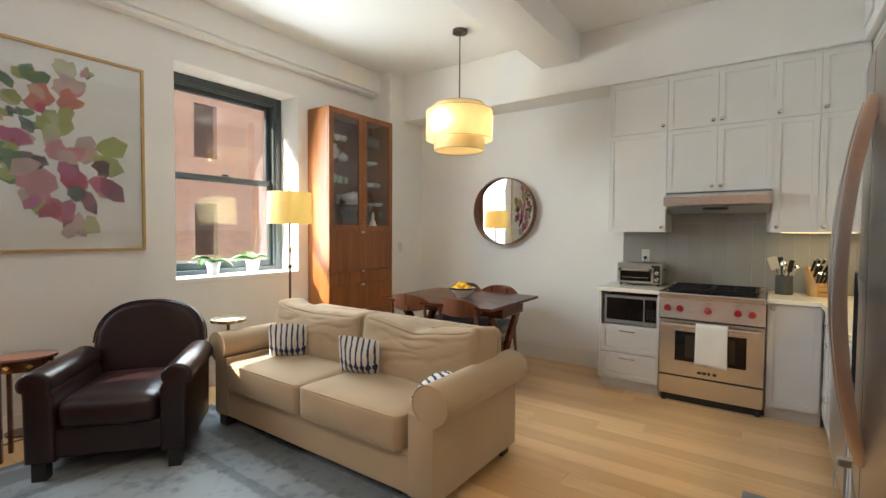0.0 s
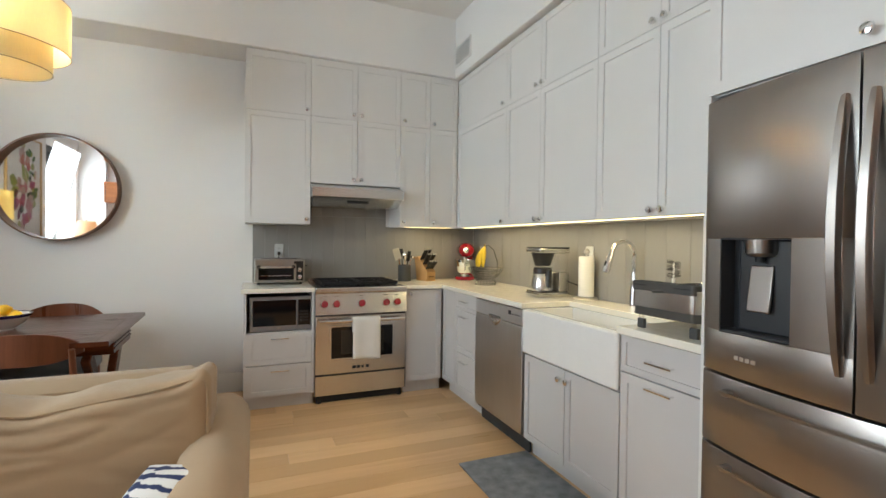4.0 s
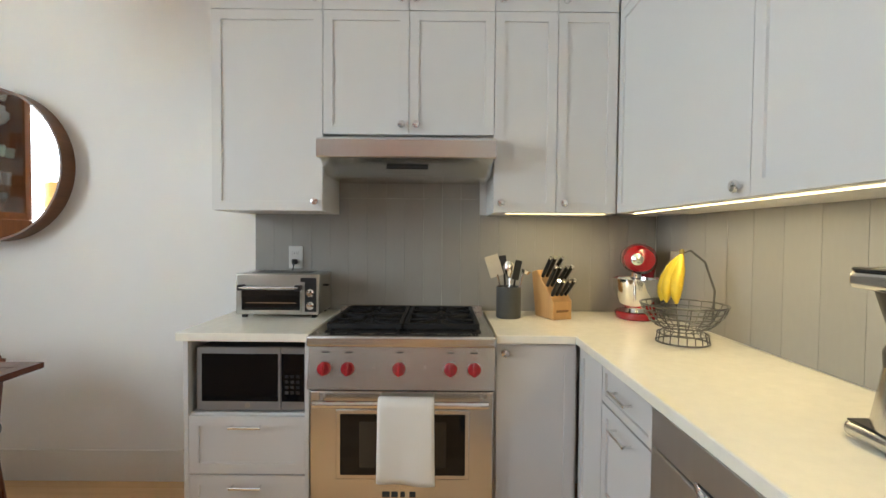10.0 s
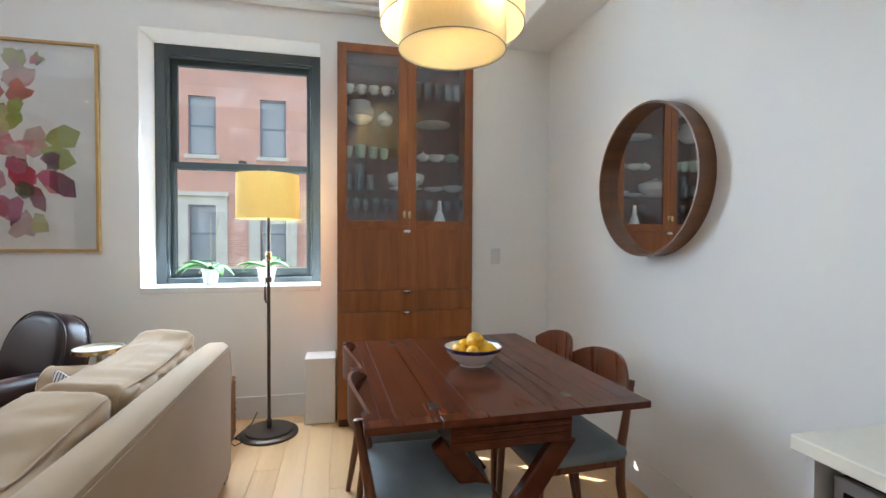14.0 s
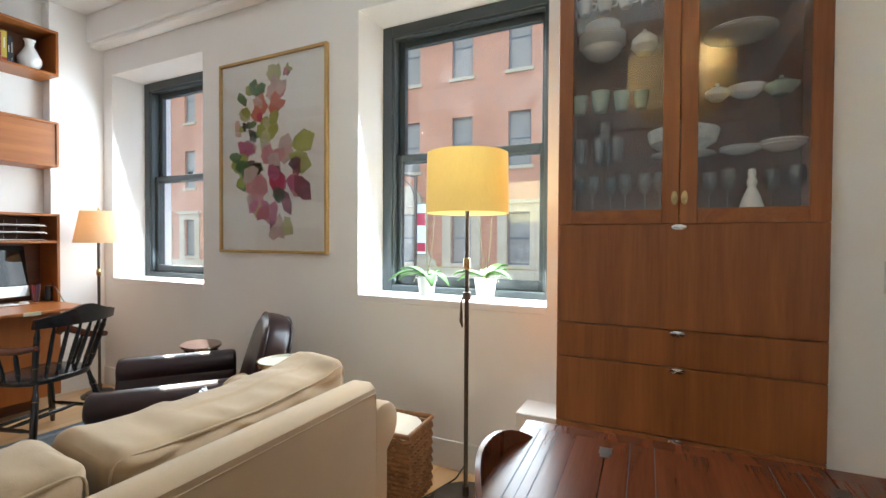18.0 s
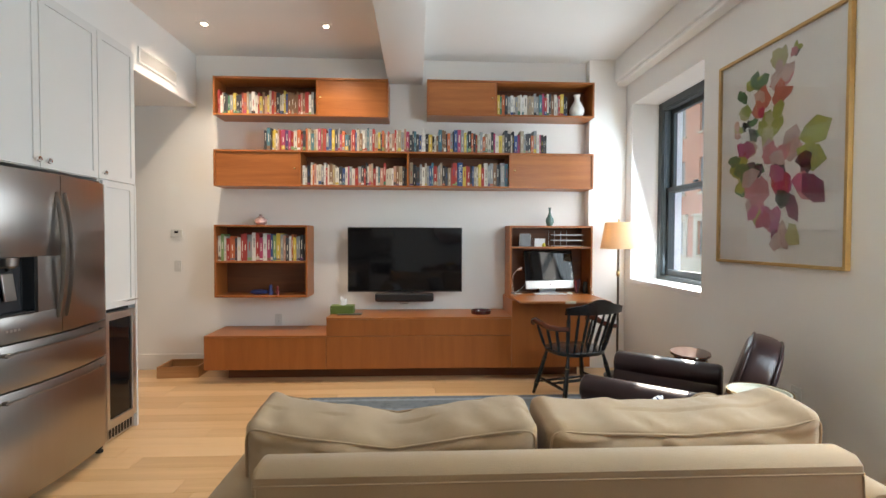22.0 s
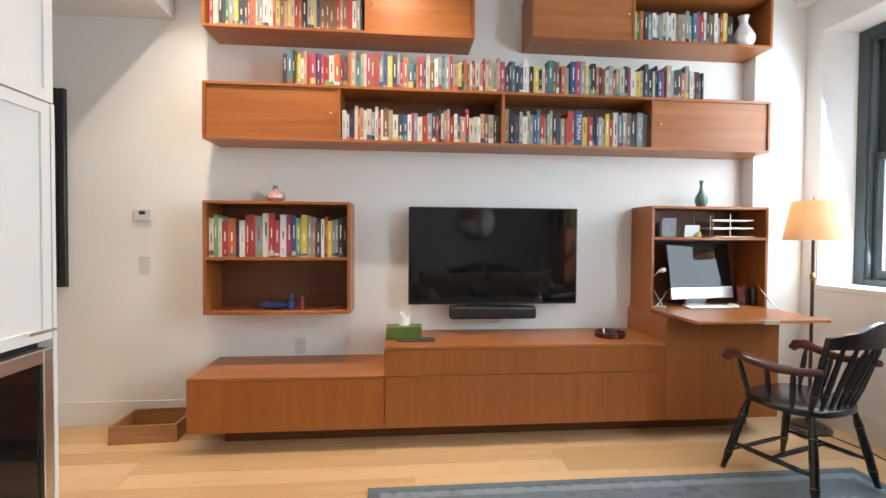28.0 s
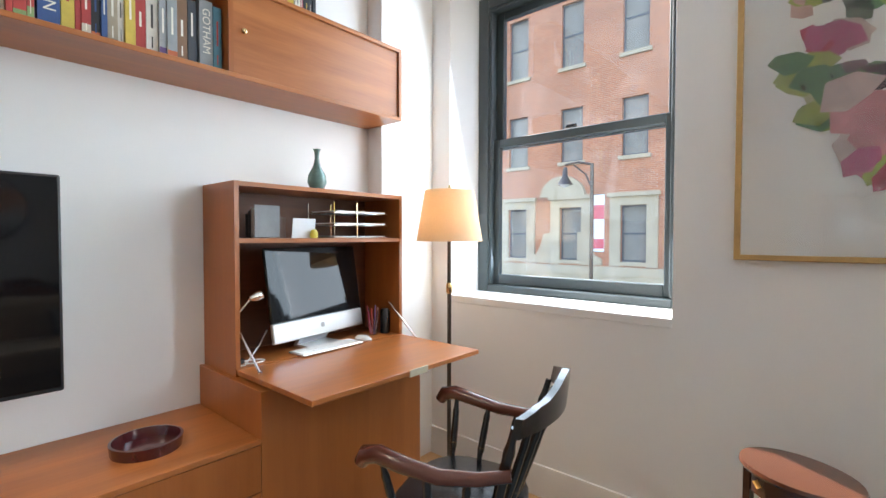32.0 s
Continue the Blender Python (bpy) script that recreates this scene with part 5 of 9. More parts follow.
# dining table
TZ = 0.765
tab = thing("dining_table", "dark mahogany drop-leaf table on crossed legs", "table", pose(-2.222, 3.975, 0, 0, 0, 2.0))
for y0, y1, n, joints in ((-0.505, -0.262, "leaf", (-0.425, -0.345)), (-0.258, 0.240, "tabletop", (-0.205, 0.187)), (0.244, 0.505, "leaf", (0.330, 0.420))):
    slab = part(n, box(-0.598, 0.598, y0 + 0.002, y1 - 0.002, TZ - 0.026, TZ - 0.004, 0.002), MAHOG, tab)
    for xa, xb in ((-0.60, -0.5425), (0.5425, 0.60)):
        part("end_board", box(xa, xb, y0, y1, TZ - 0.024, TZ, 0.0006), MAHOG, slab)
    edges = (y0, *joints, y1)
    for ya, yb in zip(edges, edges[1:]):
        part("plank", box(-0.5418, 0.5418, ya + (0.0007 if ya > y0 else 0), yb - (0.0007 if yb < y1 else 0), TZ - 0.024, TZ), MAHOG, slab)
for yy in (-0.260, 0.242):
    for xx in (-0.47, 0.47):
        part("hinge", box(xx - 0.022, xx + 0.022, yy - 0.016, yy + 0.016, TZ - 0.001, TZ + 0.0012, 0.0005), BRONZE, tab, "dark metal leaf hinge")
part("apron", box(-0.565, 0.565, -0.225, 0.215, TZ - 0.125, TZ - 0.026, 0.004), MAHOG, tab)
for s in (-1, 1):
    for q in (-1, 1):
        xx = s * 0.47 + q * 0.012
        own = box(-0.022, 0.022, -0.04, 0.04, 0, 0.80, 0.006)
        part("leg", moved(own, Matrix.Translation((xx + q * 0.012, -q * 0.25, 0.0)) @ pose(0, 0, 0, -q * 37)), MAHOG, tab)
part("stretcher", box(-0.47, 0.47, -0.02, 0.02, 0.30, 0.36, 0.005), MAHOG, tab)

# dining chairs
ch = thing("dining_chair", "walnut mid-century chair with curved backrest and grey seat", "chair", pose(-1.93, 3.73, 0, 0, 0, 178), group="chairs round the table")
part("seat", moved(soft_box(0.46, 0.43, 0.07, 0.03, 0.015, 0, 8), pose(0, 0, 0.445)), GREYCLOTH, ch, "grey upholstered seat pad")
part("seat_frame", box(-0.20, 0.20, -0.19, 0.19, 0.375, 0.418, 0.006), WALNUT, ch)
for s in (-1, 1):
    part("leg", tube([(s * 0.205, -0.195, 0.0), (s * 0.19, -0.18, 0.42)], [0.013, 0.02], 10), WALNUT, ch)
    part("leg", tube([(s * 0.20, 0.25, 0.0), (s * 0.19, 0.20, 0.30), (s * 0.19, 0.20, 0.45), (s * 0.19, 0.25, 0.74)], [0.013, 0.02, 0.02, 0.013], 10), WALNUT, ch)
bm = bmesh.new()
rows = []
for j in range(7):
    v = j / 6
    row = []
    for i in range(15):
        u = -1 + i / 7
        hgt = 0.075 * (1 - 0.75 * abs(u) ** 3)
        row.append((u * 0.225, 0.262 - 0.075 * (u * u) + 0.01, 0.735 + hgt * (2 * v - 1) + 0.015 * (1 - u * u)))
    rows.append(row)
for off in (0.0, 0.013):
    vs = [[bm.verts.new((x, y + off, z)) for x, y, z in r] for r in rows]
    for a, b in zip(vs, vs[1:]):
        for i in range(14):
            bm.faces.new((a[i], a[i + 1], b[i + 1], b[i]) if off else (a[i], b[i], b[i + 1], a[i + 1]))
    if off == 0.0:
        first = vs
ring = lambda vs: vs[0] + [r[-1] for r in vs[1:-1]] + list(reversed(vs[-1])) + [r[0] for r in reversed(vs[1:-1])]
ra, rb = ring(first), ring(vs)
for i in range(len(ra)):
    j = (i + 1) % len(ra)
    bm.faces.new((ra[i], ra[j], rb[j], rb[i]))
bmesh.ops.recalc_face_normals(bm, faces=bm.faces)
part("backrest", sharp(bm, 50), WALNUT, ch)
for x, y, r in ((-2.48, 3.715, 182), (-2.12, 4.375, 3), (-2.56, 4.36, -2)):
    copy_thing(ch, pose(x, y, 0, 0, 0, r))

# mirror
mir = thing("round_mirror", "round wall mirror in a deep bent-wood rim", "mirror", Matrix.Translation((-2.272, NY, 1.640)) @ pose(0, 0, 0, 90))
part("rim", lathe([(0.376, 0.0), (0.386, 0.0), (0.386, 0.088), (0.376, 0.088), (0.376, 0.0)], 64, cap=False), wood("mirror_rim", (0.20, 0.085, 0.035), (0.10, 0.04, 0.016), "z", 0.35), mir)
part("mirror_glass", lathe([(0.0, 0.03), (0.377, 0.03), (0.377, 0.026)], 64, cap=False), MIRROR, mir)

# pendant
pl = thing("pendant_lamp", "two-tier cream fabric drum pendant on a dark rod", "pendant lamp", pose(-2.205, 3.90, 0))
CREAM = shade_cloth("cream_shade", (0.92, 0.84, 0.64), 0.64)
part("canopy", lathe([(0.0, TOP), (0.07, TOP), (0.07, TOP - 0.03), (0.0, TOP - 0.035)], 24, cap=False), BRONZE, pl)
part("rod", tube([(0, 0, TOP - 0.03), (0, 0, 2.47)], 0.006, 8), BRONZE, pl)
part("inner_shade", lathe([(0.236, 2.165), (0.236, 2.60), (0.233, 2.60), (0.233, 2.165), (0.236, 2.165)], 48, cap=False), CREAM, pl)
part("outer_shade", lathe([(0.315, 2.268), (0.315, 2.540), (0.312, 2.540), (0.312, 2.268), (0.315, 2.268)], 48, cap=False), CREAM, pl)
part("diffuser", lathe([(0.0, 2.172), (0.2335, 2.172)], 48, cap=False), CREAM, pl)
# unseen ring, added to keep the bulbs' light off the ceiling
part("top_ring", lathe([(0.2365, 2.528), (0.3115, 2.528), (0.3115, 2.531), (0.2365, 2.531), (0.2365, 2.528)], 48, cap=False), CREAM, pl)
RIMTAPE = mat("shade_trim", (0.30, 0.25, 0.18), 0.8, var=0.05)
for r, z in ((0.2355, 2.166), (0.3145, 2.269), (0.3145, 2.539), (0.2355, 2.599)):
    part("rim", tube([(r * math.cos(radians(a)), r * math.sin(radians(a)), z) for a in range(0, 360, 9)], 0.0024, 6, closed=True), RIMTAPE, pl)
part("spider", tube([(-0.234, 0, 2.56), (0.234, 0, 2.56)], 0.003, 6, bm=tube([(0, -0.234, 2.56), (0, 0.234, 2.56)], 0.003, 6)), BRONZE, pl)
for a in (30, 150, 270):
    part("socket", moved(lathe([(0.0, 2.528), (0.014, 2.528), (0.014, 2.470), (0.0, 2.470)], 12, cap=False), pose(0.274 * math.cos(radians(a)), 0.274 * math.sin(radians(a)), 0)), BRONZE, pl)


def bulb(name, where, watts, radius=0.04, color=(1.0, 0.86, 0.64)):
    data = bpy.data.lights.new(name, "POINT")
    data.energy, data.shadow_soft_size, data.color = watts, radius, color
    new(name, data).location = where


for a in (30, 150, 270):
    bulb("pendant_bulb", (-2.205 + 0.274 * math.cos(radians(a)), 3.90 + 0.274 * math.sin(radians(a)), 2.40), 0.85, 0.026)

# floor lamps
def floor_lamp(label, x, y, shade, z0, z1, r0, r1, base_r, drop):
    f = thing("floor_lamp", label, "floor lamp", pose(x, y, 0))
    part("base", lathe([(0.0, 0.0), (base_r, 0.0), (base_r, 0.015), (base_r - 0.012, 0.024), (base_r - 0.03, 0.026), (base_r - 0.035, 0.038), (0.02, 0.042), (0.0, 0.042)], 32, cap=False), BRONZE, f)
    part("pole", tube([(0, 0, 0.04), (0, 0, z0 + drop)], 0.011, 12), BRONZE, f)
    part("collar", lathe([(0.013, 0.045), (0.018, 0.05), (0.018, 0.10), (0.013, 0.105)], 12), BRONZE, f)
    part("joint", lathe([(0.012, z0 - 0.28), (0.018, z0 - 0.27), (0.018, z0 - 0.23), (0.012, z0 - 0.22)], 12), BRASS, f)
    part("shade", lathe([(r0, z0), (r1, z1), (r1 - 0.003, z1), (r0 - 0.003, z0), (r0, z0)], 48, cap=False), shade, f)
    part("spider", tube([(-r1 + 0.002, 0, z1 - 0.02), (r1 - 0.002, 0, z1 - 0.02)], 0.003, 6), BRONZE, f)
    part("finial", lathe([(0.004, z1 - 0.02), (0.010, z1 + 0.01), (0.006, z1 + 0.03), (0.0, z1 + 0.035)], 10, cap=False), BRASS, f)
    return f


YEL = shade_cloth("yellow_shade", (0.86, 0.72, 0.38), 0.40)
PEA = shade_cloth("linen_shade", (0.84, 0.66, 0.46), 0.5)
floor_lamp("bronze floor lamp with a pale yellow drum shade", -3.50, 2.945, YEL, 1.464, 1.76, 0.205, 0.20, 0.19, 0.12)
floor_lamp("dark floor lamp with a tapered linen shade in the corner", -3.60, -0.475, PEA, 1.297, 1.563, 0.175, 0.13, 0.13, 0.10)
bulb("floor_lamp_bulb", (-3.50, 2.945, 1.60), 0.25)
bulb("floor_lamp_bulb_b", (-3.60, -0.475, 1.43), 0.30, 0.04, (1.0, 0.78, 0.50))

pic = thing("framed_painting", "large framed watercolour of pink and green petals", "painting")
p0, p1, q0, q1 = 0.785, 1.818, 1.235, 2.636
for a, b, c, d in ((p0, p0 + 0.02, q0, q1), (p1 - 0.02, p1, q0, q1), (p0 + 0.02, p1 - 0.02, q0, q0 + 0.02), (p0 + 0.02, p1 - 0.02, q1 - 0.02, q1)):
    part("frame", box(WX, WX + 0.03, a, b, c, d, 0.002), mat("gilt_wood", (0.50, 0.32, 0.12), 0.35, metal=0.3, var=0.1), pic)
part("paper", box(WX, WX + 0.010, p0 + 0.018, p1 - 0.018, q0 + 0.018, q1 - 0.018), mat("watercolour_paper", (0.78, 0.77, 0.74), 0.8, var=0.02), pic)
PETALS = dict(
    g=(0.085, 0.20, 0.07), l=(0.36, 0.42, 0.08), o=(0.60, 0.17, 0.11), p=(0.60, 0.24, 0.27), m=(0.45, 0.02, 0.07),
    d=(0.11, 0.015, 0.035), c=(0.66, 0.42, 0.34), k=(0.045, 0.075, 0.045), v=(0.48, 0.10, 0.22), y=(0.55, 0.54, 0.28), a=(0.60, 0.44, 0.40), q=(0.22, 0.03, 0.085))


def watercolour(name, color):
    """Thin paint: what lies under it shows through."""
    m = mat(name, color, 0.85, var=0.20, scale=9)
    nt = m.node_tree
    out = nt.nodes["Material Output"]
    clear, mix = nt.nodes.new("ShaderNodeBsdfTransparent"), nt.nodes.new("ShaderNodeMixShader")
    mix.inputs[0].default_value = 0.74
    nt.links.new(clear.outputs[0], mix.inputs[1])
    nt.links.new(nt.nodes["Principled BSDF"].outputs[0], mix.inputs[2])
    nt.links.new(mix.outputs[0], out.inputs[0])
    return m


PETALS = {k: watercolour("petal_" + k, c) for k, c in PETALS.items()}
random.seed(5)
layer = 0
for u, v, size, kinds in (
        (0.67, 0.08, 0.026, "kpl"), (0.56, 0.115, 0.052, "yya"), (0.55, 0.18, 0.062, "pa"), (0.34, 0.13, 0.050, "lg"), (0.42, 0.16, 0.044, "g"), (0.20, 0.19, 0.042, "g"),
        (0.23, 0.26, 0.055, "yl"), (0.38, 0.245, 0.060, "oco"), (0.56, 0.25, 0.066, "oo"), (0.40, 0.31, 0.032, "m"), (0.50, 0.345, 0.055, "yl"), (0.27, 0.31, 0.032, "kk"),
        (0.33, 0.37, 0.044, "gk"), (0.17, 0.36, 0.044, "lc"), (0.44, 0.41, 0.060, "ly"), (0.29, 0.45, 0.058, "av"), (0.20, 0.46, 0.042, "mv"), (0.17, 0.535, 0.060, "llg"),
        (0.62, 0.46, 0.076, "ac"), (0.50, 0.52, 0.070, "ppa"), (0.78, 0.55, 0.098, "l"), (0.72, 0.60, 0.052, "d"), (0.36, 0.56, 0.046, "ddg"), (0.24, 0.60, 0.060, "glgy"),
        (0.55, 0.60, 0.050, "dm"), (0.57, 0.66, 0.066, "mmv"), (0.76, 0.69, 0.066, "pv"), (0.36, 0.68, 0.080, "pap"), (0.69, 0.735, 0.095, "q"), (0.57, 0.72, 0.040, "kk"),
        (0.36, 0.775, 0.056, "lpv"), (0.47, 0.81, 0.058, "pvm"), (0.53, 0.87, 0.056, "vqa"), (0.62, 0.86, 0.052, "ay")):
    for kind in kinds + kinds:
        cu, cv = u + random.gauss(0, size * 0.55), v + random.gauss(0, size * 0.42)
        yc, zc = p0 + 0.03 + (p1 - p0 - 0.06) * cu, q1 - 0.03 - (q1 - q0 - 0.06) * cv
        turn = math.atan2((0.52 - cv) * 1.4, cu - 0.45) + random.gauss(0, 0.5)
        r = 1.08 * size * random.uniform(0.85, 1.15)
        slim = random.uniform(0.7, 1.0)
        x = WX + 0.0102 + layer * 0.00006
        layer += 1
        pts = []
        for px, pz in ((-1.0, random.uniform(-0.2, 0.2)), (-0.35, -0.75), (0.6, -0.8), (1.1, random.uniform(-0.5, 0.5)), (0.35, 0.85), (-0.5, 0.65)):
            px, pz = px * r * random.uniform(0.9, 1.1), pz * r * slim * random.uniform(0.75, 1.15)
            pts.append((px * math.cos(turn) - pz * math.sin(turn) + yc, px * math.sin(turn) + pz * math.cos(turn) + zc))
        bm = bmesh.new()
        bm.faces.new([bm.verts.new((x, a, b)) for a, b in pts])
        bmesh.ops.recalc_face_normals(bm, faces=bm.faces)
        part("petal", bm, PETALS[kind], pic)
g = part("pane", box(WX + 0.024, WX + 0.026, p0 + 0.019, p1 - 0.019, q0 + 0.019, q1 - 0.019), pane_glass("picture_glass", (0.97, 0.97, 0.97), 0.05), pic)

# recessed ceiling lights
for x, y in ((-0.755, -0.15), (0.32, -0.165)):
    dl_ = thing("downlight", "small recessed square ceiling spotlight", "downlight", pose(x, y, TOP), group="ceiling spotlights")
    part("trim", box(-0.055, 0.055, -0.055, 0.055, -0.006, 0.0, 0.002), TRIM, dl_)
    part("lens", box(-0.02, 0.02, -0.02, 0.02, -0.008, -0.006), glow("spot_glow", (1.0, 0.86, 0.65), 8.0), dl_)
    data = bpy.data.lights.new("downlight_lamp", "SPOT")
    data.energy, data.spot_size, data.spot_blend, data.shadow_soft_size, data.color = 14.0, radians(126), 0.9, 0.03, (1.0, 0.83, 0.64)
    new("downlight_lamp", data).matrix_world = look((x, y, TOP - 0.02), (x, y, 0))


# books, vases and small things on the book wall
BOOKC = [(0.62, 0.60, 0.54), (0.50, 0.46, 0.38), (0.025, 0.025, 0.03), (0.045, 0.05, 0.06), (0.36, 0.04, 0.035), (0.46, 0.12, 0.045), (0.56, 0.42, 0.07), (0.035, 0.08, 0.22),
         (0.06, 0.17, 0.22), (0.045, 0.17, 0.10), (0.20, 0.32, 0.13), (0.44, 0.24, 0.19), (0.20, 0.11, 0.06), (0.34, 0.28, 0.20), (0.26, 0.28, 0.29), (0.36, 0.05, 0.12), (0.66, 0.66, 0.64), (0.10, 0.05, 0.15)]
BOOKM = [mat("book_cloth", c, 0.55, var=0.08, scale=25, bump=0.1, bump_scale=300) for c in BOOKC]
PAGES = mat("page_edges", (0.70, 0.64, 0.52), 0.9, var=0.06, scale=3, stretch=(40, 1, 1))
TITLE_DARK = mat("title_ink", (0.05, 0.05, 0.05), 0.6)
TITLE_LIGHT = mat("title_foil", (0.75, 0.72, 0.62), 0.5)
WORDS = ("cream", "buff", "black", "charcoal", "red", "orange-red", "yellow", "navy blue", "teal", "green", "lime green", "salmon", "brown", "tan", "grey", "crimson", "white", "purple")


def lettering(text, size, m, material, parent, name="lettering"):
    cu = bpy.data.curves.new("lettering", "FONT")
    cu.body, cu.size, cu.align_x, cu.align_y, cu.extrude = text, size, "CENTER", "CENTER", 0.0003
    tmp = new("lettering_tmp", cu)
    bpy.context.view_layer.update()
    me = bpy.data.meshes.new_from_object(tmp.evaluated_get(bpy.context.evaluated_depsgraph_get()))
    bpy.data.objects.remove(tmp)
    me.materials.clear()
    me.materials.append(material)
    ob = new(name, me)
    ob.parent = parent
    ob.matrix_basis = m
    return ob


def book(x, yb, z, w, h, d, c, where, lean=0.0, title=None):
    """One upright book: x is its left side seen from the room, its spine faces +y at yb."""
    b = thing("book", f"{WORDS[c]} upright book {where}", "book", Matrix.Translation((x, yb, z)) @ pose(0, 0, 0, 0, lean, 0), group="books on the wall shelves")
    t = 0.0022
    bm = box(-w, 0, -t, 0, 0, h, 0.0008)
    cov = part("cover", bm, BOOKM[c], b)
    part("cover", box(-w, -w + t, -d, -t, 0, h), BOOKM[c], b)
    part("cover", box(-t, 0, -d, -t, 0, h), BOOKM[c], b)
    part("page_block", box(-w + t, -t, -d + 0.003, -t, 0.003, h - 0.004), PAGES, b)
    light = sum(BOOKC[c]) < 1.1
    if title:
        lettering(title, w * 0.82, Matrix.Translation((-w / 2, 0.0006, h * 0.55)) @ pose(0, 0, 0, 90, 90, 180) , TITLE_DARK if not light else TITLE_LIGHT, b, "title")
    elif w > 0.014:
        a = random.uniform(0.35, 0.5) * h
        ink = TITLE_LIGHT if light else TITLE_DARK
        if random.random() < 0.25:
            ink = BOOKM[random.choice((4, 6, 7, 12))]
        part("title", box(-w * 0.60, -w * 0.40, 0.0, 0.0005, a, a + random.uniform(0.18, 0.40) * h), ink, b)
        if random.random() < 0.6:
            part("author", box(-w * 0.56, -w * 0.44, 0.0, 0.0005, 0.10 * h, random.uniform(0.2, 0.3) * h), ink, b)
        if random.random() < 0.45:
            part("band", box(-w + 0.0004, -0.0004, 0.0, 0.0004, 0.01, random.uniform(0.02, 0.05)), BOOKM[random.randrange(len(BOOKM))], b)
    return b


def shelf_row(x0, x1, z, yb, h0, h1, where, order=(), fat=1.0):
    x, i = x0, 0
    while x > x1 + 0.012:
        w = random.uniform(0.014, 0.036) * fat
        w = min(w, x - x1)
        c = order[i % len(order)] if order and i < len(order) else random.choice((0, 1, 1, 2, 2, 2, 3, 3, 3, 4, 4, 5, 6, 7, 8, 11, 12, 12, 13, 13, 14, 14, 16, 0, 15))
        book(x, yb + random.uniform(-0.012, 0.004), z, w - 0.0008, random.uniform(h0, h1), random.uniform(0.12, 0.16), c, where)
        x -= w
        i += 1


random.seed(11)
shelf_row(0.425, -0.545, 2.634, SHF - 0.045, 0.185, 0.245, "in the upper wall case", (4, 16, 0, 2, 3, 9, 14, 6, 2, 2, 4, 5, 13, 14, 16))
shelf_row(-2.395, -3.135, 2.664, SHF - 0.045, 0.19, 0.235, "in the upper wall case", (6, 9, 5, 3, 14, 16, 0, 14, 1, 16, 16, 0))
shelf_row(-0.035, -2.905, 2.275, SHF - 0.030, 0.165, 0.235, "standing on top of the long case", (2, 8, 2, 6, 6, 0, 11, 4, 15, 17, 15, 4, 0, 5, 4))
shelf_row(-0.41, -1.462, 1.931, SHF - 0.045, 0.17, 0.235, "inside the long wall case", (16, 0, 2, 0, 5, 11, 0, 1, 14, 16, 4, 0))
shelf_row(-1.492, -1.98, 1.931, SHF - 0.045, 0.18, 0.245, "inside the long wall case", (13, 2, 3, 14, 0, 1, 14, 7, 8))
book(-1.985, SHF - 0.045, 1.931, 0.052, 0.245, 0.16, 7, "inside the long wall case", title="TRUMAN")
shelf_row(-2.040, -2.425, 1.931, SHF - 0.045, 0.18, 0.245, "inside the long wall case", (6, 4, 4, 2, 7, 13, 0, 6, 4, 0, 14, 14))
book(-2.428, SHF - 0.045, 1.931, 0.046, 0.245, 0.16, 14, "inside the long wall case", title="GOTHAM")
book(-2.476, SHF - 0.045, 1.931, 0.030, 0.235, 0.16, 8, "inside the long wall case")
shelf_row(0.428, -0.44, 1.164, SHF - 0.035, 0.225, 0.285, "on the square case's shelf", (0, 10, 0, 4, 5, 3, 16, 4, 4, 14, 16, 4, 15, 16, 15, 7, 10, 6, 14, 11, 3, 16, 5), 1.35)


def vase(name, label, m, profile, material, parts=()):
    v = thing(name, label, "vase", m)
    part("body", lathe(profile, 28, cap=False), material, v)
    return v


vase("vase", "white ceramic vase with a narrow neck in the wall case", pose(-3.24, -0.71, 2.663), [(0.0, 0), (0.045, 0), (0.075, 0.05), (0.078, 0.085), (0.05, 0.14), (0.028, 0.18), (0.03, 0.215), (0.04, 0.235), (0.034, 0.232), (0.02, 0.18), (0.0, 0.02)], CERAMIC)
vase("vase", "slim celadon green bottle vase on the desk", pose(-2.975, -0.755, 1.530), [(0.0, 0), (0.026, 0), (0.044, 0.04), (0.040, 0.075), (0.018, 0.115), (0.010, 0.15), (0.012, 0.185), (0.018, 0.195), (0.012, 0.193), (0.0, 0.05)], mat("celadon", (0.11, 0.20, 0.17), 0.15, var=0.2, scale=12, coat=0.5))
vase("vase", "round pink and white lustre vase on the square case", pose(0.04, -0.76, 1.524), [(0.0, 0), (0.03, 0), (0.062, 0.03), (0.06, 0.06), (0.03, 0.085), (0.012, 0.095), (0.016, 0.112), (0.01, 0.11), (0.0, 0.06)], mat("pink_lustre", (0.50, 0.33, 0.32), 0.18, var=0.4, scale=14, coat=0.6))

toy = thing("toy_figure", "small blue and red folk-art toy in the square case", "toy", pose(-0.03, -0.72, 0.814))
BLUE = mat("toy_blue", (0.03, 0.05, 0.20), 0.3, var=0.2)
part("body", moved(lathe([(0.0, -0.09), (0.018, -0.07), (0.026, -0.02), (0.024, 0.05), (0.012, 0.09), (0.0, 0.10)], 14, cap=False), pose(0.07, 0, 0.027, 0, 90)), BLUE, toy)
for dx, hgt, r in ((-0.04, 0.10, 0.022), (-0.11, 0.085, 0.019)):
    part("figure", moved(lathe([(0.0, 0), (r, 0.0), (r * 1.1, hgt * 0.4), (r * 0.6, hgt * 0.6), (r * 0.8, hgt * 0.75), (r * 0.5, hgt), (0, hgt * 1.02)], 14, cap=False), pose(dx, 0, 0)), BLUE if dx > -0.1 else mat("toy_red", (0.25, 0.03, 0.03), 0.35, var=0.3, scale=30), toy)

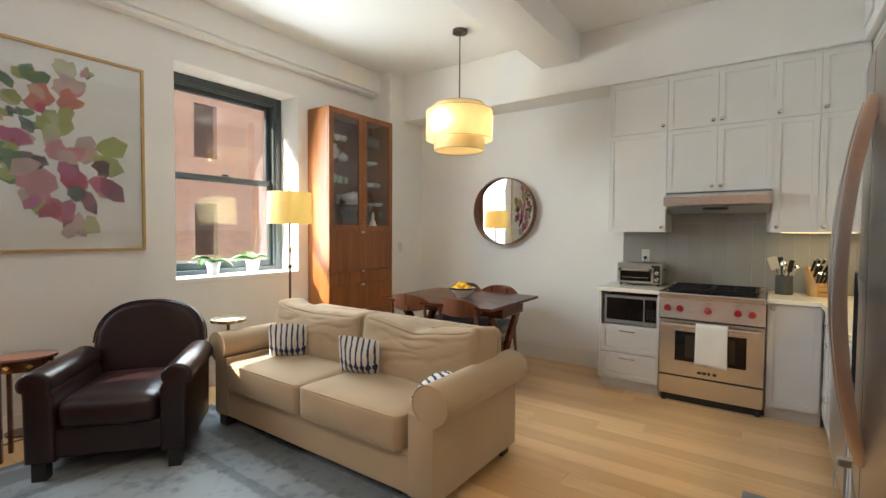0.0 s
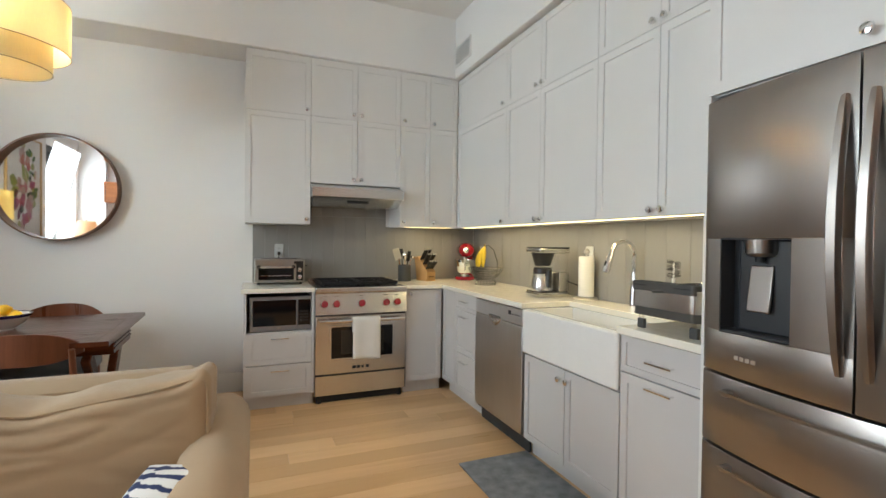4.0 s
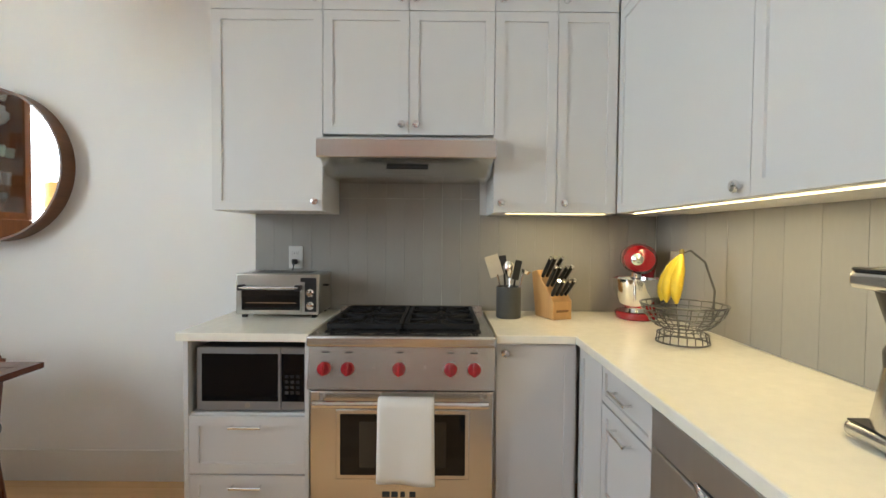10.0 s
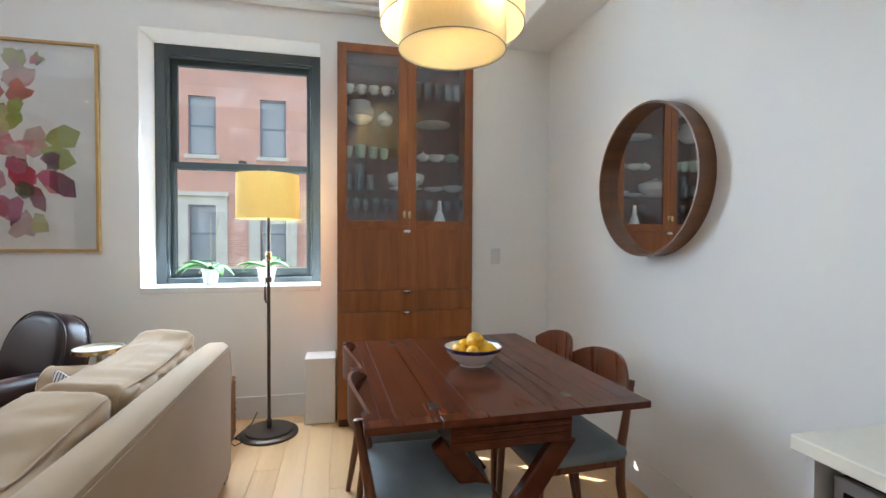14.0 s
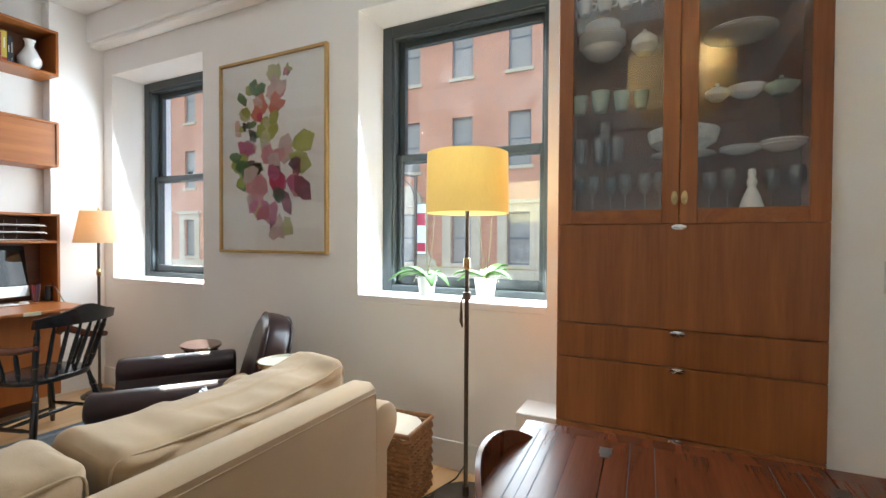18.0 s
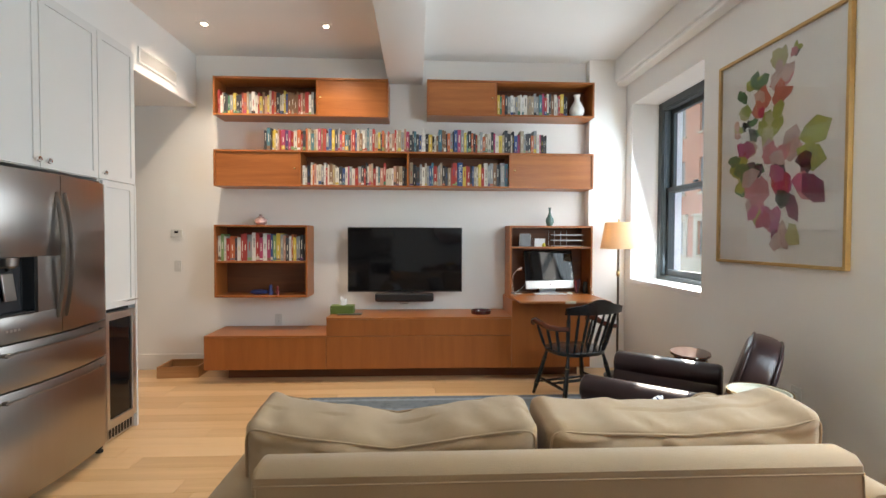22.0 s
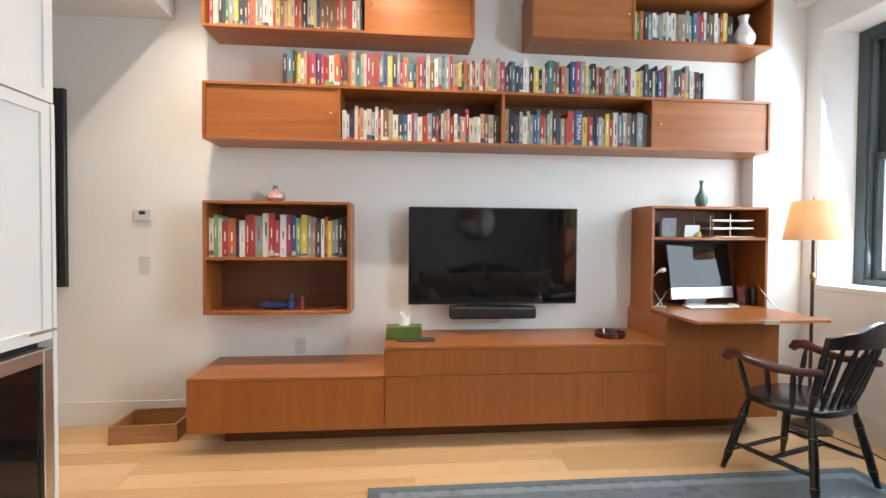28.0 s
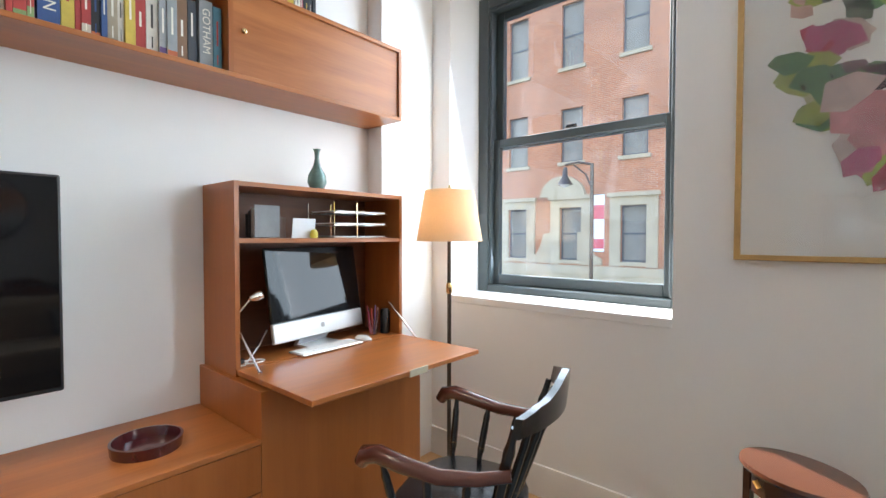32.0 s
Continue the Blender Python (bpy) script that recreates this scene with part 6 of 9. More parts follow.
tb = thing("tissue_box", "green tissue box with a white tissue on the console", "tissue box", pose(-0.82, -0.62, 0.630))
part("box", box(-0.115, 0.115, -0.06, 0.06, 0.004, 0.088, 0.004), mat("green_card", (0.10, 0.15, 0.025), 0.6, var=0.1), tb)
bm = bmesh.new()
rng = random.Random(3)
tops = []
for i in range(10):
    a = 2 * math.pi * i / 10
    tops.append((bm.verts.new((0.035 * math.cos(a), 0.018 * math.sin(a), 0.087)), bm.verts.new(((0.03 + rng.uniform(-0.014, 0.014)) * math.cos(a), 0.02 * math.sin(a), 0.15 + rng.uniform(-0.02, 0.035)))))
for i in range(10):
    a, b = tops[i], tops[(i + 1) % 10]
    bm.faces.new((a[0], b[0], b[1], a[1]))
part("tissue", bm, mat("tissue_paper", (0.85, 0.85, 0.84), 0.9), tb, smooth=True)
rm = thing("black_pad", "flat black device lying beside the tissue box", "device", pose(-0.86, -0.56, 0.630))
part("body", box(-0.16, 0.08, -0.05, 0.05, 0.0, 0.010, 0.004), BLACK, rm)

ring = thing("round_tray", "round dark red lacquer tray on the console", "tray", pose(-2.225, -0.60, 0.630))
LACQ = mat("red_lacquer", (0.055, 0.008, 0.010), 0.15, var=0.1, coat=0.6)
part("rim", lathe([(0.088, 0), (0.100, 0.0), (0.104, 0.036), (0.096, 0.037), (0.089, 0.006)], 36, cap=False), LACQ, ring)
part("base", lathe([(0.0, 0.003), (0.089, 0.006), (0.089, 0.0), (0.0, 0.0)], 36, cap=False), LACQ, ring)

tr = thing("wooden_tray", "shallow walnut tray box on the floor beside the console", "tray", pose(0.805, -0.735, 0, 0, 0, 3) @ Matrix.Diagonal((0.92, 0.80, 0.92, 1)))
TRW = wood("tray_wood", (0.46, 0.24, 0.10), (0.30, 0.14, 0.055), "x", 0.5)
part("base", box(-0.19, 0.19, -0.16, 0.16, 0.0, 0.012), TRW, tr)
for a in (-1, 1):
    part("side", box(-0.215, 0.215, a * 0.185 - 0.008, a * 0.185 + 0.008, 0.0, 0.125, 0.002), TRW, tr)
    part("side", box(a * 0.207 - 0.008, a * 0.207 + 0.008, -0.177, 0.177, 0.0, 0.123, 0.002), TRW, tr)
part("slat", box(-0.14, 0.14, -0.03, 0.03, 0.012, 0.03, 0.003), TRW, tr)


def plate(name, label, m, kind):
    p = thing(name, label, "switch" if kind != "outlet" else "outlet", m)
    part("plate", box(-0.036, 0.036, -0.007, 0.0, -0.058, 0.058, 0.002), DEVICE, p)
    if kind == "outlet":
        for dz in (-0.02, 0.02):
            s = part("socket", box(-0.017, 0.017, -0.0085, -0.006, dz - 0.014, dz + 0.014, 0.003), DEVICE, p)
            for dx in (-0.006, 0.006):
                part("slot", box(dx - 0.001, dx + 0.001, -0.009, -0.0084, dz - 0.004, dz + 0.005), BLACK, s)
    else:
        part("rocker", box(-0.017, 0.017, -0.0095, -0.006, -0.033, 0.033, 0.002), DEVICE, p)
    return p


plate("light_switch", "white double light switch on the hall wall", pose(0.945, SY, 1.096, 0, 0, 180), "switch")
plate("wall_outlet", "white wall outlet above the low console", pose(-0.095, SY, 0.528, 0, 0, 180), "outlet")
plate("light_switch", "white light switch beside the china cabinet", pose(-3.512, 4.56, 1.206, 0, 0, 90), "switch")
plate("wall_outlet", "white wall outlet low on the window wall", pose(WX, 1.50, 0.48, 0, 0, 90), "outlet")
plate("wall_outlet", "white outlet on the backsplash over the toaster oven", pose(-0.745, NY - 0.010, 1.185), "outlet")
plate("wall_outlet", "white outlet on the backsplash behind the paper towels", pose(EX - 0.010, 3.22, 1.20, 0, 0, -90), "outlet")
plate("wall_outlet", "white outlet on the backsplash beside the refrigerator", pose(EX - 0.010, 2.15, 1.16, 0, 0, -90), "outlet")
plate("wall_outlet", "white outlet on the backsplash behind the fruit basket", pose(EX - 0.010, 4.78, 1.18, 0, 0, -90), "outlet")
th = thing("thermostat", "white wall thermostat with a small display", "thermostat", pose(0.950, SY, 1.440, 0, 0, 180))
part("case", box(-0.058, 0.058, -0.022, 0.0, -0.040, 0.040, 0.006, 2), DEVICE, th)
part("display", box(-0.02, 0.02, -0.0235, -0.022, 0.0, 0.024), BLACK, th)


def grille(label, m, w, h, n):
    g = thing("air_grille", label, "vent", m)
    part("backing", box(0.004, w - 0.004, 0.006, 0.009, 0.004, h - 0.004), GAP, g)
    bm = box(0, w, -0.004, 0.010, 0, 0.012, 0.001)
    part("frame", bm, TRIM, g)
    part("frame", box(0, w, -0.004, 0.010, h - 0.012, h, 0.001), TRIM, g)
    part("frame", box(0, 0.012, -0.004, 0.010, 0.012, h - 0.012), TRIM, g)
    part("frame", box(w - 0.012, w, -0.004, 0.010, 0.012, h - 0.012), TRIM, g)
    for i in range(n):
        z = 0.012 + (h - 0.024) * (i + 0.5) / n
        part("slat", moved(box(0.012, w - 0.012, -0.0008, 0.0008, -0.0038, 0.0038), pose(0, 0.0, z, 25)), TRIM, g)
    return g


grille("white slotted air grille in the soffit near the book wall", pose(0.728, 0.105, 2.850, 0, 0, -90), 0.60, 0.130, 8)
grille("white air grille in the soffit above the corner cabinets", pose(0.728, 4.605, 2.850, 0, 0, -90), 0.32, 0.175, 10)
hp = thing("hall_picture", "tall dark framed picture on the hall wall", "picture")
part("frame", box(1.43, 1.47, SY, SY + 0.03, 0.95, 2.27, 0.003), BLACK, hp)
part("frame", box(2.06, 2.10, SY, SY + 0.03, 0.95, 2.27, 0.003), BLACK, hp)
part("frame", box(1.47, 2.06, SY, SY + 0.03, 0.95, 0.99, 0.003), BLACK, hp)
part("frame", box(1.47, 2.06, SY, SY + 0.03, 2.23, 2.27, 0.003), BLACK, hp)
part("print", box(1.468, 2.062, SY, SY + 0.012, 0.988, 2.232), BLACK, hp)


# the desk's things and its chair
WB = DZ + 0.0005
ALU = mat("aluminium", (0.72, 0.73, 0.74), 0.30, metal=0.7, var=0.02)
im = thing("desktop_computer", "slim silver all-in-one computer with a dark screen", "computer", pose(-2.975, -0.715, WB, 0, 0, 190))
hd = new("display")
hd.parent = im
hd.matrix_basis = pose(0, 0, 0.05, -9)
part("screen", box(-0.275, 0.275, -0.006, 0.012, 0.085, 0.405, 0.004), SCREEN, hd)
part("chin", box(-0.275, 0.275, -0.007, 0.012, 0.0, 0.085, 0.004), ALU, hd)
part("mark", moved(lathe([(0.012, 0), (0.012, 0.0008)], 16), pose(0, -0.0072, 0.043, 90)), mat("mark_grey", (0.35, 0.35, 0.36), 0.4), hd)
part("stand", across(prism([(0.01, 0.10), (0.02, 0.10), (0.09, 0.006), (0.09, 0.0), (-0.06, 0.0), (-0.06, 0.006), (0.07, 0.008)], -0.09, 0.09)), ALU, im)
kb = thing("keyboard", "thin white keyboard under the screen", "keyboard", pose(-2.95, -0.640, WB, 0, 0, 183))
part("body", box(-0.165, 0.165, -0.055, 0.055, 0.0, 0.008, 0.003), ALU, kb)
for r in range(5):
    for c in range(14):
        part("key", box(-0.158 + c * 0.0227, -0.158 + c * 0.0227 + 0.0195, -0.048 + r * 0.0195, -0.048 + r * 0.0195 + 0.0165, 0.008, 0.0095), WHITEP, kb)
mo = thing("mouse", "small white computer mouse on the desk flap", "mouse", pose(-3.165, -0.655, WB, 0, 0, 180))
part("shell", moved(lathe([(0.0, 0.0), (0.030, 0.0), (0.031, 0.006), (0.022, 0.017), (0.0, 0.021)], 20, cap=False), Matrix.Diagonal((0.95, 1.75, 1, 1))), WHITEP, mo)
cup = thing("pencil_cup", "clear acrylic cup of pink and purple pens", "cup", pose(-3.262, -0.70, WB))
part("cup", lathe([(0.028, 0), (0.034, 0.075), (0.032, 0.075), (0.026, 0.004), (0.0, 0.004)], 20, cap=False), CABGLASS, cup)
for i in range(9):
    a = i * 0.7
    m_ = BOOKM[(15, 4, 17, 2, 11, 7, 15, 3, 4)[i]]
    part("pen", tube([(0.012 * math.cos(a), 0.012 * math.sin(a), 0.005), (0.028 * math.cos(a), 0.028 * math.sin(a), 0.125 + 0.012 * (i % 3))], 0.0035, 6), m_, cup)
bt = thing("black_bottle", "small black cylinder in the desk corner", "bottle", pose(-3.345, -0.70, WB))
part("body", lathe([(0.0, 0), (0.024, 0), (0.024, 0.115), (0.018, 0.125), (0.0, 0.127)], 18, cap=False), BLACK, bt)
dlamp = thing("clip_lamp", "small chrome gooseneck lamp inside the desk", "lamp", pose(-2.565, -0.70, WB))
part("base", lathe([(0.0, 0), (0.03, 0), (0.03, 0.012), (0.0, 0.014)], 18, cap=False), BLACK, dlamp)
part("neck", tube([(0, 0, 0.01), (0.004, 0, 0.12), (-0.01, 0.005, 0.20), (-0.05, 0.01, 0.245)], 0.004, 8), CHROME, dlamp)
part("head", moved(lathe([(0.010, 0), (0.022, 0.03), (0.020, 0.05), (0.0, 0.058)], 16, cap=False), pose(-0.05, 0.01, 0.25, 0, -75)), CHROME, dlamp)
cab = thing("computer_cable", "white computer cable coiled on the desk", "cable", pose(-2.63, -0.66, WB))
part("cord", tube([(0.05 * math.cos(a * 0.55) + 0.004 * a, 0.03 * math.sin(a * 0.55), 0.004) for a in range(15)] + [(-0.04, -0.06, 0.05), (-0.09, -0.09, 0.10)], 0.003, 6), WHITEP, cab)
# shelf things
SZ = 1.3135
lt = thing("letter_tray", "three-tier wire letter tray holding papers", "letter tray", pose(-3.155, -0.76, SZ))
for z in (0.004, 0.062, 0.118):
    part("tier", tube([(-0.16, -0.10, z), (0.16, -0.10, z), (0.16, 0.11, z), (-0.16, 0.11, z)], 0.0025, 6, closed=True), CHROME, lt)
    part("paper", box(-0.15, 0.14, -0.095, 0.105, z + 0.003, z + 0.006 + 0.004 * (z > 0.05)), mat("paper_white", (0.75, 0.76, 0.78), 0.8), lt)
for x in (0.16, 0.03):
    for y in (-0.10, 0.11):
        part("post", tube([(x, y, 0), (x, y, 0.165)], 0.003, 6), CHROME, lt)
hold = thing("letter_holder", "letter holder with envelopes and cards", "letter holder", pose(-2.72, -0.75, SZ))
for i in range(4):
    part("divider", box(-0.07, 0.07, -0.04 + i * 0.025, -0.038 + i * 0.025, 0, 0.09), CABGLASS, hold)
    part("envelope", moved(box(-0.065 + 0.01 * i, 0.075, -0.03 + i * 0.025, -0.026 + i * 0.025, 0.004, 0.10 + 0.012 * i), Matrix()), BOOKM[(2, 3, 16, 14)[i]], hold)
card = thing("photo_card", "small white card propped on the desk shelf", "card", pose(-2.845, -0.665, SZ, -8))
part("sheet", box(-0.055, 0.055, -0.002, 0.0, 0.0, 0.085), mat("card_white", (0.76, 0.78, 0.80), 0.7), card)
yt = thing("yellow_clip", "tiny yellow ornament on the desk shelf", "ornament", pose(-2.885, -0.645, SZ))
part("body", lathe([(0.0, 0), (0.016, 0.0), (0.018, 0.02), (0.010, 0.036), (0.0, 0.038)], 12, cap=False), mat("ornament_yellow", (0.55, 0.45, 0.05), 0.5), yt)

# spindle-back armchair at the desk; it faces its own -y
BLK = mat("black_lacquer", (0.012, 0.012, 0.013), 0.22, var=0.25, scale=12, coat=0.25)
CHER = wood("cherry_arm", (0.12, 0.035, 0.022), (0.06, 0.016, 0.011), "y", 0.22, 1.0, 0.3)
dc = thing("desk_armchair", "black spindle-back armchair with reddish wooden arms", "chair", pose(-2.955, 0.130, 0, 0, 0, 17))
outline = []
for i in range(28):
    a = 2 * math.pi * i / 28
    ca, sa = math.cos(a), math.sin(a)
    outline.append((0.245 * math.copysign(abs(ca) ** 0.75, ca) * (1.0 - 0.06 * sa), 0.215 * math.copysign(abs(sa) ** 0.75, sa)))
part("seat", prism(outline, 0.415, 0.452, 0.010, 3), BLK, dc)


def turned(p, q, r, name, material=BLK, rings=2):
    p, q = Vector(p), Vector(q)
    n = 14
    rad = [r * (0.62 + 0.38 * math.sin(math.pi * min(1, (i / n) * 1.05)) + (0.16 if i in (3, 11) else 0)) for i in range(n + 1)]
    ob = part(name, tube([p.lerp(q, i / n) for i in range(n + 1)], rad, 10), material, dc)
    for f in (0.24, 0.76)[:rings]:
        part("gilt_ring", tube([p.lerp(q, f - 0.004), p.lerp(q, f + 0.004)], r * 1.02, 10), BRASS, ob)
    return ob


feet = {}
for sx in (-1, 1):
    for sy in (-1, 1):
        a, b = (sx * 0.265, sy * 0.235 - 0.005, 0.0), (sx * 0.175, sy * 0.155, 0.42)
        turned(a, b, 0.021, "leg")
        feet[sx, sy] = Vector(a).lerp(Vector(b), 0.36)
for sx in (-1, 1):
    turned(feet[sx, -1], feet[sx, 1], 0.014, "stretcher", rings=0)
turned(feet[-1, -1].lerp(feet[-1, 1], 0.5), feet[1, -1].lerp(feet[1, 1], 0.5), 0.014, "stretcher", rings=0)
turned(Vector(feet[-1, -1]) - Vector((0, 0, 0.04)), Vector(feet[1, -1]) - Vector((0, 0, 0.04)), 0.013, "stretcher", rings=0)
for i in range(7):
    u = -1 + i / 3
    r = 0.013 if abs(u) < 1 else 0.018
    turned((u * 0.185, 0.175 - 0.02 * u * u, 0.448), (u * 0.235, 0.30 - 0.055 * u * u, 0.80), r, "spindle", rings=1)
bm = bmesh.new()
grid = []
for j in range(5):
    v = j / 4
    row = []
    for i in range(17):
        u = -1 + i / 8
        hgt = 0.062 + 0.016 * math.cos(u * 4.2)
        row.append(Vector((u * 0.272, 0.318 - 0.075 * u * u + 0.012 * v, 0.785 + v * hgt * 1.6 * (1 - 0.35 * max(0, abs(u) - 0.75) * 4))))
    grid.append(row)
sides = []
for off in (0.0, 0.022):
    vs = [[bm.verts.new(p + Vector((0, off, 0))) for p in r] for r in grid]
    for a, b in zip(vs, vs[1:]):
        for i in range(16):
            bm.faces.new((a[i], a[i + 1], b[i + 1], b[i]))
    sides.append(vs)
ra, rb = ring_of = (lambda vs: vs[0] + [r[-1] for r in vs[1:-1]] + list(reversed(vs[-1])) + [r[0] for r in reversed(vs[1:-1])])(sides[0]), (lambda vs: vs[0] + [r[-1] for r in vs[1:-1]] + list(reversed(vs[-1])) + [r[0] for r in reversed(vs[1:-1])])(sides[1])
for i in range(len(ra)):
    j = (i + 1) % len(ra)
    bm.faces.new((ra[i], ra[j], rb[j], rb[i]))
bmesh.ops.recalc_face_normals(bm, faces=bm.faces)
part("crest_rail", sharp(bm, 50), BLK, dc)
for sx in (-1, 1):
    pts = [(sx * 0.235, 0.235, 0.665), (sx * 0.262, 0.15, 0.650), (sx * 0.285, 0.04, 0.645), (sx * 0.295, -0.07, 0.662), (sx * 0.295, -0.15, 0.678), (sx * 0.293, -0.195, 0.668), (sx * 0.292, -0.215, 0.640)]
    arm_ = tube(pts, [0.018, 0.021, 0.024, 0.026, 0.028, 0.029, 0.022], 12)
    part("arm", arm_, CHER, dc, "reddish polished wooden arm")
    for y0, y1, x1 in ((0.09, 0.12, 0.268), (-0.02, 0.0, 0.285), (-0.13, -0.14, 0.292)):
        turned((sx * 0.222, y0, 0.448), (sx * x1, y1, 0.650), 0.014, "arm_spindle", rings=1)
lc = thing("lamp_cable", "black lamp cable lying along the baseboard", "cable")
part("cord", tube([(-3.58, -0.40, 0.02), (-3.66, -0.12, 0.006), (-3.62, 0.10, 0.006), (-3.70, 0.28, 0.006), (-3.64, 0.46, 0.006), (-3.70, 0.70, 0.006), (-3.74, 1.0, 0.006), (-3.78, 1.48, 0.02), (-3.795, 1.5, 0.40)], 0.004, 6), BLACK, lc)


# things on the kitchen counter
CT = 0.9155
OVENST = mat("grey_steel", (0.30, 0.305, 0.32), 0.42, metal=0.75, var=0.03)
mw = thing("microwave", "stainless microwave oven in the open cabinet bay", "microwave", pose(-0.972, 4.440, 0.5855))
part("body", box(0.0, 0.435, 0.012, 0.40, 0.012, 0.262, 0.004), BLACK, mw)
d = part("door", box(0.0, 0.338, -0.008, 0.012, 0.008, 0.264, 0.003), OVENST, mw)
part("window", box(0.022, 0.328, -0.0100, -0.007, 0.045, 0.238, 0.002), SCREEN, d)
p = part("control_panel", box(0.340, 0.436, -0.008, 0.012, 0.008, 0.264, 0.003), OVENST, mw)
part("keypad", box(0.342, 0.433, -0.0100, -0.007, 0.045, 0.238, 0.001), SCREEN, p)
for i in range(4):
    for j in range(3):
        part("button", box(0.356 + j * 0.022, 0.370 + j * 0.022, -0.0108, -0.0098, 0.075 + i * 0.022, 0.087 + i * 0.022), mat("button_grey", (0.06, 0.06, 0.06), 0.5) if i + j == 0 else BLACK, p)
part("badge", moved(lathe([(0.011, 0), (0.011, 0.001)], 16), pose(0.205, -0.008, 0.03, 90)), DARKSTEEL, d)
for x in (0.03, 0.40):
    part("foot", box(x, x + 0.02, 0.03, 0.05, 0.0, 0.012), BLACK, mw)

to = thing("toaster_oven", "brushed steel toaster oven with a glass door", "toaster oven", pose(-0.940, 4.715, CT))
WARMST = mat("warm_steel", (0.52, 0.51, 0.47), 0.30, metal=1.0, var=0.04)
part("body", box(0.0, 0.385, 0.014, 0.235, 0.016, 0.205, 0.012, 3), WARMST, to)
part("front", box(0.0, 0.385, 0.0, 0.016, 0.016, 0.205, 0.006, 2), WARMST, to)
d = part("door", box(0.022, 0.305, -0.006, 0.002, 0.028, 0.150, 0.004), WARMST, to)
part("door_glass", box(0.030, 0.298, -0.008, -0.005, 0.038, 0.132, 0.002), SCREEN, d)
part("rack", box(0.05, 0.28, -0.0086, -0.008, 0.070, 0.074), CHROME, d)
bm = tube([(0.03, -0.030, 0.143), (0.297, -0.030, 0.143)], 0.007, 10)
part("handle", bm, CHROME, d)
for x in (0.034, 0.293):
    part("handle_mount", box(x - 0.014, x + 0.014, -0.036, 0.0, 0.130, 0.156, 0.004), BLACK, d)
p = part("control_panel", box(0.318, 0.372, -0.003, 0.001, 0.030, 0.185, 0.002), BLACK, to)
for z in (0.060, 0.118):
    part("dial", moved(lathe([(0.018, 0), (0.018, 0.008), (0.013, 0.012), (0.013, 0.020), (0.0, 0.021)], 20, cap=False), pose(0.345, -0.002, z, 90)), CHROME, p)
part("display", box(0.300, 0.372, -0.004, -0.001, 0.168, 0.188), BLACK, p)
part("lever", box(0.385, 0.412, 0.06, 0.085, 0.145, 0.153, 0.002), BLACK, to)
for x in (0.02, 0.345):
    for y in (0.02, 0.20):
        part("foot", box(x, x + 0.02, y, y + 0.02, 0.0, 0.017), BLACK, to)
part("slot", box(0.05, 0.33, 0.06, 0.20, 0.2045, 0.2062), BLACK, to)
pc = thing("power_cord", "black cord plugged in behind the toaster oven", "cord")
part("plug", box(-0.757, -0.733, NY - 0.05, NY - 0.018, 1.150, 1.176, 0.004), BLACK, pc)
part("cord", tube([(-0.745, NY - 0.045, 1.155), (-0.75, NY - 0.05, 1.12), (-0.748, NY - 0.04, 1.05), (-0.74, NY - 0.03, 0.93)], 0.0035, 6), BLACK, pc)

cr = thing("utensil_crock", "dark grey crock full of cooking utensils", "crock", pose(0.330, 4.790, CT))
GREYCLAY = mat("grey_stoneware", (0.075, 0.075, 0.072), 0.55, var=0.06)
part("pot", lathe([(0.0, 0), (0.056, 0), (0.059, 0.004), (0.059, 0.148), (0.055, 0.148), (0.054, 0.01), (0.0, 0.008)], 28, cap=False), GREYCLAY, cr)
PALE = mat("pale_spatula", (0.55, 0.50, 0.40), 0.5)


def utensil(name, dx, dy, top, material, head):
    u = part(name, tube([(dx * 0.3, dy * 0.3, 0.02), (dx, dy, top)], 0.005, 6), CHROME if material is not BLACK else BLACK, cr)
    part("head", moved(head, Matrix.Translation((dx * 1.05, dy * 1.05, top)) @ pose(0, 0, 0, 0, math.degrees(math.atan2(dx, top)) * 1.2, 0)), material, u)


utensil("spatula", -0.055, 0.0, 0.205, PALE, box(-0.033, 0.033, -0.002, 0.002, -0.01, 0.095, 0.002))
utensil("turner", -0.02, 0.02, 0.215, BLACK, box(-0.018, 0.018, -0.002, 0.002, 0, 0.08, 0.002))
utensil("whisk", -0.005, -0.02, 0.19, CHROME, lathe([(0.004, 0), (0.02, 0.03), (0.024, 0.055), (0.012, 0.08), (0, 0.085)], 10, cap=False))
utensil("grater", 0.032, 0.0, 0.20, BLACK, box(-0.016, 0.016, -0.004, 0.004, -0.02, 0.075, 0.002))
utensil("ladle", 0.07, 0.02, 0.205, CHROME, lathe([(0.0, 0), (0.02, 0.005), (0.03, 0.022), (0.028, 0.022), (0.018, 0.008), (0, 0.004)], 14, cap=False))
utensil("spoon", 0.01, 0.03, 0.20, PALE, lathe([(0.005, 0), (0.02, 0.02), (0.02, 0.05), (0.0, 0.065)], 12, cap=False, squash=0.3))

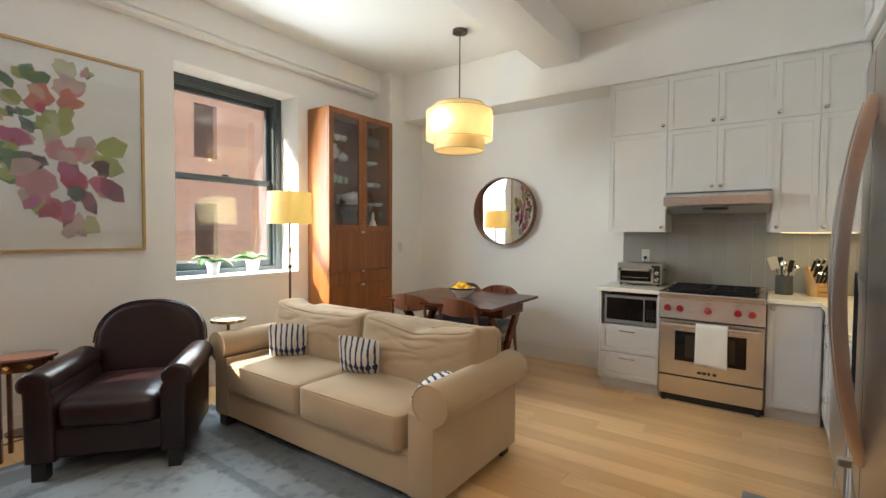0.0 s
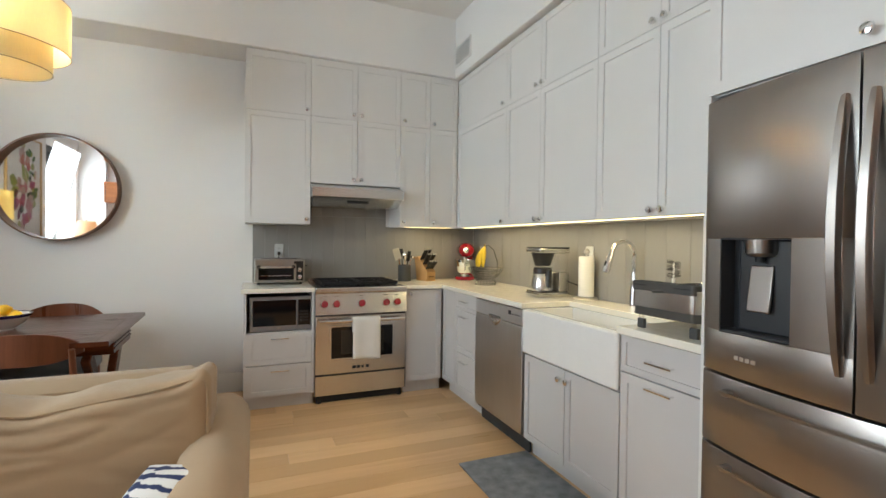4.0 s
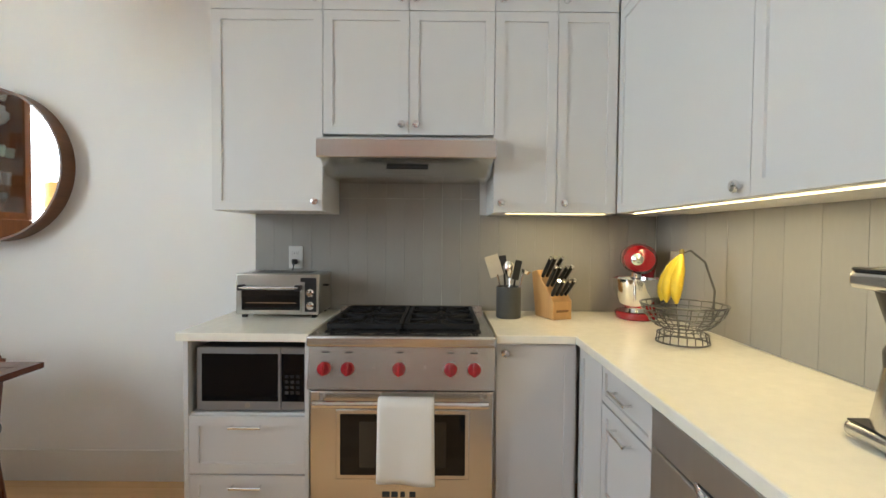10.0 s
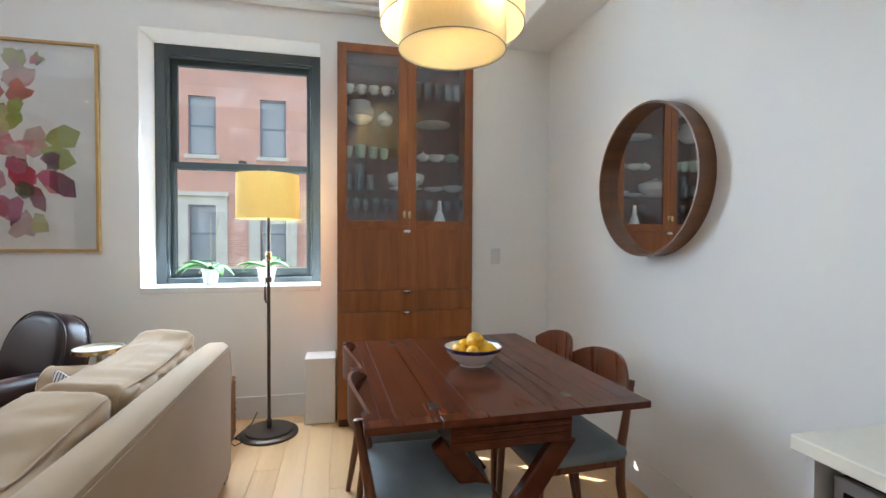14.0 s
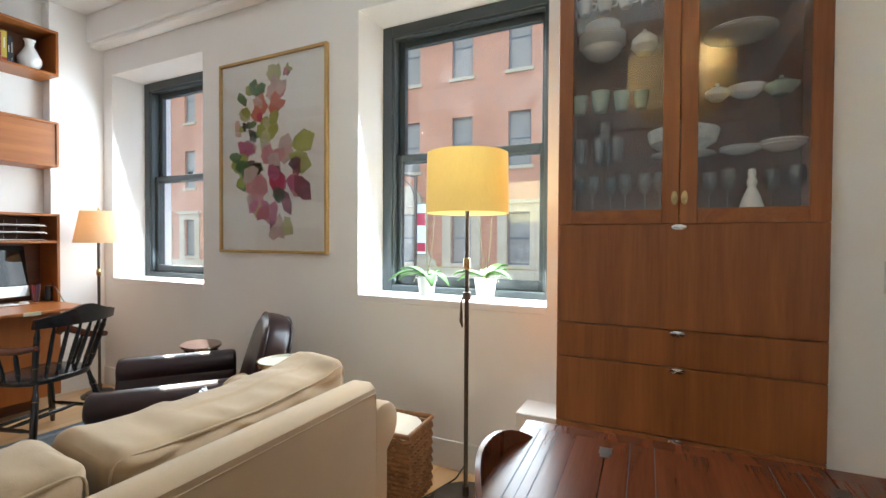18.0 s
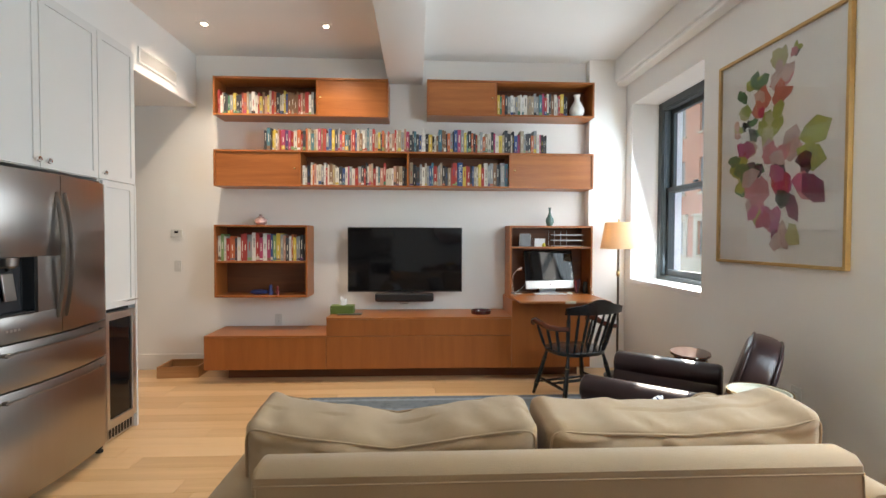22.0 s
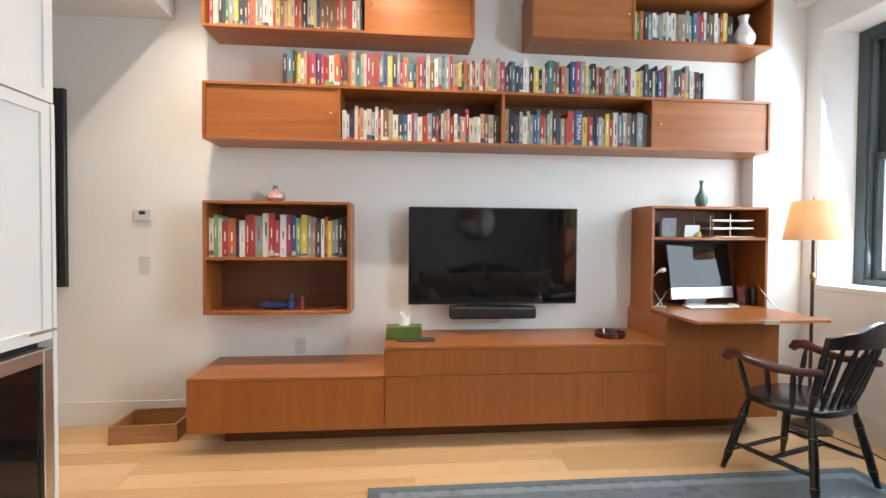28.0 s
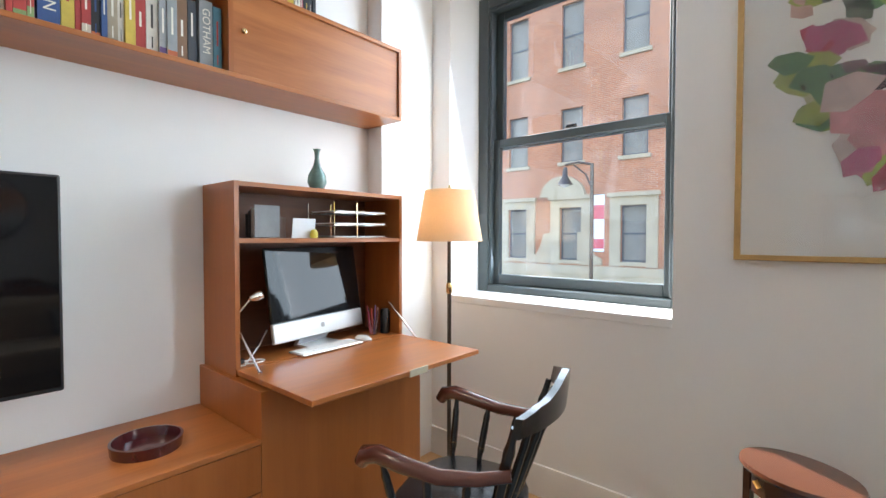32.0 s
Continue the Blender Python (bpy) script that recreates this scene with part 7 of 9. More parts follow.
kbk = thing("knife_block", "light wooden knife block with black-handled knives", "knife block", pose(0.550, 4.800, CT, 0, 0, 22) @ Matrix.Scale(1.12, 4))
BEECH = wood("beech", (0.60, 0.36, 0.15), (0.48, 0.26, 0.10), "z", 0.45)
part("block", across(prism([(-0.06, 0.0), (0.07, 0.0), (0.10, 0.19), (0.06, 0.20), (-0.06, 0.075)], -0.048, 0.048, 0.003, 1)), BEECH, kbk)
for r in range(3):
    for c in range(4):
        if r == 2 and c > 2:
            continue
        o = Vector((-0.034 + c * 0.022, -0.035 + r * 0.036, 0.100 + r * 0.036))
        tip = o + Vector(((c - 1.5) * 0.006, -0.066 + 0.006 * (c % 2), 0.078)) * (1.05 if r else 0.8)
        h = part("knife_handle", tube([o, o.lerp(tip, 0.5), tip], [0.0075, 0.009, 0.0085], 8), BLACK, kbk)
        part("end_cap", tube([tip, tip + (tip - o).normalized() * 0.008], 0.0086, 8), CHROME, h)
part("nameplate", box(-0.03, 0.03, -0.0612, -0.059, 0.030, 0.040), mat("burnt_mark", (0.22, 0.11, 0.04), 0.6), kbk)

mx = thing("stand_mixer", "red stand mixer with a steel bowl", "mixer", pose(0.955, 4.815, CT, 0, 0, -20))
part("base", prism([(0.10 * math.cos(a) * (1.0 if math.cos(a) < 0 else 0.95), 0.125 * math.sin(a)) for a in (2 * math.pi * i / 24 for i in range(24))], 0.0, 0.035, 0.010, 3), RED, mx)
part("column", moved(lathe([(0.058, 0.03), (0.05, 0.10), (0.046, 0.20), (0.055, 0.25)], 20), pose(0.035, 0.075, 0)), RED, mx)
part("head", moved(lathe([(0.0, -0.175), (0.045, -0.165), (0.066, -0.10), (0.073, 0.0), (0.070, 0.08), (0.05, 0.125), (0.0, 0.135)], 24, cap=False), pose(0.0, -0.02, 0.285, 90, 0, 8)), RED, mx)
part("hub", moved(lathe([(0.026, 0), (0.026, 0.015), (0.018, 0.02), (0, 0.022)], 16, cap=False), pose(-0.012, -0.185, 0.290, 90)), CHROME, mx)
part("band", moved(lathe([(0.0745, -0.02), (0.0745, 0.01)], 24, cap=False), pose(0.0, -0.02, 0.285, 90, 0, 8)), CHROME, mx)
part("neck", tube([(-0.01, -0.075, 0.24), (-0.01, -0.075, 0.19)], 0.024, 14), CHROME, mx)
b = part("bowl", moved(lathe([(0.0, 0.038), (0.045, 0.038), (0.04, 0.055), (0.075, 0.085), (0.098, 0.14), (0.102, 0.195), (0.104, 0.197), (0.099, 0.195), (0.09, 0.13), (0.0, 0.06)], 28, cap=False), pose(-0.01, -0.07, 0)), CHROME, mx)
part("bowl_handle", tube([(-0.02, -0.165, 0.18), (-0.02, -0.205, 0.17), (-0.02, -0.20, 0.11), (-0.02, -0.155, 0.10)], 0.006, 8), CHROME, b)

fb = thing("fruit_basket", "grey wire fruit basket with a banana hook", "basket", pose(0.905, 4.295, CT) @ Matrix.Diagonal((1.1, 1.1, 0.96, 1)))
WIRE = mat("grey_wire", (0.16, 0.155, 0.145), 0.35, metal=0.7, var=0.05)
for r, z in ((0.082, 0.003), (0.080, 0.035), (0.062, 0.048), (0.085, 0.065), (0.105, 0.085), (0.118, 0.105), (0.128, 0.125), (0.134, 0.148)):
    part("ring", tube([(r * math.cos(a), r * math.sin(a), z) for a in (2 * math.pi * i / 32 for i in range(32))], 0.0036 if z in (0.003, 0.148) else 0.0022, 6, closed=True), WIRE, fb)
for i in range(20):
    a = 2 * math.pi * i / 20
    part("rib", tube([(r * math.cos(a), r * math.sin(a), z) for r, z in ((0.082, 0.003), (0.078, 0.035), (0.055, 0.05), (0.095, 0.075), (0.120, 0.11), (0.134, 0.148))], 0.0019, 5), WIRE, fb)
part("hook", tube([(0.10, 0.0, 0.08), (0.105, 0.0, 0.20), (0.07, 0.0, 0.31), (0.02, 0.0, 0.355), (-0.005, 0.0, 0.345), (-0.012, 0, 0.325)], 0.004, 8), WIRE, fb)
YELLOW = mat("banana_skin", (0.72, 0.50, 0.03), 0.45, var=0.12, scale=14)
bn = thing("bananas", "bunch of ripe yellow bananas hanging from the hook", "bananas", pose(0.895, 4.295, CT))
for i, a in enumerate((-0.9, -0.25, 0.4, 1.0)):
    dx, dy = -math.cos(a) * 0.05 - 0.01, math.sin(a) * 0.07
    pts = [(0.0 + dx * s ** 0.7 * (1 + 0.3 * math.sin(3 * s)), dy * s ** 0.6, 0.325 - 0.175 * s) for s in (0, 0.12, 0.3, 0.5, 0.7, 0.88, 1.0)]
    b = part("banana", tube(pts, [0.007, 0.012, 0.020, 0.0225, 0.021, 0.014, 0.004], 10), YELLOW, bn)
    part("tip", tube([pts[-1], (pts[-1][0], pts[-1][1], pts[-1][2] - 0.008)], 0.004, 6), BLACK, b)
part("stem", tube([(0.0, 0.0, 0.322), (0.0, 0.0, 0.345)], 0.008, 8), mat("banana_stem", (0.22, 0.16, 0.04), 0.7), bn)

cm = thing("coffee_maker", "steel and black drip coffee maker with a thermal carafe", "coffee maker", pose(0.915, 3.40, CT, 0, 0, -2) @ Matrix.Diagonal((0.98, 0.96, 0.93, 1)))
part("base", box(-0.125, 0.120, -0.095, 0.095, 0.006, 0.038, 0.014, 3), STEELH, cm)
part("hot_plate", box(-0.118, 0.02, -0.088, 0.088, 0.038, 0.042, 0.001), BLACK, cm)
part("tower", box(0.035, 0.118, -0.085, 0.085, 0.038, 0.175, 0.006, 2), STEELH, cm)
part("tank", box(0.040, 0.114, -0.080, 0.080, 0.175, 0.315, 0.006, 2), CABGLASS, cm, "clear water tank")
part("top", box(-0.125, 0.120, -0.092, 0.092, 0.315, 0.352, 0.012, 3), STEELH, cm)
part("lid", box(-0.121, 0.116, -0.088, 0.088, 0.351, 0.360, 0.003), BLACK, cm)
part("filter_basket", moved(lathe([(0.050, 0.222), (0.057, 0.232), (0.080, 0.315)], 24), pose(-0.045, 0, 0)), BLACK, cm)
car = part("carafe", moved(lathe([(0.0, 0.043), (0.078, 0.043), (0.080, 0.055), (0.064, 0.165), (0.062, 0.168)], 28, cap=False), pose(-0.045, 0, 0)), STEELH, cm)
part("carafe_lid", moved(lathe([(0.064, 0.166), (0.066, 0.195), (0.060, 0.210), (0.0, 0.214)], 24, cap=False), pose(-0.045, 0, 0)), BLACK, car)
part("carafe_handle", box(-0.062, -0.032, -0.105, -0.070, 0.07, 0.20, 0.008, 2), BLACK, car)
cc = thing("power_cord", "black coiled cord behind the coffee maker", "cord")
part("cord", tube([(1.0, 3.32, CT + 0.11), (1.06, 3.29, CT + 0.085), (1.085, 3.255, CT + 0.07), (1.06, 3.235, CT + 0.085), (1.065, 3.265, CT + 0.12), (1.085, 3.275, CT + 0.10), (1.09, 3.25, CT + 0.12), (1.085, 3.245, CT + 0.20), (1.085, 3.235, CT + 0.27), (EX - 0.018, 3.225, 1.20)], 0.004, 6), BLACK, cc)

pt = thing("paper_towel_holder", "paper towel roll on a brushed steel stand", "paper towels", pose(1.045, 3.165, CT) @ Matrix.Diagonal((0.86, 0.86, 1, 1)))
part("base", lathe([(0.0, 0), (0.088, 0), (0.092, 0.006), (0.085, 0.014), (0.06, 0.018), (0.0, 0.019)], 32, cap=False), STEEL, pt)
part("roll", lathe([(0.018, 0.021), (0.056, 0.021), (0.0575, 0.03), (0.0575, 0.27), (0.056, 0.278), (0.018, 0.278), (0.018, 0.021)], 36, cap=False), mat("towel_paper", (0.82, 0.80, 0.74), 0.95, var=0.02, bump=0.3, bump_scale=150), pt)
part("rod", tube([(0, 0, 0.018), (0, 0, 0.30)], 0.006, 8), STEEL, pt)
part("ball", moved(lathe([(0.0, -0.021)] + [(0.021 * math.cos(radians(a)), 0.021 * math.sin(radians(a))) for a in range(-75, 90, 15)] + [(0.0, 0.021)], 18, cap=False), pose(0, 0, 0.308)), STEEL, pt)

fa = thing("kitchen_faucet", "tall polished chrome pull-down faucet", "faucet", pose(1.055, 2.770, CT))
part("base", lathe([(0.0, 0), (0.026, 0), (0.027, 0.01), (0.024, 0.03), (0.023, 0.085), (0.017, 0.14), (0.0145, 0.20), (0.0, 0.20)], 20, cap=False), CHROME, fa)
pts = [(0, 0, 0.19), (0, 0, 0.28)] + [(-0.085 + 0.085 * math.cos(radians(a)), 0.0, 0.29 + 0.085 * math.sin(radians(a))) for a in range(0, 166, 11)]
part("spout", tube(pts, 0.0125, 14), CHROME, fa)
e = Vector(pts[-1])
dr_ = (Vector(pts[-1]) - Vector(pts[-2])).normalized()
part("spray_head", tube([e, e + dr_ * 0.03, e + dr_ * 0.09, e + dr_ * 0.115], [0.014, 0.017, 0.021, 0.020], 14), CHROME, fa)
part("spray_button", tube([e + dr_ * 0.05 + Vector((-0.02, 0, 0.0)), e + dr_ * 0.075 + Vector((-0.022, 0, 0))], 0.006, 8), BLACK, fa)
part("lever", tube([(0, -0.015, 0.055), (0.0, -0.055, 0.058), (0, -0.085, 0.056)], [0.013, 0.015, 0.014], 12), CHROME, fa)

dk = thing("dish_rack", "steel dish drying rack with a grey utensil tray on wire legs", "dish rack", pose(0.77, 2.145, CT) @ Matrix.Diagonal((1, 0.9, 1, 1)))
GREYPL = mat("grey_plastic", (0.07, 0.068, 0.065), 0.42, var=0.08)


def rounded(hw, hd, r, n=6):
    """A rounded oblong about the middle."""
    return [(sx * (hw - r) + r * math.cos(radians(q + 90 * i / n)), sy * (hd - r) + r * math.sin(radians(q + 90 * i / n))) for sx, sy, q in ((1, 1, 0), (-1, 1, 90), (-1, -1, 180), (1, -1, 270)) for i in range(n + 1)]


def hoop(outer, inner, z0, z1):
    """An upright band between two outlines."""
    bm = bmesh.new()
    loops = [[bm.verts.new((x, y, z)) for x, y in o] for o, z in ((outer, z0), (outer, z1), (inner, z1), (inner, z0))]
    for p, q in zip(loops, loops[1:] + loops[:1]):
        for i in range(len(p)):
            bm.faces.new((p[i], p[(i + 1) % len(p)], q[(i + 1) % len(p)], q[i]))
    bmesh.ops.recalc_face_normals(bm, faces=bm.faces)
    return sharp(bm, 35)


part("wall", hoop(rounded(0.203, 0.178, 0.030), rounded(0.200, 0.175, 0.027), 0.098, 0.180), STEELH, dk, "polished steel band")
part("rolled_edge", tube([(x, y, 0.181) for x, y in rounded(0.2015, 0.1765, 0.029)], 0.003, 6, closed=True), CHROME, dk)
part("base", prism(rounded(0.196, 0.171, 0.028), 0.062, 0.100, 0.003, 1), GREYPL, dk, "grey plastic base")
part("floor", box(-0.17, 0.19, -0.160, 0.160, 0.100, 0.104), BLACK, dk)
tray = part("utensil_tray", hoop([(x - 0.171, y) for x, y in rounded(0.036, 0.172, 0.020)], [(x - 0.171, y) for x, y in rounded(0.031, 0.167, 0.016)], 0.168, 0.204), GREYPL, dk)
for y in (-0.058, 0.058):
    part("divider", box(-0.201, -0.141, y - 0.003, y + 0.003, 0.168, 0.202), GREYPL, tray)
part("tray_floor", box(-0.200, -0.142, -0.160, 0.160, 0.168, 0.172), GREYPL, tray)
for y in (-0.115, 0.120):
    part("slit", box(-0.2078, -0.2065, y - 0.040, y + 0.040, 0.188, 0.192), BLACK, tray)
part("grip", moved(lathe([(0.0, 0.0), (0.048, 0.0), (0.044, 0.010), (0.0, 0.012)], 20, cap=False, squash=0.35), pose(-0.203, 0.0, 0.166)), GREYPL, tray)
part("drip_tray", box(-0.12, 0.10, -0.10, 0.245, 0.052, 0.060, 0.003), BLACK, dk)
part("spout", box(-0.030, 0.005, -0.01, 0.02, 0.036, 0.052, 0.003), BLACK, dk)
for x in (-0.165, 0.16):
    for y in (-0.140, 0.145):
        bm = tube([(x, y - 0.012, 0.04), (x, y - 0.012, 0.066)], 0.0028, 6)
        tube([(x, y + 0.012, 0.04), (x, y + 0.012, 0.066)], 0.0028, 6, bm=bm)
        lg = part("leg", bm, CHROME, dk)
        part("rubber_foot", prism([(x - 0.008, y - 0.018), (x + 0.008, y - 0.018), (x + 0.008, y + 0.018), (x - 0.008, y + 0.018)], 0.0, 0.042, 0.003), GREYPL, lg)
sc = thing("sponge_caddy", "steel caddy holding a blue and a pink sponge", "caddy", pose(0.955, 2.545, CT))
part("cup", box(-0.045, 0.045, -0.055, 0.055, 0.0, 0.10, 0.004), STEELH, sc)
part("sponge", box(-0.03, 0.03, 0.008, 0.032, 0.10, 0.135, 0.004), mat("sponge_blue", (0.03, 0.12, 0.40), 0.9, bump=0.5), sc, "blue sponge")
part("sponge", box(-0.03, 0.03, -0.035, 0.002, 0.10, 0.138, 0.004), mat("sponge_pink", (0.60, 0.17, 0.24), 0.9, bump=0.5), sc, "pink sponge")
br = thing("bottle_brush", "white-handled bottle brush with dark bristles", "brush", pose(1.030, 2.485, CT))
part("handle", tube([(0, 0, 0.0), (0, 0, 0.19)], [0.012, 0.009], 10), WHITEP, br)
bm = bmesh.new()
rng = random.Random(2)
for i in range(140):
    a, z = rng.uniform(0, 6.28), 0.19 + 0.085 * rng.random()
    tube([(0, 0, z), (0.034 * math.cos(a), 0.034 * math.sin(a), z + rng.uniform(-0.004, 0.012))], 0.0009, 3, bm=bm)
tagged(part("bristles", bm, GREYPL, br), kind="stuff")
part("core", tube([(0, 0, 0.19), (0, 0, 0.27)], 0.005, 8), WHITEP, br)
tw = thing("kitchen_towel", "white terry towel over the oven handle", "towel")
bm = bmesh.new()
rows = []
for j in range(19):
    s = j / 18
    if s < 0.12:
        yy, zz = RF - 0.036 + 0.002, 0.56 + s * 0.9
    elif s < 0.26:
        a = math.pi * (s - 0.12) / 0.14
        yy, zz = RF - 0.053 + 0.0175 * math.cos(a), 0.665 + 0.0175 * math.sin(a)
    else:
        yy, zz = RF - 0.0715, 0.66 - (s - 0.26) * 0.40
    row = []
    for i in range(15):
        u = i / 14
        row.append(bm.verts.new((-0.228 + 0.212 * u - 0.008 * s * (0.5 - u), yy - (0.005 * math.sin(u * 9 + 1) * max(0, s - 0.3) * 1.6), zz - (0.014 * u if s > 0.9 else 0))))
    rows.append(row)
for a, b in zip(rows, rows[1:]):
    for i in range(14):
        bm.faces.new((a[i], a[i + 1], b[i + 1], b[i]))
ob = part("cloth", bm, mat("terry_cloth", (0.80, 0.78, 0.74), 0.95, var=0.02, bump=0.5, bump_scale=500, sheen=0.3), tw, smooth=True)
sol = ob.modifiers.new("thick", "SOLIDIFY")
sol.thickness = 0.005


# bowl of lemons, pillows, small tables, basket, orchids and the china
TT = TZ + 0.0005
bw = thing("fruit_bowl", "white porcelain bowl with a dark blue rim on the table", "bowl", pose(-2.225, 4.01, TT))
part("bowl", lathe([(0.0, 0.0), (0.06, 0.0), (0.062, 0.008), (0.10, 0.035), (0.135, 0.085), (0.131, 0.086), (0.095, 0.04), (0.0, 0.016)], 40, cap=False), CERAMIC, bw)
part("rim_band", lathe([(0.1275, 0.070), (0.1365, 0.0865), (0.1315, 0.088), (0.123, 0.072)], 40, cap=False), mat("cobalt_band", (0.02, 0.02, 0.09), 0.15, coat=0.4), bw)
LEMON = mat("lemon_skin", (0.84, 0.47, 0.012), 0.42, var=0.08, scale=12, bump=0.35, bump_scale=160)
rng = random.Random(8)
for x, y, z in ((-0.07, -0.02, 0.07), (0.0, -0.065, 0.066), (0.07, -0.02, 0.068), (0.03, 0.06, 0.07), (-0.045, 0.06, 0.07), (0.012, 0.0, 0.104), (-0.040, 0.022, 0.106)):
    lm = thing("lemon", "ripe yellow lemon in the porcelain bowl", "lemon", Matrix.Translation((-2.225 + x, 4.01 + y, TT + z)) @ pose(0, 0, 0, rng.uniform(50, 130), rng.uniform(-30, 30), rng.uniform(0, 360)), group="lemons in the bowl")
    part("fruit", lathe([(0.0, -0.045), (0.008, -0.043), (0.013, -0.037), (0.026, -0.026), (0.033, 0.0), (0.027, 0.024), (0.014, 0.034), (0.009, 0.042), (0.0, 0.044)], 20, cap=False), LEMON, lm)
# table details
for y in (-0.20, -0.14, 0.12, 0.18):
    part("groove", box(-0.55, 0.55, y - 0.001, y + 0.001, TZ, TZ + 0.0004), GAP, tab)
for y in (-0.45, -0.40, 0.33, 0.42):
    part("groove", box(-0.55, 0.55, y - 0.001, y + 0.001, TZ, TZ + 0.0004), GAP, tab)
for y in (-0.26, 0.242):
    for x in (-0.45, 0.45):
        part("hinge", box(x - 0.02, x + 0.02, y - 0.012, y + 0.012, TZ - 0.001, TZ + 0.001), BRONZE, tab)
for s in (-0.567, 0.567):
    for k in range(3):
        part("moulding", box(s - 0.004, s + 0.004, -0.22, 0.21, TZ - 0.055 - k * 0.022, TZ - 0.045 - k * 0.022, 0.002), MAHOG, tab)


def shibori():
    m = bpy.data.materials.new("shibori_cloth")
    m.use_nodes = True
    nt = m.node_tree
    b = nt.nodes["Principled BSDF"]
    b.inputs["Roughness"].default_value = 0.95
    tc = nt.nodes.new("ShaderNodeTexCoord")
    wv = nt.nodes.new("ShaderNodeTexWave")
    wv.inputs["Scale"].default_value, wv.inputs["Distortion"].default_value, wv.inputs["Detail"].default_value = 8.4, 0.9, 2
    wv.inputs["Detail Scale"].default_value = 6.0
    ns = nt.nodes.new("ShaderNodeTexNoise")
    ns.inputs["Scale"].default_value = 18.0
    sz = nt.nodes.new("ShaderNodeSeparateXYZ")
    nt.links.new(tc.outputs["Object"], sz.inputs[0])
    off = nt.nodes.new("ShaderNodeMath")
    off.operation = "ADD"
    off.inputs[1].default_value = 0.045
    nt.links.new(sz.outputs[2], off.inputs[0])
    far = nt.nodes.new("ShaderNodeMath")
    far.operation = "ABSOLUTE"
    nt.links.new(off.outputs[0], far.inputs[0])
    band = nt.nodes.new("ShaderNodeMapRange")
    band.inputs["From Min"].default_value, band.inputs["From Max"].default_value = 0.010, 0.022
    band.inputs["To Min"].default_value, band.inputs["To Max"].default_value = 1.6, 0.0
    nt.links.new(far.outputs[0], band.inputs[0])
    for n in (wv, ns):
        nt.links.new(tc.outputs["Object"], n.inputs["Vector"])
    mx = nt.nodes.new("ShaderNodeMath")
    mx.operation = "MULTIPLY_ADD"
    mx.inputs[1].default_value = 0.35
    nt.links.new(ns.outputs[0], mx.inputs[0])
    nt.links.new(wv.outputs[1], mx.inputs[2])
    sb_ = nt.nodes.new("ShaderNodeMath")
    sb_.operation = "MULTIPLY_ADD"
    sb_.inputs[1].default_value = -0.40
    nt.links.new(band.outputs[0], sb_.inputs[0])
    nt.links.new(mx.outputs[0], sb_.inputs[2])
    rp = nt.nodes.new("ShaderNodeValToRGB")
    rp.color_ramp.elements[0].position, rp.color_ramp.elements[1].position = 0.33, 0.52
    rp.color_ramp.elements[0].color, rp.color_ramp.elements[1].color = (0.022, 0.036, 0.10, 1), (0.70, 0.69, 0.66, 1)
    nt.links.new(sb_.outputs[0], rp.inputs[0])
    nt.links.new(rp.outputs[0], b.inputs["Base Color"])
    return m


SHIB = shibori()
# one pillow has slumped sideways into the corner of the sofa
ea, eb = Vector((0.51, 0.67, 0.54)).normalized(), Vector((0.70, -0.69, 0.19))
eb = (eb - ea * eb.dot(ea)).normalized()
ec = eb.cross(ea)
SLUMPED = Matrix.Translation(Vector((-1.22, 2.33, 0.605)) + (eb - ea) * 0.128) @ Matrix((ea, ec, eb)).transposed().to_4x4()
for k, (x, y, z, rx, ry, rz) in enumerate(((-2.575, 2.255, 0.596, 16, 2, 42), (-1.865, 2.27, 0.602, 20, 6, 24), (-1.245, 2.20, 0.560, 34, 0, -68))):
    pw = thing("throw_pillow", "small square pillow in navy and white shibori stripes", "pillow", pose(x, y, z, rx, ry, rz) if k < 2 else SLUMPED, group="striped pillows")
    bm = soft_box(0.265, 0.10, 0.265, 0.012, 0.010, 0.004, 14, k * 2.0)
    for v in bm.verts:
        e = max(abs(v.co.x), abs(v.co.z)) / 0.1275
        v.co.y *= max(0.10, 1.0 - 1.25 * min(1, max(0, e - 0.25)) ** 1.5)
    part("cover", bm, SHIB, pw)

# seam piping on the sofa
def piping(parent, w, d, h, m, r=0.006):
    for z in (h / 2 - 0.008, -h / 2 + 0.008):
        pts = []
        for i in range(40):
            a = 2 * math.pi * i / 40
            ca, sa = math.cos(a), math.sin(a)
            pts.append(((w / 2 - 0.003) * math.copysign(min(1, abs(ca) ** 0.12), ca), (d / 2 - 0.003) * math.copysign(min(1, abs(sa) ** 0.12), sa), z))
        bm = tube(pts, r, 6, closed=True)
        part("piping", moved(bm, m), LINEN, parent)


for o in [c for c in sofa.children if c.name.startswith("seat_cushion")]:
    s = -0.395 if o.name == "seat_cushion" else 0.395
    piping(o, 0.78, 0.70, 0.185, pose(s, -0.12, 0.385), 0.005)

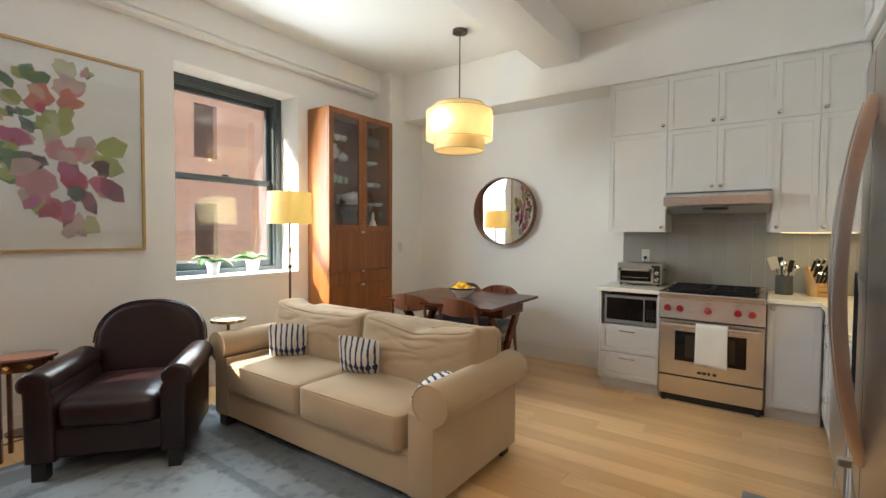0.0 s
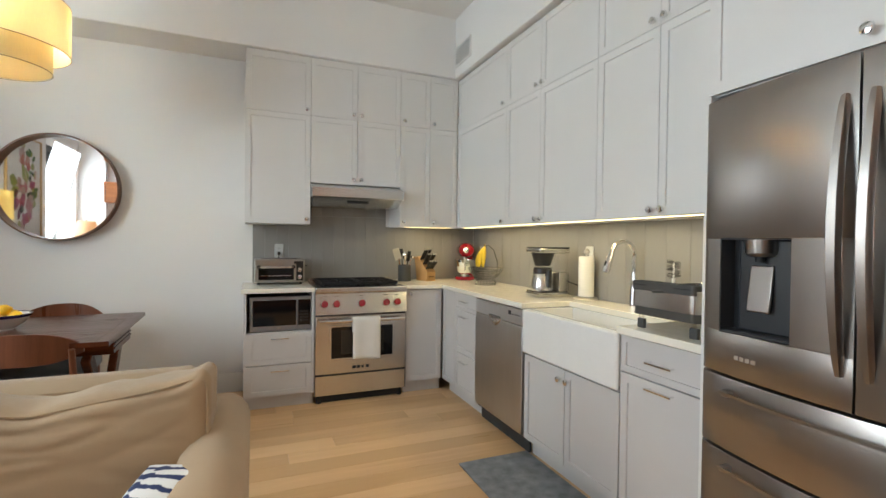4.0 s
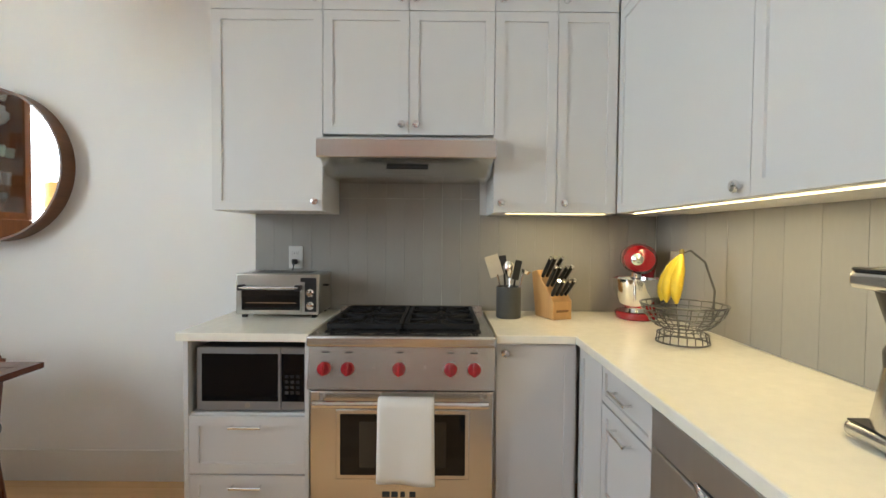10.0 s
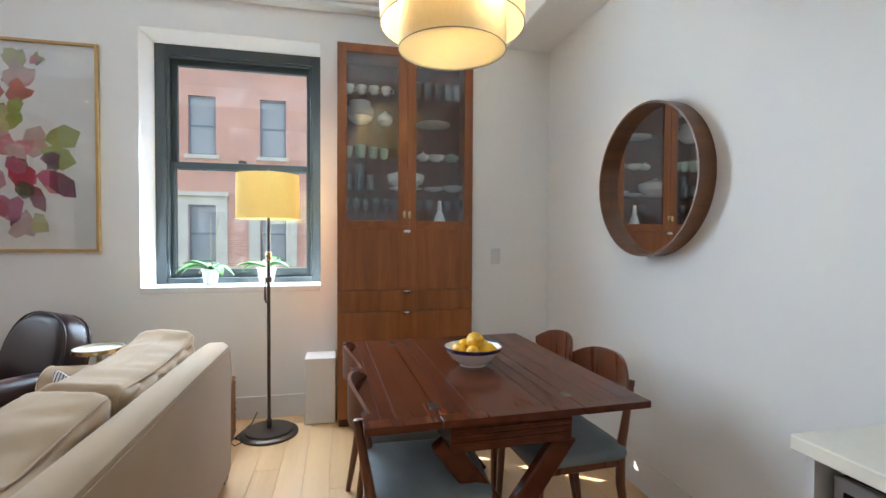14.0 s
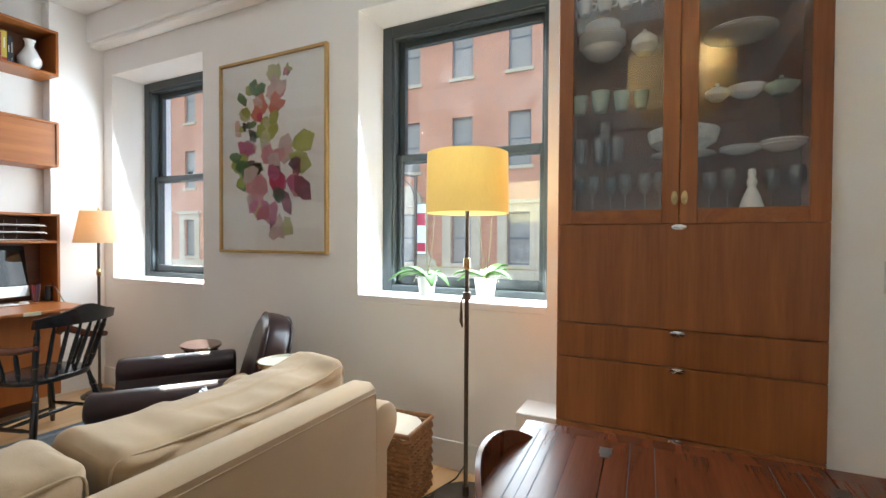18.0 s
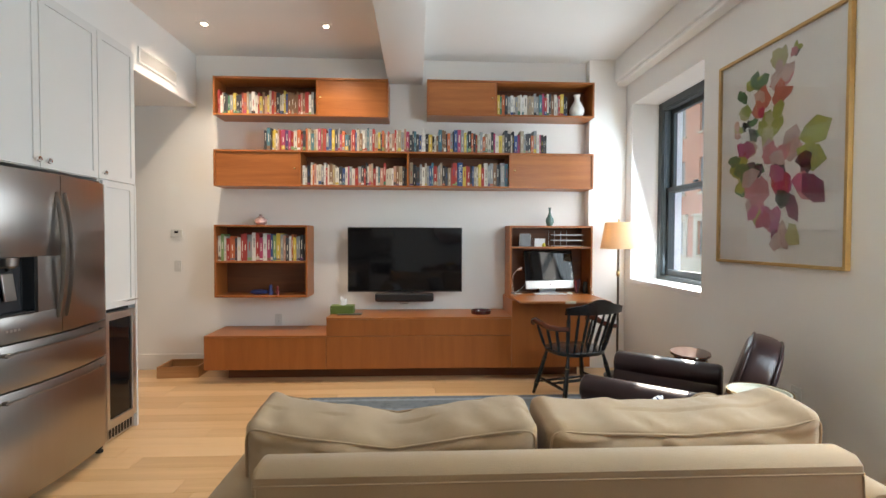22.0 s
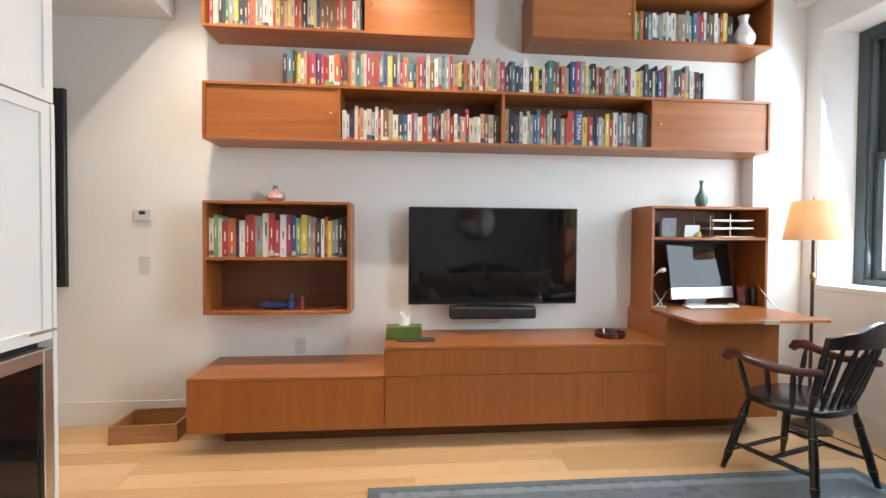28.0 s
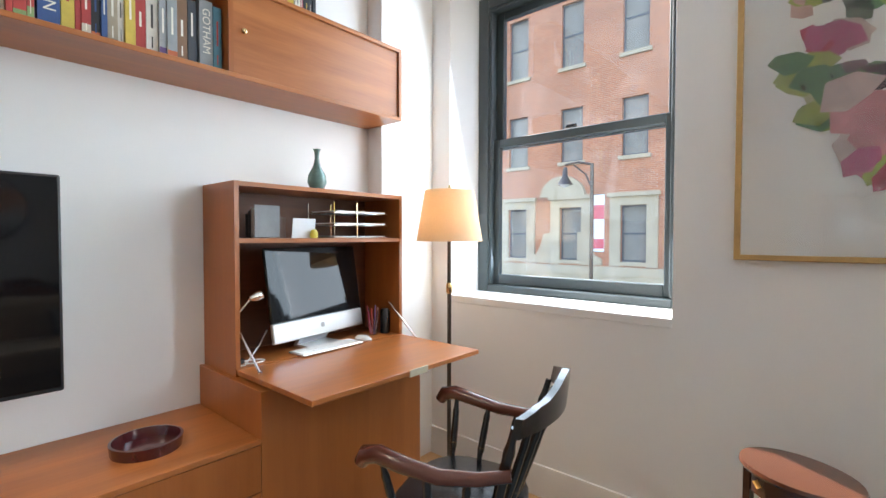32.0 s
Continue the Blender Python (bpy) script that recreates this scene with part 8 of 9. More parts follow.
# side table with inlay
WT = wood("inlaid_top", (0.10, 0.035, 0.018), (0.05, 0.016, 0.008), "x", 0.15, 1.0, 0.6)
INLAY = mat("maple_inlay", (0.55, 0.30, 0.08), 0.25, var=0.1, coat=0.4)
st = thing("oval_side_table", "small oval inlaid wooden side table by the armchair", "side table", pose(-3.46, 1.01, 0, 0, 0, 60) @ Matrix.Diagonal((0.80, 0.86, 1, 1)))
part("top", moved(lathe([(0.0, 0.605), (0.20, 0.605), (0.206, 0.613), (0.20, 0.623), (0.0, 0.624)], 40, cap=False), Matrix.Diagonal((1.0, 0.72, 1, 1))), WT, st)
part("apron", moved(lathe([(0.175, 0.538), (0.175, 0.605), (0.165, 0.605), (0.165, 0.538), (0.175, 0.538)], 40, cap=False), Matrix.Diagonal((1.0, 0.70, 1, 1))), WT, st)
for i in range(8):
    a = 2 * math.pi * (i + 0.5) / 8
    m_ = Matrix.Translation((0.176 * math.cos(a), 0.1235 * math.sin(a), 0.571)) @ pose(0, 0, 0, 90, 0, math.degrees(math.atan2(math.sin(a) / 0.70, math.cos(a))) + 90)
    part("inlay", moved(prism([(-0.024, 0), (0, -0.014), (0.024, 0), (0, 0.014)], -0.001, 0.001), m_), INLAY, st, "pale diamond inlay")
for sx, sy in ((1, 1), (1, -1), (-1, 1), (-1, -1)):
    part("leg", box(sx * 0.125 - 0.014, sx * 0.125 + 0.014, sy * 0.085 - 0.014, sy * 0.085 + 0.014, 0.0, 0.605, 0.002), WT, st)
part("lower_shelf", moved(lathe([(0.0, 0.14), (0.13, 0.14), (0.13, 0.152), (0.0, 0.153)], 32, cap=False), Matrix.Diagonal((1.0, 0.70, 1, 1))), WT, st)

dt = thing("drink_table", "slim brass drink table beside the sofa arm", "side table", pose(-3.11, 2.11, 0) @ Matrix.Diagonal((1.2, 1.2, 1, 1)))
part("top", lathe([(0.0, 0.700), (0.098, 0.700), (0.102, 0.706), (0.102, 0.724), (0.096, 0.724), (0.095, 0.712), (0.0, 0.711)], 36, cap=False), mat("pale_top", (0.62, 0.60, 0.50), 0.3), dt)
part("rim", lathe([(0.102, 0.702), (0.106, 0.706), (0.106, 0.726), (0.1015, 0.727)], 36, cap=False), BRASS, dt)
part("stem", tube([(0, 0, 0.01), (0, 0, 0.70)], 0.010, 10), BRASS, dt)
part("base", lathe([(0.0, 0.0), (0.085, 0.0), (0.085, 0.010), (0.02, 0.018), (0.0, 0.018)], 32, cap=False), BRASS, dt)

# woven basket
WICK = mat("woven_reed", (0.22, 0.105, 0.04), 0.8, var=0.35, scale=30, bump=0.6, bump_scale=90)
bk = thing("woven_basket", "rectangular woven reed basket holding a cream blanket", "basket", pose(-3.435, 2.50, 0, 0, 0, 4) @ Matrix.Diagonal((0.70, 1, 1, 1)))
part("liner", box(-0.195, 0.195, -0.20, 0.20, 0.02, 0.30), WICK, bk)
strand = mat("reed_strand", (0.26, 0.125, 0.05), 0.7, var=0.3, scale=20)
bm = bmesh.new()
nrow = 15
for r in range(nrow):
    z = 0.015 + r * 0.0235
    peri = []
    for side in range(4):
        for i in range(16):
            s = -1 + 2 * i / 16
            k = 0.008 * (1 if (i + r) % 2 else -1)
            hw, hd = 0.205 + k, 0.21 + k
            peri.append(((s * 0.205, -hd), (hw, s * 0.21), (-s * 0.205, hd), (-hw, -s * 0.21))[side])
    tube([(x, y, z) for x, y in peri], 0.0135, 5, bm=bm, closed=True)
tagged(part("weave", bm, strand, bk), kind="stuff")
part("rim", tube([(x, y, 0.372) for x, y in ((-0.21, -0.215), (0.21, -0.215), (0.21, 0.215), (-0.21, 0.215))], 0.014, 8, closed=True), strand, bk)
part("handle_hole", box(0.214, 0.222, -0.05, 0.05, 0.27, 0.32, 0.003), GAP, bk)
bl = thing("blanket", "folded cream blanket in the basket", "blanket", pose(-3.435, 2.50, 0.30) @ Matrix.Diagonal((0.70, 1, 1, 1)))
part("cloth", soft_box(0.37, 0.38, 0.16, 0.06, 0.02, 0.012, 12, 4.0), mat("cream_wool", (0.66, 0.58, 0.46), 0.95, var=0.06, bump=0.5, bump_scale=200), bl)
bc = thing("lamp_cable", "dark cable from the floor lamp by the basket", "cable")
part("cord", tube([(-3.53, 2.80, 0.012), (-3.45, 2.74, 0.006), (-3.40, 2.80, 0.006), (-3.34, 2.76, 0.006), (-3.38, 2.70, 0.03), (-3.42, 2.72, 0.006), (-3.70, 2.80, 0.006), (-3.79, 2.82, 0.05)], 0.004, 6), BLACK, bc)

# orchids on the sill
LEAF = mat("orchid_leaf", (0.075, 0.19, 0.035), 0.5, var=0.25, scale=6, spec=0.3)
STEM = mat("orchid_stem", (0.16, 0.14, 0.05), 0.7)


def leaf_mesh(length, width, droop, material):
    bm = bmesh.new()
    rows = []
    for i in range(9):
        s = i / 8
        w = width * math.sin(math.pi * min(0.98, 0.10 + s * 0.9)) ** 0.7
        x, z = length * s * (1 - 0.15 * droop * s), length * (0.55 * s - droop * s * s)
        rows.append([bm.verts.new((x, j * w / 2, z + 0.25 * abs(j) * w)) for j in (-1, 0, 1)])
    for a, b in zip(rows, rows[1:]):
        for j in range(2):
            bm.faces.new((a[j], a[j + 1], b[j + 1], b[j]))
    return bm


def orchid(x, y, seed, pot_r, h):
    rng = random.Random(seed)
    o = thing("orchid_plant", "leafy orchid without blooms in a white pot on the sill", "plant", pose(x, y, 0.9805))
    part("pot", lathe([(0.0, 0.0), (pot_r * 0.72, 0.0), (pot_r * 0.75, 0.006), (pot_r, h), (pot_r * 0.95, h + 0.002), (pot_r * 0.9, h - 0.01), (0.0, h - 0.015)], 28, cap=False), CERAMIC, o)
    part("bark", lathe([(0.0, h - 0.006), (pot_r * 0.90, h - 0.012)], 20, cap=False), mat("bark_chips", (0.10, 0.055, 0.03), 0.9, var=0.4, scale=60, bump=0.6), o)
    for i in range(7):
        a = rng.uniform(0, 360) if i > 1 else (80 if i else -95)
        ob = part("leaf", leaf_mesh(rng.uniform(0.19, 0.28), rng.uniform(0.065, 0.085), rng.uniform(0.35, 0.75), LEAF), LEAF, o, smooth=True)
        ob.matrix_basis = Matrix.Translation((0, 0, h - 0.005)) @ pose(0, 0, 0, 0, rng.uniform(-12, 8), a)
        so = ob.modifiers.new("thick", "SOLIDIFY")
        so.thickness = 0.003
    for i in range(2):
        dx, dy = rng.uniform(-0.02, 0.02), rng.uniform(-0.05, 0.05)
        part("flower_stem", tube([(0.01 * i, 0.01, h - 0.01), (dx * 0.6, dy * 0.7, h + 0.15), (dx, dy, h + 0.30), (dx * 1.6 + 0.02, dy * 1.5, h + 0.40)], [0.003, 0.0025, 0.002, 0.0015], 6), STEM, o)
    for i in range(5):
        a = rng.uniform(0, 6.28)
        part("air_root", tube([(0.02 * math.cos(a), 0.02 * math.sin(a), h), (pot_r * 1.1 * math.cos(a), pot_r * 1.1 * math.sin(a), h + 0.012), (pot_r * 1.35 * math.cos(a), pot_r * 1.35 * math.sin(a), h - 0.03)], 0.0025, 5), mat("air_root_skin", (0.42, 0.42, 0.33), 0.7), o)
    return o


orchid(-3.985, 2.46, 4, 0.062, 0.115)
orchid(-3.985, 2.86, 9, 0.068, 0.125)

# china inside the cabinet
def china(name, label, cat, y, z, x, profile, material=CERAMIC, n=1, step=0.0):
    for i in range(n):
        c = thing(name, label, cat, pose(x, y, z + i * step), group="china in the cabinet")
        part("body", lathe(profile, 24, cap=False), material, c)


PLATE = [(0.0, 0.0), (0.05, 0.0), (0.10, 0.012), (0.12, 0.016), (0.118, 0.019), (0.06, 0.007), (0.0, 0.006)]
BOWLP = [(0.0, 0.0), (0.03, 0.0), (0.055, 0.02), (0.068, 0.045), (0.065, 0.045), (0.045, 0.02), (0.0, 0.008)]
CUP = [(0.0, 0.0), (0.022, 0.0), (0.03, 0.02), (0.036, 0.06), (0.033, 0.06), (0.026, 0.02), (0.0, 0.008)]
WINE = [(0.0, 0.0), (0.032, 0.001), (0.004, 0.008), (0.004, 0.07), (0.028, 0.095), (0.033, 0.125), (0.027, 0.165), (0.0255, 0.165), (0.031, 0.125), (0.0, 0.085)]
TUMB = [(0.0, 0.0), (0.028, 0.0), (0.033, 0.11), (0.031, 0.11), (0.026, 0.006), (0.0, 0.006)]
CLEAR = pane_glass("stemware_glass", (0.85, 0.88, 0.88), 0.18)
CELA = mat("pale_green_glaze", (0.38, 0.48, 0.38), 0.2, var=0.1, coat=0.3)
S0, S1, S2, S3, S4 = 1.4625, 1.6885, 1.9135, 2.1685, 2.3885
hxm = -3.64
china("serving_bowl", "white serving bowl under the plates", "bowl", 3.56, S3, hxm, [(r * 1.35, z * 1.1) for r, z in BOWLP], CERAMIC, 1)
china("dinner_plate", "white dinner plate in a stack on the bowl", "plate", 3.56, S3 + 0.0495, hxm, [(r * 0.86, z * 0.9) for r, z in PLATE], CERAMIC, 6, 0.009)
china("side_plate", "white side plate on top of the dinner plates", "plate", 3.56, S3 + 0.1045, hxm, [(r * 0.66, z * 0.8) for r, z in PLATE], CERAMIC, 6, 0.008)
for i, y in enumerate((3.48, 3.57, 3.66, 3.75)):
    china("tea_cup", "white tea cup with a handle on the top shelf", "cup", y, S4, hxm, CUP)
    part("cup_handle", tube([(0, 0.034, 0.05), (0, 0.055, 0.045), (0, 0.05, 0.02), (0, 0.028, 0.018)], 0.004, 6), CERAMIC, bpy.data.objects["tea_cup" if i == 0 else f"tea_cup.{i:03d}"])
for y in (3.98, 4.06, 4.14, 4.22, 4.29):
    china("tumbler", "clear tall drinking glass on the top shelf", "glass", y, S4, hxm, TUMB, CLEAR)
china("teapot", "small white teapot on the shelf", "teapot", 3.74, S3, hxm, [(0.0, 0), (0.035, 0.0), (0.058, 0.03), (0.055, 0.06), (0.03, 0.085), (0.008, 0.092), (0.01, 0.104), (0.0, 0.106)])
china("platter", "shallow white platter on the shelf", "platter", 4.10, S3, hxm, [(r * 1.1, z) for r, z in PLATE], CERAMIC, 2, 0.01)
for y, r in ((3.47, 1.0), (3.56, 1.15), (3.65, 1.0), (3.73, 0.9)):
    china("green_beaker", "pale green glazed beaker on a shelf", "beaker", y, S2, hxm + 0.05, [(a * r, b * 1.35 * r) for a, b in CUP], CELA)
china("sugar_bowl", "white lidded sugar bowl on a shelf", "bowl", 4.02, S2, hxm + 0.03, [(0.0, 0), (0.025, 0), (0.045, 0.02), (0.045, 0.04), (0.02, 0.055), (0.006, 0.06), (0.008, 0.07), (0.0, 0.072)])
china("gravy_boat", "white handled porcelain dish on a shelf", "dish", 4.12, S2, hxm + 0.03, BOWLP)
china("lidded_dish", "pale green lidded dish with a knob", "dish", 4.24, S2, hxm + 0.02, [(0.0, 0), (0.03, 0), (0.06, 0.03), (0.062, 0.04), (0.03, 0.058), (0.006, 0.062), (0.008, 0.075), (0.0, 0.077)], CELA)
china("soup_tureen", "white porcelain tureen with a painted pattern", "tureen", 3.895, S1 + 0.0145, hxm, [(0.0, 0), (0.065, 0.0), (0.072, 0.01), (0.130, 0.05), (0.142, 0.095), (0.138, 0.105), (0.08, 0.13), (0.014, 0.138), (0.017, 0.152), (0.0, 0.154)], mat("painted_porcelain", (0.66, 0.70, 0.70), 0.15, var=0.12, scale=30, coat=0.4))
china("serving_plate", "white serving plate under the tureen", "plate", 3.895, S1, hxm, [(r * 1.05, z) for r, z in PLATE], CERAMIC)
china("serving_plate", "white serving plate on a glass shelf", "plate", 4.105, S1, hxm + 0.02, [(r * 0.62, z) for r, z in PLATE], CERAMIC, 2, 0.011)
china("serving_plate", "fluted white serving plate", "plate", 4.25, S1, hxm + 0.02, [(r * 0.66, z * 1.6) for r, z in PLATE], CERAMIC, 2, 0.014)
for y in (3.47, 3.55, 3.63):
    china("tumbler", "clear drinking glass in the cabinet", "glass", y, S1, hxm + 0.03, TUMB, CLEAR)
china("flower_vase", "clear straight glass vase on a shelf", "vase", 3.56, S1, hxm - 0.07, [(0.0, 0), (0.04, 0), (0.042, 0.20), (0.04, 0.20), (0.038, 0.006), (0.0, 0.006)], CLEAR)
for y in (3.46, 3.53, 3.60, 3.67, 3.75, 3.81, 4.0, 4.06, 4.22, 4.29):
    china("wine_glass", "clear stemmed wine glass on the lowest shelf", "glass", y, S0, hxm + (0.05 if int(y * 100) % 2 else -0.03), WINE, CLEAR)
china("figurine", "small white porcelain figurine", "figurine", 4.14, S0, hxm + 0.07, [(0.0, 0), (0.045, 0.0), (0.03, 0.05), (0.014, 0.085), (0.02, 0.105), (0.012, 0.125), (0.015, 0.14), (0.012, 0.155), (0.0, 0.16)])
yl = [o for o in bpy.data.objects if o.name == "floor_lamp"][0]
part("clamp", lathe([(0.012, 1.035), (0.022, 1.037), (0.022, 1.072), (0.012, 1.074)], 14), BRONZE, yl)
part("pull_handle", tube([(0.024, -0.012, 1.05), (0.028, -0.018, 1.02), (0.022, -0.02, 0.98), (0.028, -0.018, 0.93), (0.020, -0.014, 0.90)], [0.005, 0.004, 0.007, 0.009, 0.004], 8), BRONZE, yl)
# door pulls of the china cabinet
for y in (hm - 0.018, hm + 0.018):
    part("pull", moved(lathe([(0.012, 0.0), (0.012, 0.006), (0.0, 0.010)], 16, cap=False), Matrix.Translation((hx, y, 1.505)) @ pose(0, 0, 0, 0, 90) @ Matrix.Diagonal((2.4, 1.0, 1, 1))), BRASS, hutch, "oval brass pull")


# the street outside: a brick building opposite, a street lamp with a banner
BX = -26.0
structure("ground", box(-400, WX - 0.46, -400, 400, -3.3, -3.1), mat("asphalt", (0.06, 0.06, 0.062), 0.9, var=0.15, scale=2, bump=0.3), "grey asphalt street outside")
structure("pavement", box(BX, BX + 4.0, -60, 60, -3.1, -2.95), mat("concrete_paving", (0.30, 0.29, 0.27), 0.9, var=0.1, scale=1.5, bump=0.2), "concrete pavement along the opposite building")


def brick_mat():
    m = bpy.data.materials.new("brick")
    m.use_nodes = True
    nt = m.node_tree
    b = nt.nodes["Principled BSDF"]
    b.inputs["Roughness"].default_value = 0.85
    tc = nt.nodes.new("ShaderNodeTexCoord")
    br = nt.nodes.new("ShaderNodeTexBrick")
    br.inputs["Scale"].default_value = 1.0
    br.inputs["Brick Width"].default_value, br.inputs["Row Height"].default_value, br.inputs["Mortar Size"].default_value = 0.30, 0.10, 0.012
    br.inputs["Color1"].default_value, br.inputs["Color2"].default_value, br.inputs["Mortar"].default_value = (0.50, 0.185, 0.082, 1), (0.39, 0.128, 0.056, 1), (0.48, 0.31, 0.20, 1)
    sep, com = nt.nodes.new("ShaderNodeSeparateXYZ"), nt.nodes.new("ShaderNodeCombineXYZ")
    nt.links.new(tc.outputs["Object"], sep.inputs[0])
    nt.links.new(sep.outputs["Y"], com.inputs["X"])
    nt.links.new(sep.outputs["Z"], com.inputs["Y"])
    nt.links.new(com.outputs[0], br.inputs["Vector"])
    ns = nt.nodes.new("ShaderNodeTexNoise")
    ns.inputs["Scale"].default_value, ns.inputs["Detail"].default_value = 0.5, 5
    nt.links.new(tc.outputs["Object"], ns.inputs["Vector"])
    mr = nt.nodes.new("ShaderNodeMapRange")
    mr.inputs["To Min"].default_value, mr.inputs["To Max"].default_value = 0.75, 1.25
    nt.links.new(ns.outputs[0], mr.inputs[0])
    hs = nt.nodes.new("ShaderNodeHueSaturation")
    nt.links.new(mr.outputs[0], hs.inputs["Value"])
    nt.links.new(br.outputs[0], hs.inputs["Color"])
    nt.links.new(hs.outputs[0], b.inputs["Base Color"])
    return m


BRICK = brick_mat()
STONE = mat("limestone", (0.46, 0.36, 0.23), 0.8, var=0.08, scale=1.5, bump=0.2)
SASH = mat("building_sash", (0.10, 0.10, 0.10), 0.5)
BLIND = mat("window_blind", (0.24, 0.21, 0.165), 0.7, var=0.08, scale=2)
house = thing("brick_building", "red brick building opposite with limestone window surrounds", "building")
YS = [-0.73 - 3.45 * k for k in range(-4, 19)]
ROWS_Z = ((0.03, 2.98), (5.55, 8.55), (10.85, 14.4))
holes = [(y, y + 1.31, z0, z1) for y in YS for z0, z1 in ROWS_Z]
part("wall", wall_with_holes("x", BX - 0.45, 0.45, -75, 32, -3, 18.5, holes), BRICK, house)
part("roof", box(BX - 9, BX + 0.2, -75, 32, 18.5, 19.0), STONE, house, "stone cornice")
part("back_wall", box(BX - 9, BX - 8.8, -75, 32, -3, 18.5), BRICK, house)
part("belt_course", box(BX, BX + 0.14, -75, 32, -0.75, -0.25), STONE, house, "limestone band")
part("plinth", box(BX, BX + 0.08, -75, 32, -3.0, -0.75), STONE, house, "limestone base")
unit = {}
for y in YS:
    for r, (z0, z1) in enumerate(ROWS_Z):
        if not (-62 < y < 13):
            continue
        w = new("window")
        w.parent = house
        w.location = (BX, y, z0)
        h = z1 - z0
        for nm, key, b, mt_ in (("sash", "a", (-0.24, -0.18, 0.0, 0.10, 0, h), SASH), ("sash", "b", (-0.24, -0.18, 1.21, 1.31, 0, h), SASH), ("sash", "c", (-0.24, -0.18, 0.10, 1.21, h - 0.12, h), SASH),
                                ("sash", "d", (-0.24, -0.17, 0.10, 1.21, h / 2 - 0.05, h / 2 + 0.05), SASH), ("sash", "e", (-0.24, -0.18, 0.10, 1.21, 0, 0.1), SASH),
                                ("pane", "p", (-0.22, -0.21, 0.10, 1.21, 0.1, h - 0.12), BLIND), ("sill", "s", (-0.2, 0.12, -0.15, 1.46, -0.20, 0.0), STONE)):
            k = (key, r)
            if k not in unit:
                bm = box(*b)
                me = bpy.data.meshes.new(nm)
                bm.to_mesh(me)
                bm.free()
                me.materials.append(mt_)
                unit[k] = me
            o = new(nm, unit[k])
            o.parent = w
        if r == 0:
            for nm, b in (("surround", (0.0, 0.12, -0.55, 0.0, -0.25, h + 0.45)), ("surround", (0.0, 0.12, 1.31, 1.86, -0.25, h + 0.45)), ("surround", (0.0, 0.12, 0.0, 1.31, h, h + 0.45)), ("cornice", (0.0, 0.28, -0.65, 1.96, h + 0.45, h + 0.66))):
                k = (nm, b)
                if k not in unit:
                    bm = box(*b)
                    me = bpy.data.meshes.new(nm)
                    bm.to_mesh(me)
                    bm.free()
                    me.materials.append(STONE)
                    unit[k] = me
                o = new(nm, unit[k])
                o.parent = w
# arched pediment over one window, with scrolls at its foot
yc = -0.73 - 3.45 * 3 + 0.30
ped = [(yc - 0.1 + 1.35 * math.cos(radians(a)), 3.60 + 1.15 * math.sin(radians(a))) for a in range(0, 181, 12)]
own = prism(ped, BX, BX + 0.30)
moved(own, Matrix(((0, 0, 1, 0), (1, 0, 0, 0), (0, 1, 0, 0), (0, 0, 0, 1))))
bmesh.ops.recalc_face_normals(own, faces=own.faces)
part("pediment", own, STONE, house, "arched limestone pediment")
for s in (-1, 1):
    sc_ = [(yc + s * 0.8, -0.2), (yc + s * 2.2, -0.2), (yc + s * 2.15, 0.15), (yc + s * 1.75, 0.35), (yc + s * 1.45, 0.9), (yc + s * 1.3, 1.5), (yc + s * 0.8, 1.6)]
    if s < 0:
        sc_.reverse()
    own = prism(sc_, BX, BX + 0.13)
    moved(own, Matrix(((0, 0, 1, 0), (1, 0, 0, 0), (0, 1, 0, 0), (0, 0, 0, 1))))
    bmesh.ops.recalc_face_normals(own, faces=own.faces)
    part("scroll", own, STONE, house)

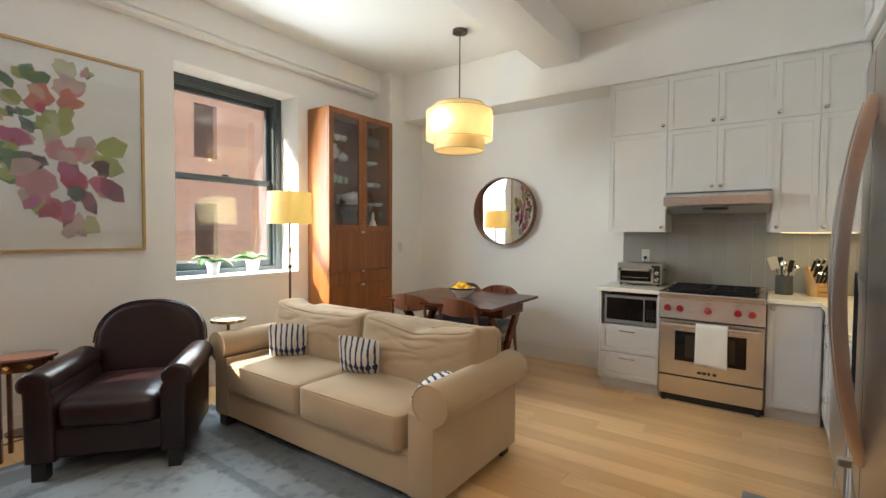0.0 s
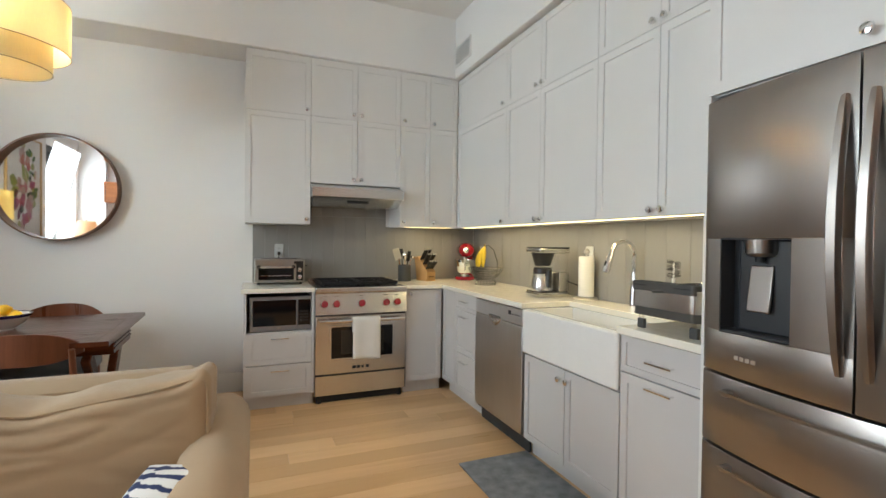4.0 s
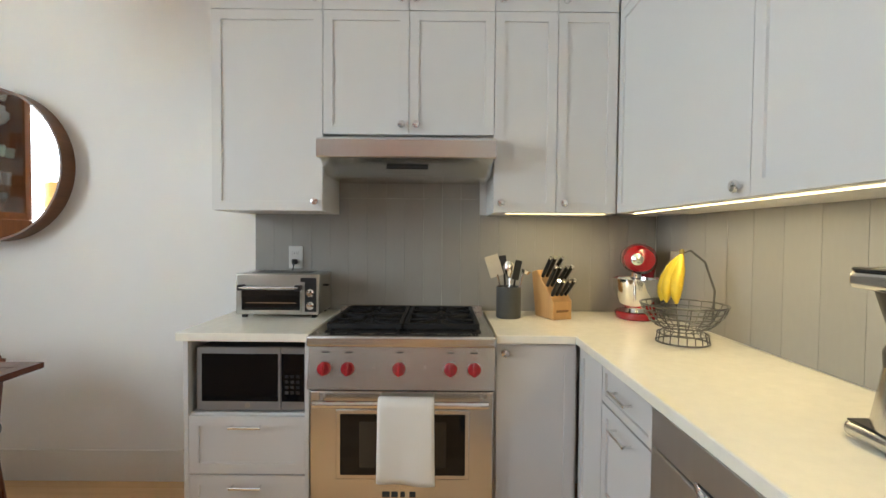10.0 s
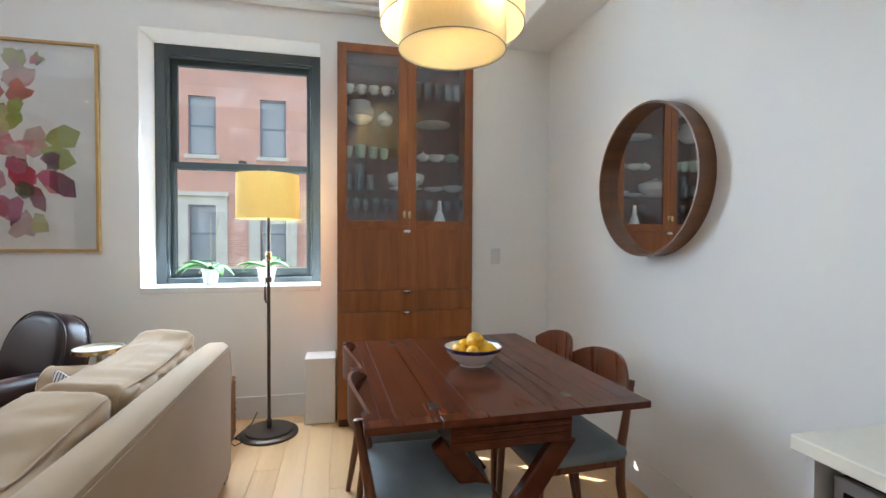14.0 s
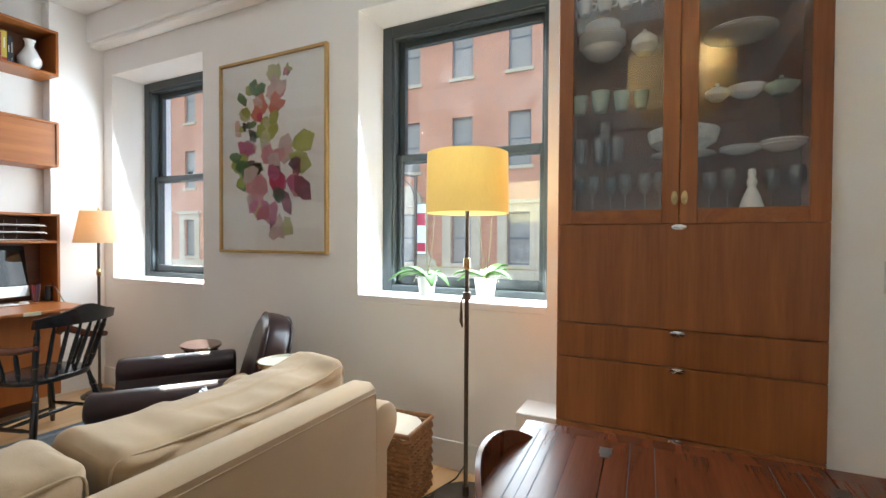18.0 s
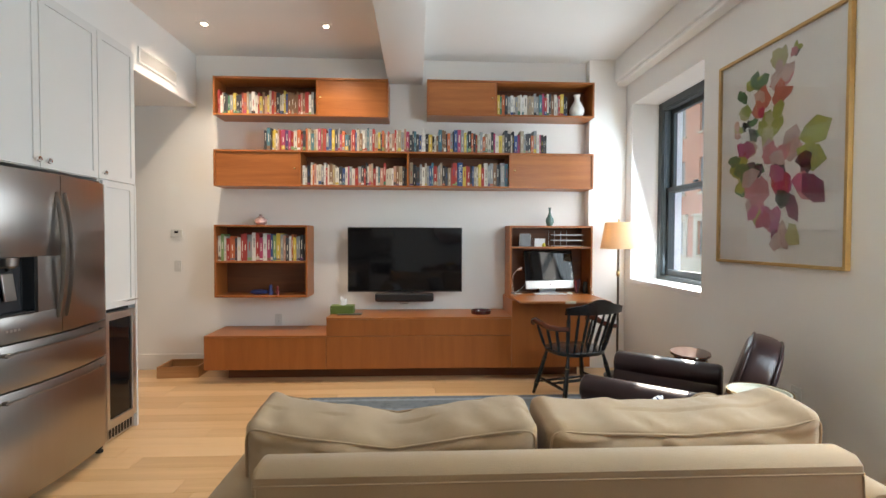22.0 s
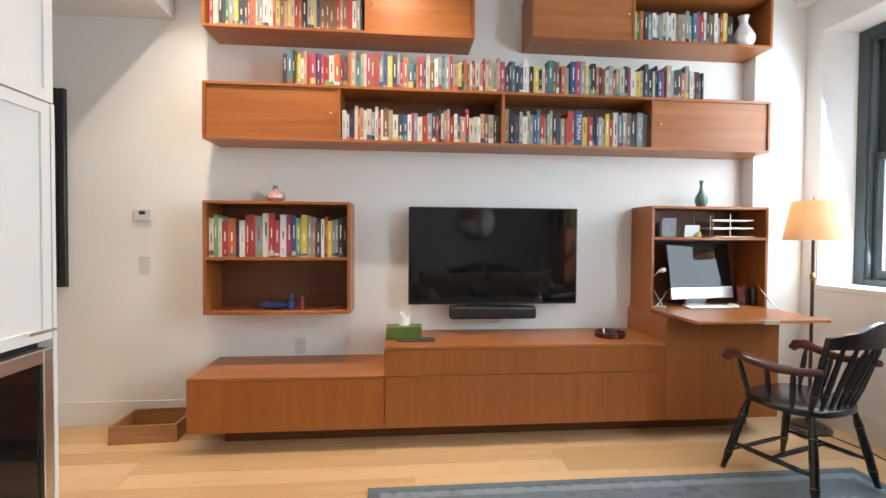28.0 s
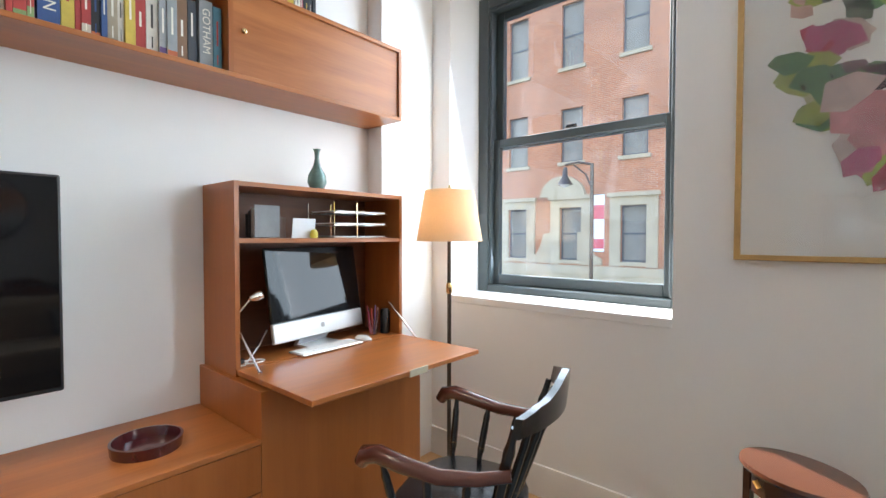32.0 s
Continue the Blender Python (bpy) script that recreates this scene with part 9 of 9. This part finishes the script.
lampost = thing("street_lamp", "dark iron street lamp with a bell lantern and banner arm", "street lamp", pose(-20.0, -6.67, -3.1))
part("pole", tube([(0, 0, 0), (0, 0, 7.45)], 0.075, 12), BRONZE, lampost)
part("arm", tube([(0, 0, 7.4), (0, -0.6, 7.55), (0, -1.19, 7.5)], 0.05, 8, bm=tube([(0, 0, 6.4), (0, -0.25, 7.0), (0, -0.8, 7.45)], 0.035, 8)), BRONZE, lampost)
part("lantern", moved(lathe([(0.05, 0.75), (0.10, 0.7), (0.12, 0.35), (0.30, 0.05), (0.34, 0.0), (0.0, 0.02)], 20, cap=False), pose(0, -1.19, 6.65)), BRONZE, lampost)
part("globe", moved(lathe([(0.0, -0.12), (0.16, -0.06), (0.22, 0.02)], 16, cap=False), pose(0, -1.19, 6.65)), CERAMIC, lampost)
bn_ = thing("street_banner", "white and red banner on the street lamp", "banner", pose(-20.0, -6.60, 0))
part("cloth", box(-0.01, 0.01, 0.03, 0.46, 0.72, 3.05), WHITEP, bn_)
part("bracket", tube([(0, -0.075, 3.04), (0, 0.47, 3.06)], 0.015, 8), BRONZE, bn_)
part("bracket", tube([(0, -0.075, 0.73), (0, 0.47, 0.71)], 0.015, 8), BRONZE, bn_)
part("stripe", box(0.011, 0.014, 0.03, 0.46, 2.05, 2.62), mat("banner_red", (0.55, 0.03, 0.06), 0.6), bn_)
part("stripe", box(0.011, 0.014, 0.03, 0.46, 0.85, 1.25), mat("banner_red_b", (0.55, 0.03, 0.06), 0.6), bn_)


# oak planks, each a piece of the floor
random.seed(7)
PW = 0.142
shared = {}
y, row = SY, 0
while y < NY:
    x = WX - random.uniform(0.0, 1.6)
    east = 2.4 if y < -0.02 else EX
    while x < 2.4:
        length = random.choice((1.2, 1.5, 1.8, 2.1, 2.4))
        a, b = max(x, WX), min(x + length, east)
        if b - a > 0.05:
            key = round(b - a, 4)
            if key not in shared:
                bm = box(0.0006, key - 0.0006, 0.0006, min(PW, NY - y) - 0.0006, -0.018, 0.0, 0.0009)
                me = bpy.data.meshes.new("plank")
                bm.to_mesh(me)
                bm.free()
                me.materials.append(OAK)
                shared[key] = me
            ob = new("plank", shared[key])
            ob.parent = floor
            ob.location = (a, y, 0)
        x += length
    y += PW
    row += 1
